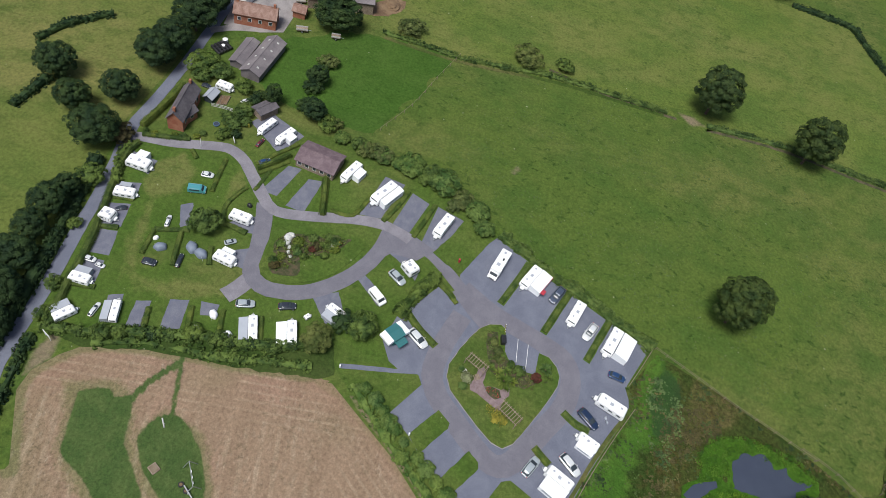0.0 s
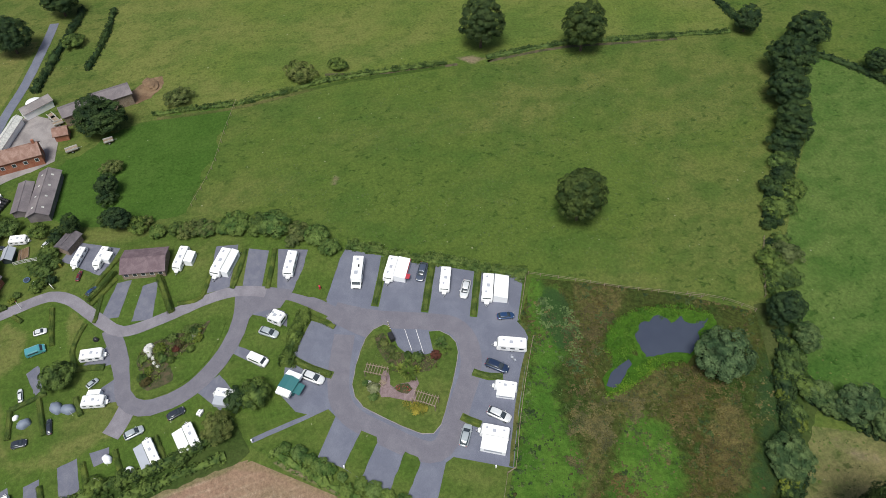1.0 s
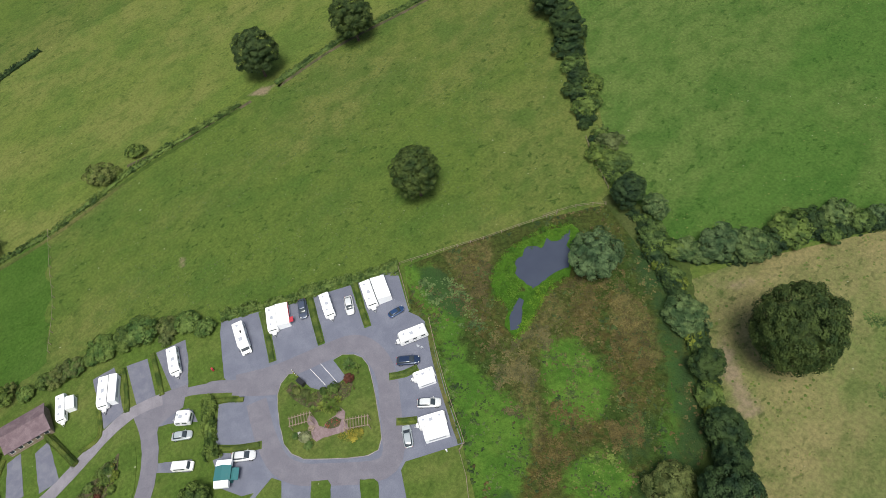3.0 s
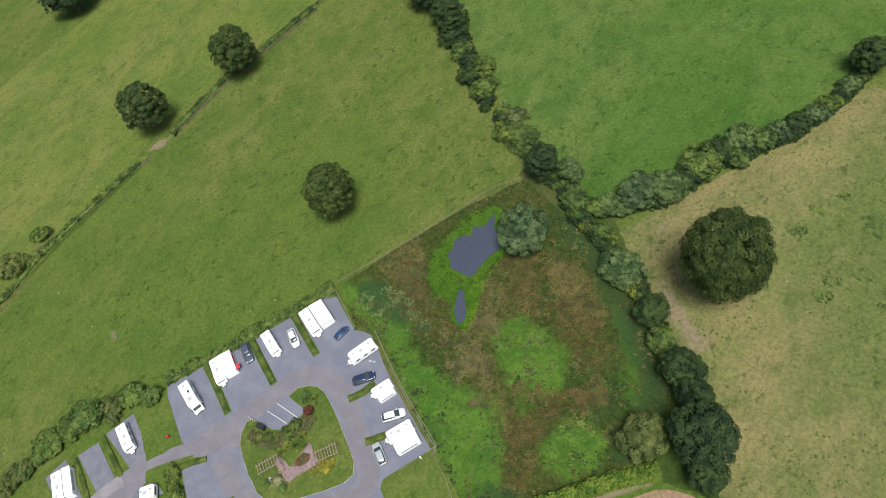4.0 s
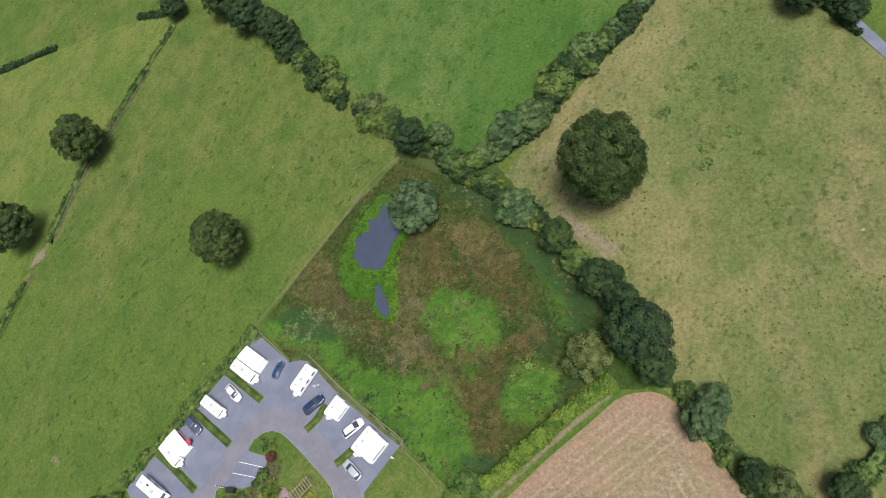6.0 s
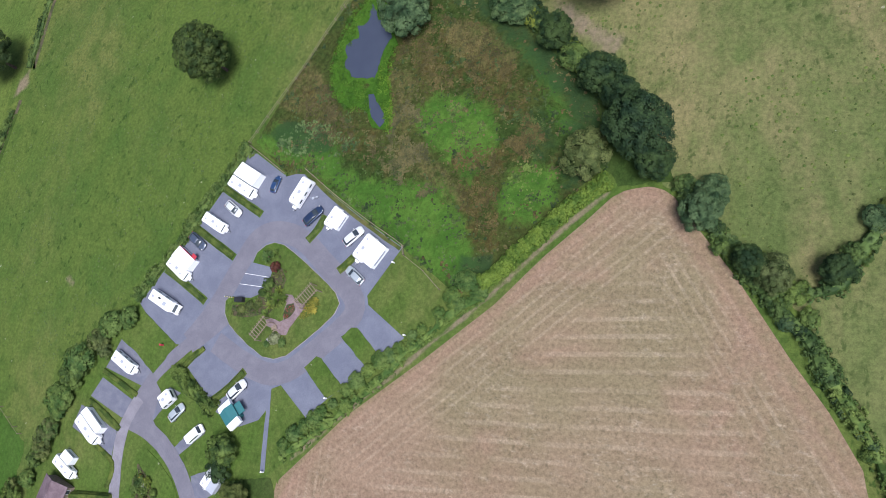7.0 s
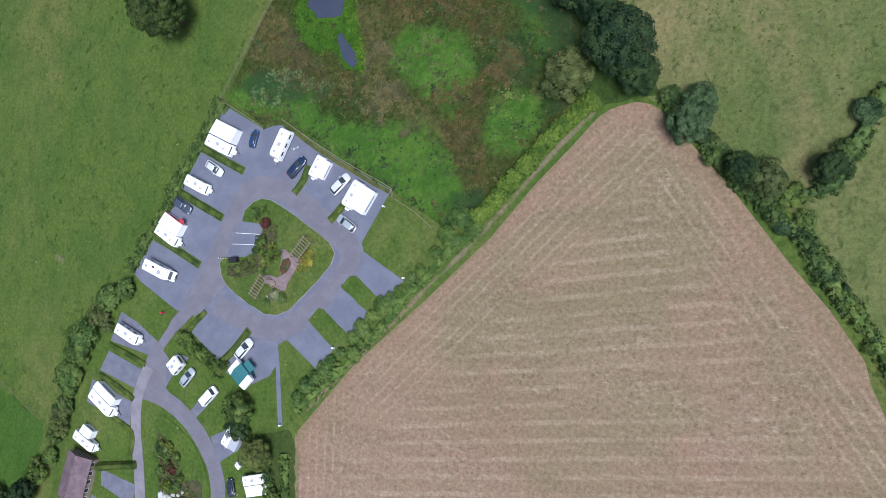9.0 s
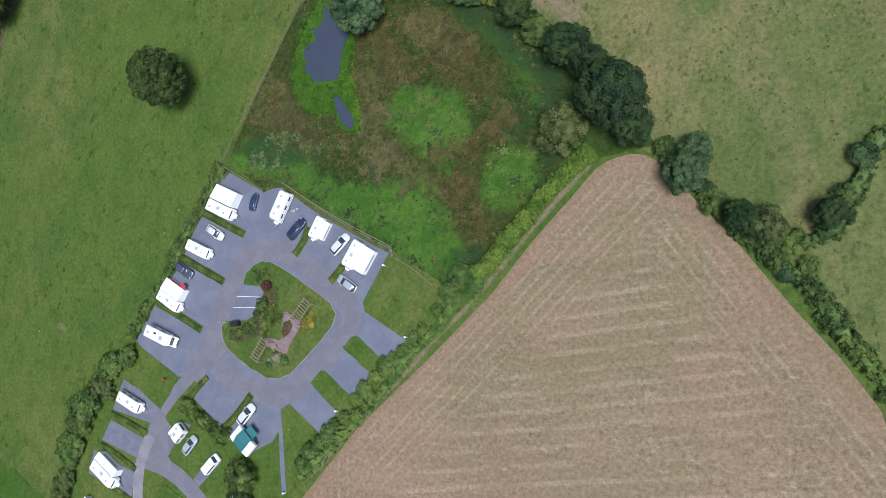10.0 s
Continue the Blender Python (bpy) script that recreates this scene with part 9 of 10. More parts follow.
part("stand", tube(0.3, (0, 0, 0), (0, 0, 0.5), 8, 0.08), STEEL, seesaw)
tagged(seesaw, "grey steel seesaw on the play lawn", "seesaw")
for k in (-1, 1):
    ring = part("tyre", tube(0.5, (0, 0, 0), (0, 0, 0.25), 16), TYRE)
    part("filling", tube(0.28, (0, 0, 0), (0, 0, 0.26), 12), EARTH, ring)
    ring.matrix_basis = pose(-7.2 + k * 0.4, -85.6 + k * 0.6, 0.06)
    tagged(ring, "black tractor tyre lying on the play lawn", "tyre", "play tyres")
slide = root("slide", pose(-3.4, -84.3, 0.06, 0, 0, 168.0))
part("chute", side_profile([(-1.8, 0.1), (1.2, 1.6), (1.2, 1.7), (-1.8, 0.2)], 0.35, 1, (0, 1), 0.01), STEEL, slide)
part("ladder", box(0.1, 0.6, 1.7, (1.5, 0, 0), 0.02), TIMBER, slide)
tagged(slide, "small steel slide on the play lawn", "slide")
log = part("log", tube(0.14, (-0.9, 0, 0.14), (0.9, 0, 0.14), 10, 0.11), STONE)
part("branch_stub", tube(0.05, (0.2, 0, 0.2), (0.4, 0.25, 0.4), 6), STONE, log)
log.matrix_basis = pose(-16.9, -93.4, 0.06, 0, 0, 34.0)
tagged(log, "weathered log lying on the play lawn", "log")

# ---- fences ----
fence("fence", [(-60.6, -1.8), (-55.9, 7.9), (-51.5, 16.5), (-48, 24.7), (-44, 33.1)], 3.0, 1.2, "thin post and wire fence along the meadow", TIMBER, 2, 0.02)
fence("fence", [(-45.8, 30.5), (-42.2, 37.7), (-37.6, 42.9)], 3.0, 1.2, "thin post and wire fence along the meadow", TIMBER, 2, 0.02)
fence("fence", [(-60.2, -2.5), (-55, -5), (-49.7, -7.7)], 2.4, 1.1, "low timber post and rail fence", TIMBER, 2, 0.04)
fence("fence", [(-44.1, -6.6), (-35.5, -11.3), (-26.6, -15.7), (-17.9, -19.6), (-17.3, -21.4)], 2.4, 1.1, "low timber post and rail fence", TIMBER, 2, 0.04)
fence("fence", [(-17.3, -21.4), (-12.7, -23.7), (-8.5, -26.7)], 2.6, 1.1, "thin post and wire fence beside the lawn", TIMBER, 2, 0.02)
fence("fence", [(-141.4, -61.3), (-128.7, -65.6), (-115.1, -69.7), (-103.2, -75.4)], 3.0, 1.2, "grey post and wire fence between two fields", TIMBER, 1, 0.02)
fence("fence", [(-55.8, 56.1), (-49.6, 52), (-40.5, 47)], 3.0, 1.2, "pale post and wire fence beside a hedge", TIMBER, 2, 0.02)
fence("fence", [(-95.0, -116.1), (-95.2, -113.5), (-95.1, -110.9)], 1.2, 1.0, "short pale garden fence", STONE, 3, 0.04)
pole = part("barrier_pole", tube(0.06, (0, 0, 0), (0, 0, 2.6), 8), WHITE)
part("foot", tube(0.16, (0, 0, 0), (0, 0, 0.12), 10), STEEL, pole)
part("cap", tube(0.08, (0, 0, 2.6), (0, 0, 2.68), 8, 0.03), RED, pole)
pole.location = (-81.5, -113.2, 0.08)
tagged(pole, "slim white pole beside the lane", "pole")
sign = root("entrance_sign", pose(-26.6, -119.3, 0.05, 0, 0, 60))
for x in (-0.8, 0.8):
    part("post", tube(0.06, (x, 0, 0), (x, 0, 2.0), 8), WHITE, sign)
board = part("board", box(2.0, 0.06, 1.1, (0, 0, 0.9), 0.02), WHITE, sign, "white painted sign board")
for k in range(3):
    part("writing_bar", box(1.5 - 0.3 * k, 0.02, 0.12, (0, -0.04, 1.1 + 0.28 * k)), GREY_CLOTH, board)
tagged(sign, "white sign board on two posts by the road", "sign")
gas = part("gas_box", box(0.7, 0.6, 0.8, (0, 0, 0), 0.05), YELLOW_LEAF)
part("lid", box(0.74, 0.64, 0.08, (0, 0, 0.8), 0.02), YELLOW_LEAF, gas)
gas.location = (-91.7, -105.5, 0.04)
tagged(gas, "small yellow grit bin beside the lane", "grit bin")
heap = bmesh.new()
bmesh.ops.create_icosphere(heap, subdivisions=4, radius=1)
for v in heap.verts:
    k = 1 + 0.25 * noise.noise(v.co * 1.7) + 0.10 * noise.noise(v.co * 5)
    v.co = Vector((v.co.x * 3.4 * k, v.co.y * 2.0 * k, max(-0.1, v.co.z * 1.1 * k)))
heap = part("dung_mound", heap, EARTH)
heap.matrix_basis = pose(-156.4, -84.9, 0.0, 0, 0, 20)
tagged(heap, "dark brown mound of stable dung on bare earth", "dung mound")
board = part("notice_board", box(1.3, 0.08, 0.9, (0, 0, 0.5), 0.02), WHITE)
for x in (-0.5, 0.5):
    part("leg", tube(0.05, (x, 0, 0), (x, 0, 0.55), 6), TIMBER, board)
part("writing_bar", box(0.9, 0.02, 0.12, (0, -0.05, 1.0)), GREY_CLOTH, board)
board.matrix_basis = pose(-85.4, -106.8, 0.04, 0, 0, 35)
tagged(board, "small white notice board beside the lane", "sign")
pool = part("paddling_pool", tube(0.7, (0, 0, 0), (0, 0, 0.28), 18), paint("pool_blue", (0.06, 0.12, 0.24)))
part("rim", tube(0.76, (0, 0, 0.24), (0, 0, 0.32), 18), paint("pool_rim", (0.10, 0.18, 0.30)), pool)
part("water", tube(0.62, (0, 0, 0.28), (0, 0, 0.325), 18), WATER, pool)
pool.location = (-89.4, -112.7, 0.04)
tagged(pool, "small blue paddling pool on the garden lawn", "paddling pool")
for k in range(9):
    log = part("log", tube(0.16, (-0.55, 0, 0.16), (0.55, 0, 0.16), 9, 0.13), STONE if k % 3 else TIMBER)
    part("cut_face", tube(0.12, (0.55, 0, 0.16), (0.565, 0, 0.16), 9), TIMBER, log)
    log.matrix_basis = pose(-97.2 + (k % 3) * 0.5 - 0.5, -123.5 + (k // 3) * 0.7 - 0.7, 0.04, 0, 0, 40 + 35 * k)
    tagged(log, "pale sawn log lying behind the house", "log", group="sawn logs")
# planted island: single shrubs and ferns
for x, y, r, h, k, mat, words in [(-47.9, -26.0, 1.7, 1.1, 46, LOOSE_LEAF, "big green fern on the island tip"), (-46.3, -25.1, 1.0, 0.8, 30, LOOSE_LEAF, "green fern on the island tip"), (-42.9, -34.3, 1.9, 1.2, 44, LIME_LEAF, "spiky lime-green fern beside the paving"), (-44.2, -35.6, 1.5, 1.0, 36, LIME_LEAF, "spiky lime-green fern beside the paving"), (-43.0, -32.6, 1.3, 0.9, 34, LIME_LEAF, "spiky lime-green fern beside the paving"), (-45.3, -33.9, 1.2, 0.8, 30, LOOSE_LEAF, "green fern beside the paving"), (-41.2, -33.6, 0.9, 0.7, 26, LIME_LEAF, "small lime-green fern beside the paving"), (-45.0, -37.3, 1.1, 0.8, 28, LOOSE_LEAF, "green fern beside the paving")]:
    fern(mat, r, h, k, int(200 + 7 * r + 13 * abs(x)), words).location = (x, y, 0.2)
for name, mat, x, y, r, h, seed, words, kind in [("wine_bush", WINE_LEAF, -45.2, -27.9, 1.1, 1.6, 311, "dark wine-red shrub in the border", "bush"), ("dark_shrub", BUSH_LEAF, -45.5, -31.6, 1.3, 2.2, 312, "upright green shrub in the border", "bush"), ("dark_shrub", BUSH_LEAF, -46.6, -33.4, 0.9, 1.4, 313, "small green shrub in the border", "bush"), ("olive_shrub", PALE_LEAF, -49.2, -36.5, 1.0, 0.9, 314, "low straw-green shrub in the border", "bush"), ("olive_shrub", PALE_LEAF, -47.3, -36.2, 0.9, 0.8, 315, "low straw-green shrub in the border", "bush"), ("olive_shrub", PALE_LEAF, -51.2, -37.6, 0.9, 0.8, 316, "low straw-green shrub in the border", "bush"), ("sage_bush", SAGE_LEAF, -41.2, -42.0, 1.2, 1.2, 317, "rounded silver-green shrub beside the small pergola", "bush"), ("green_shrub", SCRUB_LEAF, -39.2, -42.4, 0.9, 0.9, 318, "low green shrub beside the small pergola", "bush"), ("green_shrub", SCRUB_LEAF, -42.9, -43.3, 0.7, 0.7, 319, "low green shrub beside the small pergola", "bush")]:
    tagged(tree(name, mat, r, h, seed, 24, 45, 0.12, 0.05, 0.95), words, kind).location = (x, y, 0.2)
# flower island: mixed clumps among the rocks
for name, mat, x, y, r, h, seed, words in [("lime_shrub", LIME_LEAF, -62.7, -83.6, 1.0, 0.9, 331, "lime-green clump beside the rockery"), ("green_shrub", LOOSE_LEAF, -64.3, -80.9, 1.1, 1.0, 332, "leafy green clump in the flower bed"), ("green_shrub", LOOSE_LEAF, -65.6, -77.6, 1.0, 0.9, 333, "leafy green clump in the flower bed"), ("sage_bush", SAGE_LEAF, -63.4, -76.6, 0.8, 0.7, 334, "silver-green clump in the flower bed"), ("wine_bush", WINE_LEAF, -61.4, -80.2, 0.8, 0.8, 335, "dark wine-red clump in the flower bed"), ("green_shrub", SCRUB_LEAF, -59.6, -83.0, 1.0, 0.9, 336, "fresh green clump in the flower bed"), ("lime_shrub", LIME_LEAF, -57.4, -85.9, 0.9, 0.8, 337, "lime-green clump in the flower bed"), ("green_shrub", SCRUB_LEAF, -60.6, -87.0, 1.0, 0.8, 338, "fresh green clump in the flower bed"), ("green_shrub", LOOSE_LEAF, -63.0, -79.0, 0.9, 0.8, 339, "leafy green clump in the flower bed"), ("flower_shrub", YELLOW_LEAF, -65.0, -75.3, 0.7, 0.6, 340, "low clump of yellow flowers in the bed")]:
    tagged(tree(name, mat, r, h, seed, 22, 40, 0.12, 0.05, 0.95), words, "bush").location = (x, y, 0.2)

# ---- rank growth on meadow and banks ----
POND = [(-38.8, 31.9), (-35.8, 28.2), (-31.3, 24.1), (-32.8, 21.7), (-33, 18.7), (-33.3, 14.5), (-36.2, 14.6), (-38.8, 14.3), (-41.1, 17.3), (-42.2, 21.7), (-39.4, 23.8), (-40.4, 26.1), (-38, 28.1)]
meadow_ground = within([(-59.5, -1.4), (-53.3, 14.3), (-45.6, 30.1), (-37.6, 42.9), (-28.5, 39.9), (-12.4, 33.8), (1.3, 23.6), (13.5, 12.5), (17.6, -0.2), (10.3, -8.2), (4.3, -17.1), (2.8, -19.9), (-5.1, -27.2), (-7.4, -25.9), (-18.1, -19.9), (-29.9, -14.5), (-44.4, -6.7), (-49.3, -7.6)])
tuft_field("sedge", patchy(within([(-29.1, 23.6), (-23.7, 29.6), (-12.4, 26.9), (-4.5, 20), (0.9, 11.4), (-2, 8.3), (-9.1, 12.1), (-20.9, 11.7), (-26.5, 7.4), (-29.6, 14.9)]), 0.16, -0.12, 0.5), 1530, RUST_LEAF, 0.5, 0.5, "rust-brown sedge and dock in drifts over the meadow", 20, soft=4)
tuft_field("sedge", patchy(within([(-50.6, 11.9), (-43.4, 12.4), (-37.9, 4.6), (-30.8, 1.8), (-26.6, -0.8), (-30, -4.2), (-39.5, -2.6), (-47.4, 2.8)]), 0.16, -0.12, 1.5), 714, RUST_LEAF, 0.5, 0.5, "rust-brown sedge and dock in drifts over the meadow", 21, soft=4)
tuft_field("sedge", patchy(within([(-12.1, -1.3), (-7.9, 1.9), (-2.2, 0.7), (-1.4, -7.8), (0.3, -15), (-2.9, -15.1), (-7.8, -10)]), 0.16, -0.12, 2.5), 714, RUST_LEAF, 0.5, 0.5, "rust-brown sedge and dock in drifts over the meadow", 22, soft=4)
tuft_field("sedge", patchy(within([(-5.4, 9.6), (2.3, 8), (7.2, 1.4), (3.2, -0.6), (-2.4, 2.8)]), 0.16, -0.12, 3.5), 646, RUST_LEAF, 0.5, 0.5, "rust-brown sedge and dock in drifts over the meadow", 23, soft=4)
tuft_field("rank_grass", patchy(within([(-55.6, -1.8), (-46.4, 5.3), (-37.3, 0.9), (-25.8, -6.6), (-13.7, -7.9), (-6, -17.3), (-0.4, -19), (-5.3, -25.2), (-17.1, -19.8), (-29.9, -14), (-42.9, -7)]), 0.2, -0.05, 0.9), 170, BUSH_LEAF, 0.55, 0.4, "rank green grass and nettles in the meadow", 30, soft=4)
tuft_field("rank_grass", patchy(within([(-22.7, 7.2), (-13.4, 10.1), (-4.9, 5.2), (-5.2, -2.5), (-11.8, -3.5)]), 0.2, -0.05, 1.9), 160, BUSH_LEAF, 0.55, 0.4, "rank green grass and nettles in the meadow", 31, soft=4)
tuft_field("rank_grass", patchy(within([(-1.7, -4.7), (1.1, -0.5), (7.6, -2.8), (8.1, -8.9), (3.3, -13.9)]), 0.2, -0.05, 2.9), 120, BUSH_LEAF, 0.55, 0.4, "rank green grass and nettles in the meadow", 32, soft=4)
tuft_field("straw_grass", patchy(within([(-28.3, 11.1), (-21.6, 8.3), (-16.7, -2.3), (-11.4, -7.9), (-18.1, -10.1), (-24.7, -5.5), (-27.1, 2.7)]), 0.2, -0.1, 0.2), 690, STRAW_LEAF, 0.5, 0.5, "straw-coloured seeding grass in the meadow", 40, soft=4)
tuft_field("straw_grass", patchy(within([(-23.5, 28.2), (-13.8, 28.4), (-8.3, 22.7), (-14.8, 19.7), (-22.4, 21.6)]), 0.2, -0.1, 1.2), 390, STRAW_LEAF, 0.5, 0.5, "straw-coloured seeding grass in the meadow", 41, soft=4)
tuft_field("straw_grass", patchy(within([(-32.1, 1.8), (-22.1, 2.5), (-20, -4.5), (-26, -5.5)]), 0.2, -0.1, 2.2), 360, STRAW_LEAF, 0.5, 0.5, "straw-coloured seeding grass in the meadow", 42, soft=4)
tuft_field("docks", outside(patchy(meadow_ground, 0.12, 0.1, 3.3), POND), 150, RUST_LEAF, 0.6, 0.6, "scattered brown docks and thistles over the meadow", 51, soft=4)
tuft_field("reeds", within([(-43.6, 28.9), (-39.2, 33.8), (-37, 30), (-40.5, 26.4), (-41, 21.8), (-42.6, 21.6), (-41.5, 17.3), (-39.2, 13.9), (-35.4, 13.9), (-34, 10.6), (-32.4, 7.3), (-38.5, 7.1), (-43.1, 10.5), (-45.3, 17.7), (-44.8, 22.9)]), 700, REED_LEAF, 0.5, 0.8, "bright green reeds standing at the pond edge", 60)
tuft_field("reeds", within([(-32, 21.4), (-30.1, 21.8), (-30, 14.9), (-27.1, 7.5), (-26.4, 2.7), (-27.8, 3.3), (-29.3, 7), (-32, 11.2), (-32.5, 14.5), (-32.4, 18.2)]), 300, REED_LEAF, 0.5, 0.8, "bright green reeds standing at the pond edge", 61)
tuft_field("straw_grass", outside(patchy(meadow_ground, 0.1, -0.02, 12.3), POND), 900, STRAW_LEAF, 0.5, 0.5, "straw-coloured seeding grass in the meadow", 52, soft=4)
tuft_field("perennials", within([(-45.9, -29.5), (-44.1, -27.8), (-42.4, -29.9), (-43.2, -34.9), (-44.3, -37.2), (-48.3, -38.6), (-53.3, -39.4), (-54, -37.2), (-48.6, -35.8)]), 70, PALE_LEAF, 0.38, 0.6, "straw and green perennials in the border", 70).location.z = 0.2
tuft_field("perennials", within([(-45.9, -29.5), (-44.1, -27.8), (-42.4, -29.9), (-43.2, -34.9), (-44.3, -37.2), (-48.3, -38.6), (-53.3, -39.4), (-54, -37.2), (-48.6, -35.8)]), 54, LOOSE_LEAF, 0.38, 0.5, "leafy green perennials in the border", 71).location.z = 0.2
tuft_field("perennials", within([(-36, -33), (-33.9, -32.3), (-34.1, -35.5), (-36.9, -36.8)]), 50, YELLOW_LEAF, 0.38, 0.4, "yellow flowers beside the pergola", 74).location.z = 0.2
tuft_field("perennials", within([(-61.9, -88.0), (-64.2, -86.4), (-64.6, -83.3), (-66.6, -77.9), (-66.8, -73.9), (-63.8, -74.3), (-60.0, -77.9), (-58.4, -81.3), (-55.2, -83.2), (-53.8, -86.2), (-54.8, -87.7)]), 72, LOOSE_LEAF, 0.38, 0.5, "leafy green perennials in the flower bed", 76).location.z = 0.2
tuft_field("perennials", within([(-61.9, -88.0), (-64.2, -86.4), (-64.6, -83.3), (-66.6, -77.9), (-66.8, -73.9), (-63.8, -74.3), (-60.0, -77.9), (-58.4, -81.3), (-55.2, -83.2), (-53.8, -86.2), (-54.8, -87.7)]), 27, RUST_LEAF, 0.38, 0.4, "rusty faded flowers in the flower bed", 77).location.z = 0.2
tuft_field("perennials", within([(-61.9, -88.0), (-64.2, -86.4), (-64.6, -83.3), (-66.6, -77.9), (-66.8, -73.9), (-63.8, -74.3), (-60.0, -77.9), (-58.4, -81.3), (-55.2, -83.2), (-53.8, -86.2), (-54.8, -87.7)]), 50, LIME_LEAF, 0.38, 0.4, "lime-green perennials in the flower bed", 78).location.z = 0.2
tuft_field("nettles", patchy(within([(-54.2, -1.2), (-49.1, 4.2), (-37.8, 4), (-33, -1.1), (-39.3, -3.8), (-49.2, -3.9)]), 0.3, -0.15, 0.4), 260, BLUE_LEAF, 0.5, 0.6, "dark green nettle bed in the meadow", 90, soft=4)
tuft_field("nettles", patchy(within([(-2.1, 9.4), (2.1, 10.2), (8.2, 2.4), (6.3, -0.7), (0.9, 1.6)]), 0.3, -0.15, 1.4), 200, MEADOW_LEAF, 0.5, 0.6, "dark green nettle bed in the meadow", 91, soft=4)
tuft_field("nettles", patchy(within([(-36.2, -6.3), (-24.4, -7.8), (-15.7, -10.6), (-17.5, -15.6), (-27.5, -13.4)]), 0.3, -0.15, 2.4), 60, MEADOW_LEAF, 0.5, 0.6, "dark green nettle bed in the meadow", 92, soft=4)
tuft_field("border_plants", within([(-50.5, -25.6), (-47, -23.9), (-43.9, -25.9), (-44.5, -28.2), (-48.4, -28), (-50.3, -27.2)]), 14, PALE_LEAF, 0.3, 0.6, "pale seed heads among green shrubs", 121).location.z = 0.2
tuft_field("border_plants", within([(-45.2, -26.7), (-42.2, -27.4), (-42.4, -29.7), (-44.2, -30.1)]), 7, RUST_LEAF, 0.3, 0.8, "dark red shrub with rusty leaves", 122).location.z = 0.2
tuft_field("border_plants", within([(-46.6, -30.2), (-42.9, -29.3), (-42.1, -31.9), (-44, -36.2), (-46.9, -39.8), (-49.8, -40), (-53.1, -37.8), (-52.1, -37), (-48, -34.5)]), 66, LOOSE_LEAF, 0.32, 0.7, "leafy green shrubs in the border", 123).location.z = 0.2
tuft_field("border_plants", within([(-36.1, -34.7), (-33.5, -32.3), (-32.9, -33.7), (-35.2, -37.2), (-37, -36.9)]), 36, YELLOW_LEAF, 0.24, 0.4, "yellow flowers along the pergola", 127).location.z = 0.2
tuft_field("border_plants", within([(-36.1, -34.7), (-33.5, -32.3), (-32.9, -33.7), (-35.2, -37.2), (-37, -36.9)]), 15, LOOSE_LEAF, 0.26, 0.4, "green perennials along the pergola", 128).location.z = 0.2
tuft_field("border_plants", within([(-40.4, -34.9), (-38.6, -34.8), (-39.6, -37.8), (-41, -37.5)]), 24, RED, 0.16, 0.35, "red bedding flowers in the paved court", 129).location.z = 0.2
tuft_field("border_plants", within([(-40.4, -34.9), (-38.6, -34.8), (-39.6, -37.8), (-41, -37.5)]), 24, LOOSE_LEAF, 0.2, 0.35, "green bedding plants in the paved court", 130).location.z = 0.2
tuft_field("border_plants", within([(-45.7, -42.3), (-43.4, -41), (-40.2, -41.5), (-39.6, -43.3), (-43.7, -43.7)]), 15, LOOSE_LEAF, 0.3, 0.6, "green perennials round the small pergola", 132).location.z = 0.2
tuft_field("border_plants", patchy(within([(-61.9, -88.0), (-64.2, -86.4), (-64.6, -83.3), (-66.6, -77.9), (-66.8, -73.9), (-63.8, -74.3), (-60.0, -77.9), (-58.4, -81.3), (-55.2, -83.2), (-53.8, -86.2), (-54.8, -87.7)]), 0.5, -0.2, 0.7), 90, LOOSE_LEAF, 0.36, 0.6, "dense green perennials in the flower bed", 150).location.z = 0.2
tuft_field("border_plants", patchy(within([(-61.9, -88.0), (-64.2, -86.4), (-64.6, -83.3), (-66.6, -77.9), (-66.8, -73.9), (-63.8, -74.3), (-60.0, -77.9), (-58.4, -81.3), (-55.2, -83.2), (-53.8, -86.2), (-54.8, -87.7)]), 0.5, -0.2, 1.7), 40, LIME_LEAF, 0.36, 0.5, "lime-green leafy plants in the flower bed", 151).location.z = 0.2
tuft_field("border_plants", patchy(within([(-61.9, -88.0), (-64.2, -86.4), (-64.6, -83.3), (-66.6, -77.9), (-66.8, -73.9), (-63.8, -74.3), (-60.0, -77.9), (-58.4, -81.3), (-55.2, -83.2), (-53.8, -86.2), (-54.8, -87.7)]), 0.5, -0.2, 2.7), 18, DARK_LEAF, 0.36, 0.6, "dark green shrubs in the flower bed", 152).location.z = 0.2
tuft_field("pasture_tufts", patchy(within([(-12.1, 35.8), (-6.6, 48.3), (1.3, 61.4), (12.5, 79.6), (19.5, 98.5), (37.8, 94.4), (42.2, 88.7), (47.1, 83), (51.2, 76.6), (55.2, 71.4), (69.2, 53.2), (61.1, -0.6), (57.7, -6.8), (53.3, -16.8), (49.8, -21.1), (43.6, -14.7), (38, -11.9), (34.7, -5.2), (27.5, -3.2), (21.3, 8.9), (11.7, 17.4), (-0.2, 26.9)]), 0.07, -0.02, 4.4), 800, TUFT_LEAF, 0.45, 0.14, "dark green grass tufts scattered over the dry pasture", 171, soft=1)
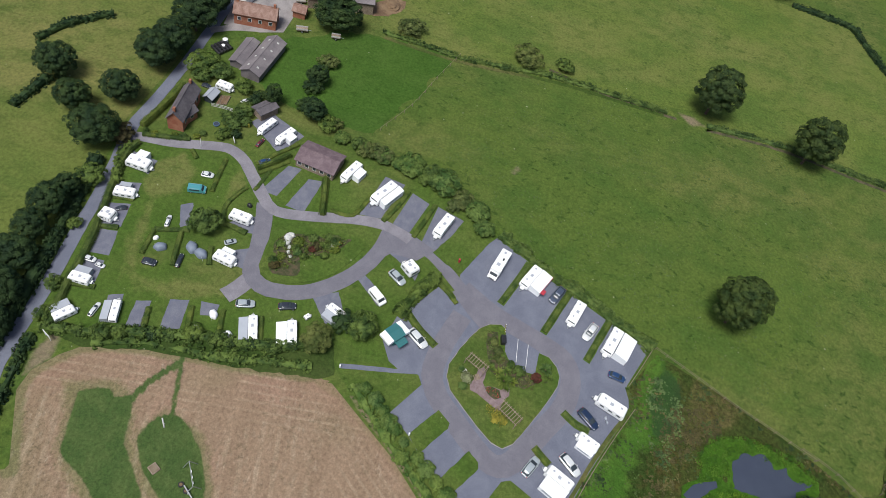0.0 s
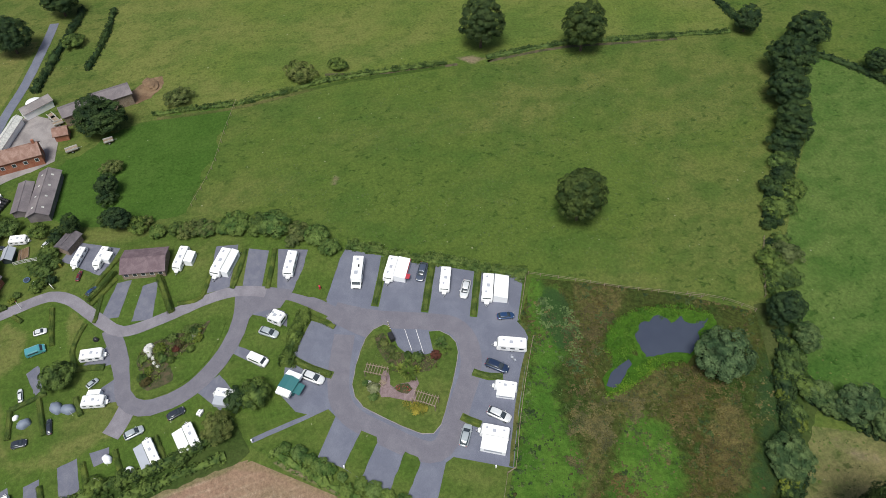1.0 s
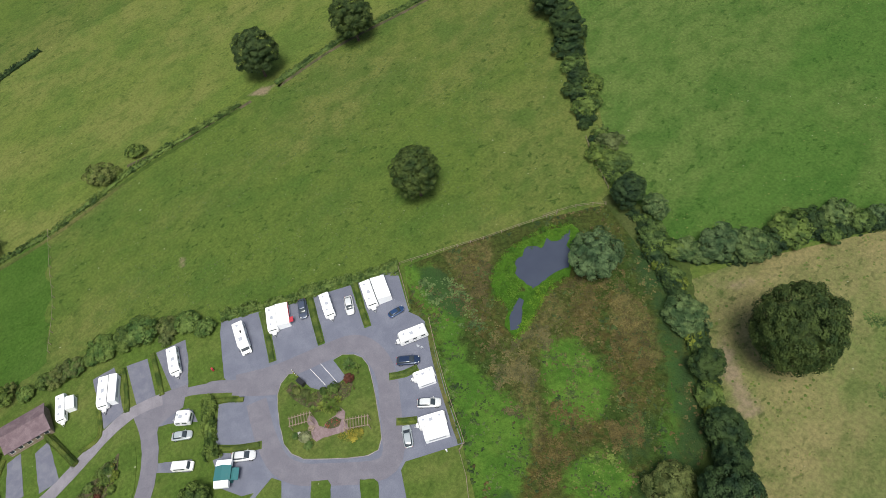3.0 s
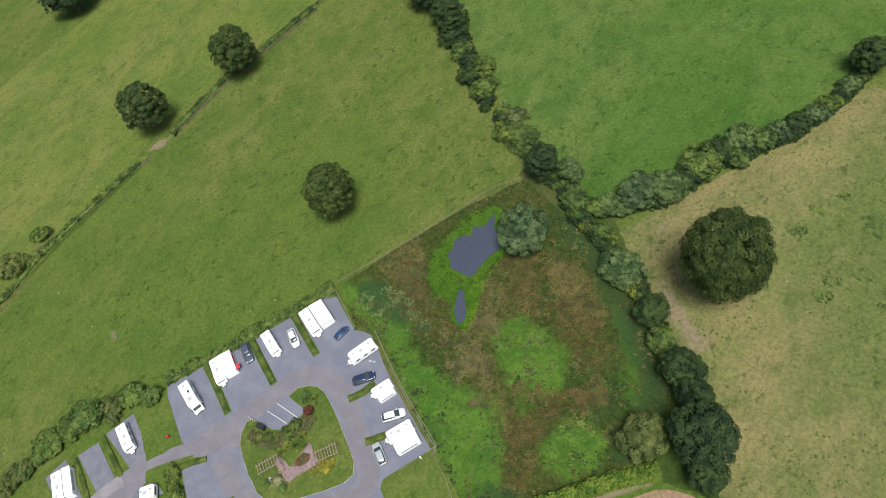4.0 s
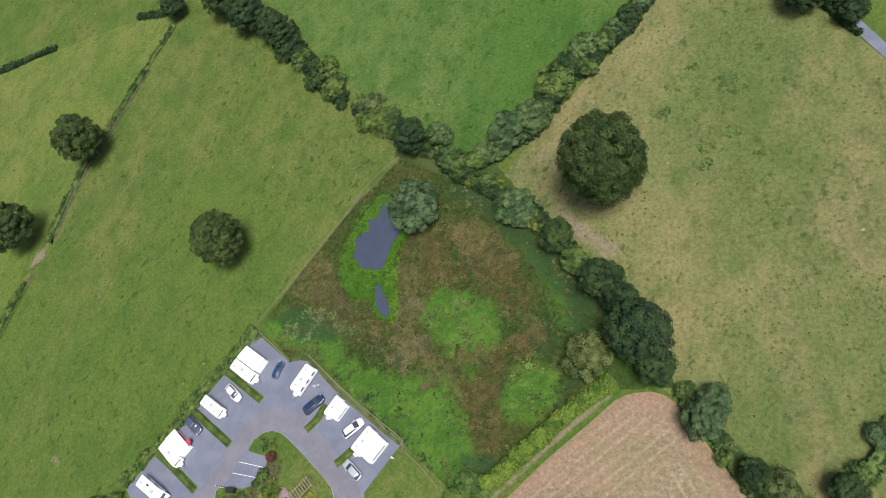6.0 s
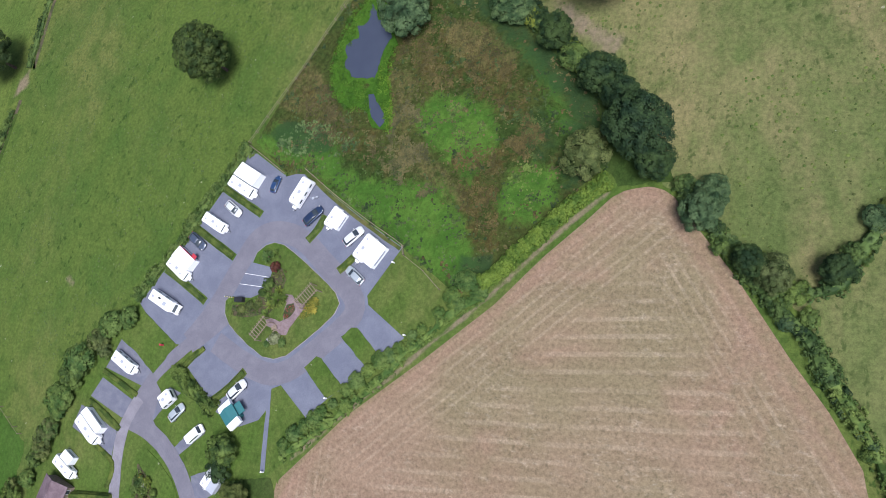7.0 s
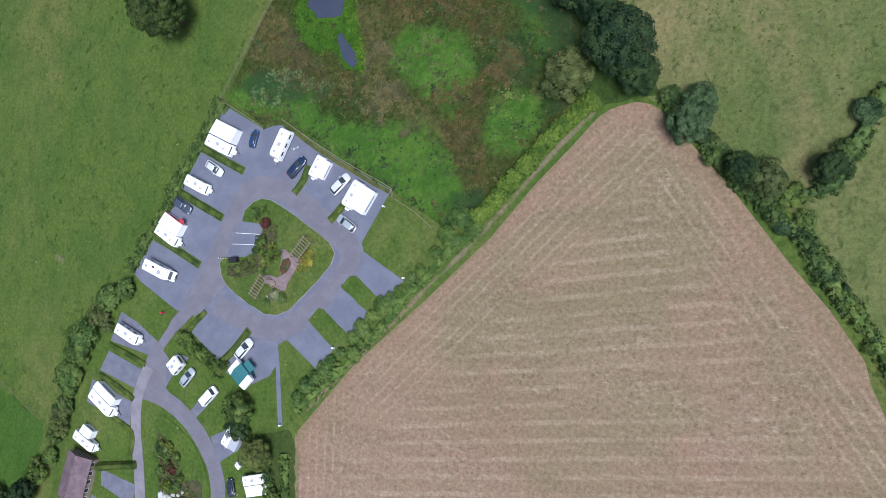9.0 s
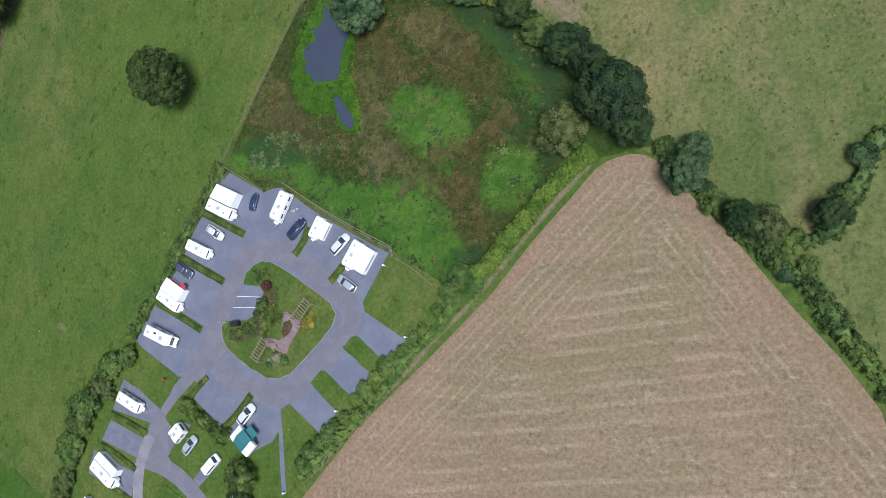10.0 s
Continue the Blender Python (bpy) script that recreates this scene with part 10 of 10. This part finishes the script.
tuft_field("pasture_tufts", patchy(within([(-12.1, 35.8), (-6.6, 48.3), (1.3, 61.4), (12.5, 79.6), (19.5, 98.5), (37.8, 94.4), (42.2, 88.7), (47.1, 83), (51.2, 76.6), (55.2, 71.4), (69.2, 53.2), (61.1, -0.6), (57.7, -6.8), (53.3, -16.8), (49.8, -21.1), (43.6, -14.7), (38, -11.9), (34.7, -5.2), (27.5, -3.2), (21.3, 8.9), (11.7, 17.4), (-0.2, 26.9)]), 0.1, 0.0, 8.4), 900, PALE_LEAF, 0.3, 0.14, "pale dead stalks scattered over the dry pasture", 172, soft=1)
tuft_field("pasture_tufts", patchy(within([(-139.9, -58.5), (-142.1, -13.8), (-141.3, 37.9), (-133.7, 90.8), (-129.2, 102.3), (-77.2, 67.7), (-44.8, 44.7), (-55.4, 18), (-64.5, 0.9), (-78.2, -29.1), (-85.5, -45.7), (-103.6, -64.2)]), 0.06, -0.1, 2.4), 1600, TUFT_LEAF, 0.34, 0.12, "dark green grass tufts scattered over the pasture", 173, soft=1)
tuft_field("pasture_tufts", patchy(within([(-94.8, 96.1), (-74.8, 78.3), (-56.4, 62.9), (-37.6, 48.5), (-25.6, 44.9), (-15.7, 43.5), (-6.6, 48.3), (0.9, 62.9), (10.2, 78.3), (17.1, 98), (18.1, 114.6), (19.5, 128), (16, 150), (-12, 168), (-45, 180), (-74, 182), (-93.7, 126.7), (-108.9, 119.2), (-120.8, 109.2)]), 0.06, 0.0, 6.4), 700, TUFT_LEAF, 0.36, 0.14, "dark green grass tufts scattered over the lush pasture", 174, soft=1)
tuft_field("thistles", within([(34.4, 62.7), (33.5, 64.2), (31.3, 64.6), (29.2, 63.5), (29.8, 61.8), (31.2, 60.8), (33.1, 61.2)]), 87, BUSH_LEAF, 0.3, 0.25, "dark green thistle and nettle patch in the dry pasture", 200, soft=4)
tuft_field("thistles", within([(36.7, 60.3), (35.3, 61.5), (33.8, 61.8), (32.7, 60.9), (32.3, 59.6), (33.9, 58.8), (35.6, 59.1)]), 52, BUSH_LEAF, 0.3, 0.25, "dark green thistle and nettle patch in the dry pasture", 201, soft=4)
tuft_field("thistles", within([(23.7, 61.2), (22.4, 62.2), (21.1, 62.4), (20.4, 61.7), (19.7, 60.6), (21.3, 60), (22.9, 60.2)]), 37, BUSH_LEAF, 0.3, 0.25, "dark green thistle and nettle patch in the dry pasture", 202, soft=4)
tuft_field("thistles", within([(35.9, 50), (35, 51.1), (33.4, 51.4), (32.4, 50.6), (31.9, 49.4), (33.6, 48.6), (35.4, 48.9)]), 46, BUSH_LEAF, 0.3, 0.25, "dark green thistle and nettle patch in the dry pasture", 203, soft=4)
tuft_field("thistles", within([(22, 54.8), (21.8, 56.2), (19.6, 56.6), (17.7, 55.6), (18.1, 54), (19.6, 53), (21.6, 53.4)]), 74, BUSH_LEAF, 0.3, 0.25, "dark green thistle and nettle patch in the dry pasture", 204, soft=4)
tuft_field("thistles", within([(31, 42.2), (31.1, 43.4), (29.2, 43.7), (27.2, 42.8), (28.1, 41.5), (29, 40.7), (30.5, 41)]), 52, BUSH_LEAF, 0.3, 0.25, "dark green thistle and nettle patch in the dry pasture", 205, soft=4)
tuft_field("thistles", within([(31.5, 46.2), (31, 47.4), (29.2, 47.7), (27.5, 46.8), (28.1, 45.5), (29.1, 44.7), (30.6, 45)]), 52, BUSH_LEAF, 0.3, 0.25, "dark green thistle and nettle patch in the dry pasture", 206, soft=4)
tuft_field("thistles", within([(40.8, 45.2), (40, 46), (38.8, 46.2), (38, 45.6), (37.9, 44.7), (38.9, 44.2), (40.1, 44.4)]), 25, BUSH_LEAF, 0.3, 0.25, "dark green thistle and nettle patch in the dry pasture", 207, soft=4)
tuft_field("thistles", within([(26.7, 66.4), (25.7, 67.2), (24.6, 67.4), (24, 66.8), (23.5, 65.9), (24.8, 65.4), (26.1, 65.6)]), 25, BUSH_LEAF, 0.3, 0.25, "dark green thistle and nettle patch in the dry pasture", 208, soft=4)
tuft_field("herbage", outside(patchy(meadow_ground, 0.22, 0.06, 21.3), POND), 800, MEADOW_LEAF, 0.6, 0.5, "dark olive rank herbage over the meadow", 301, soft=4)
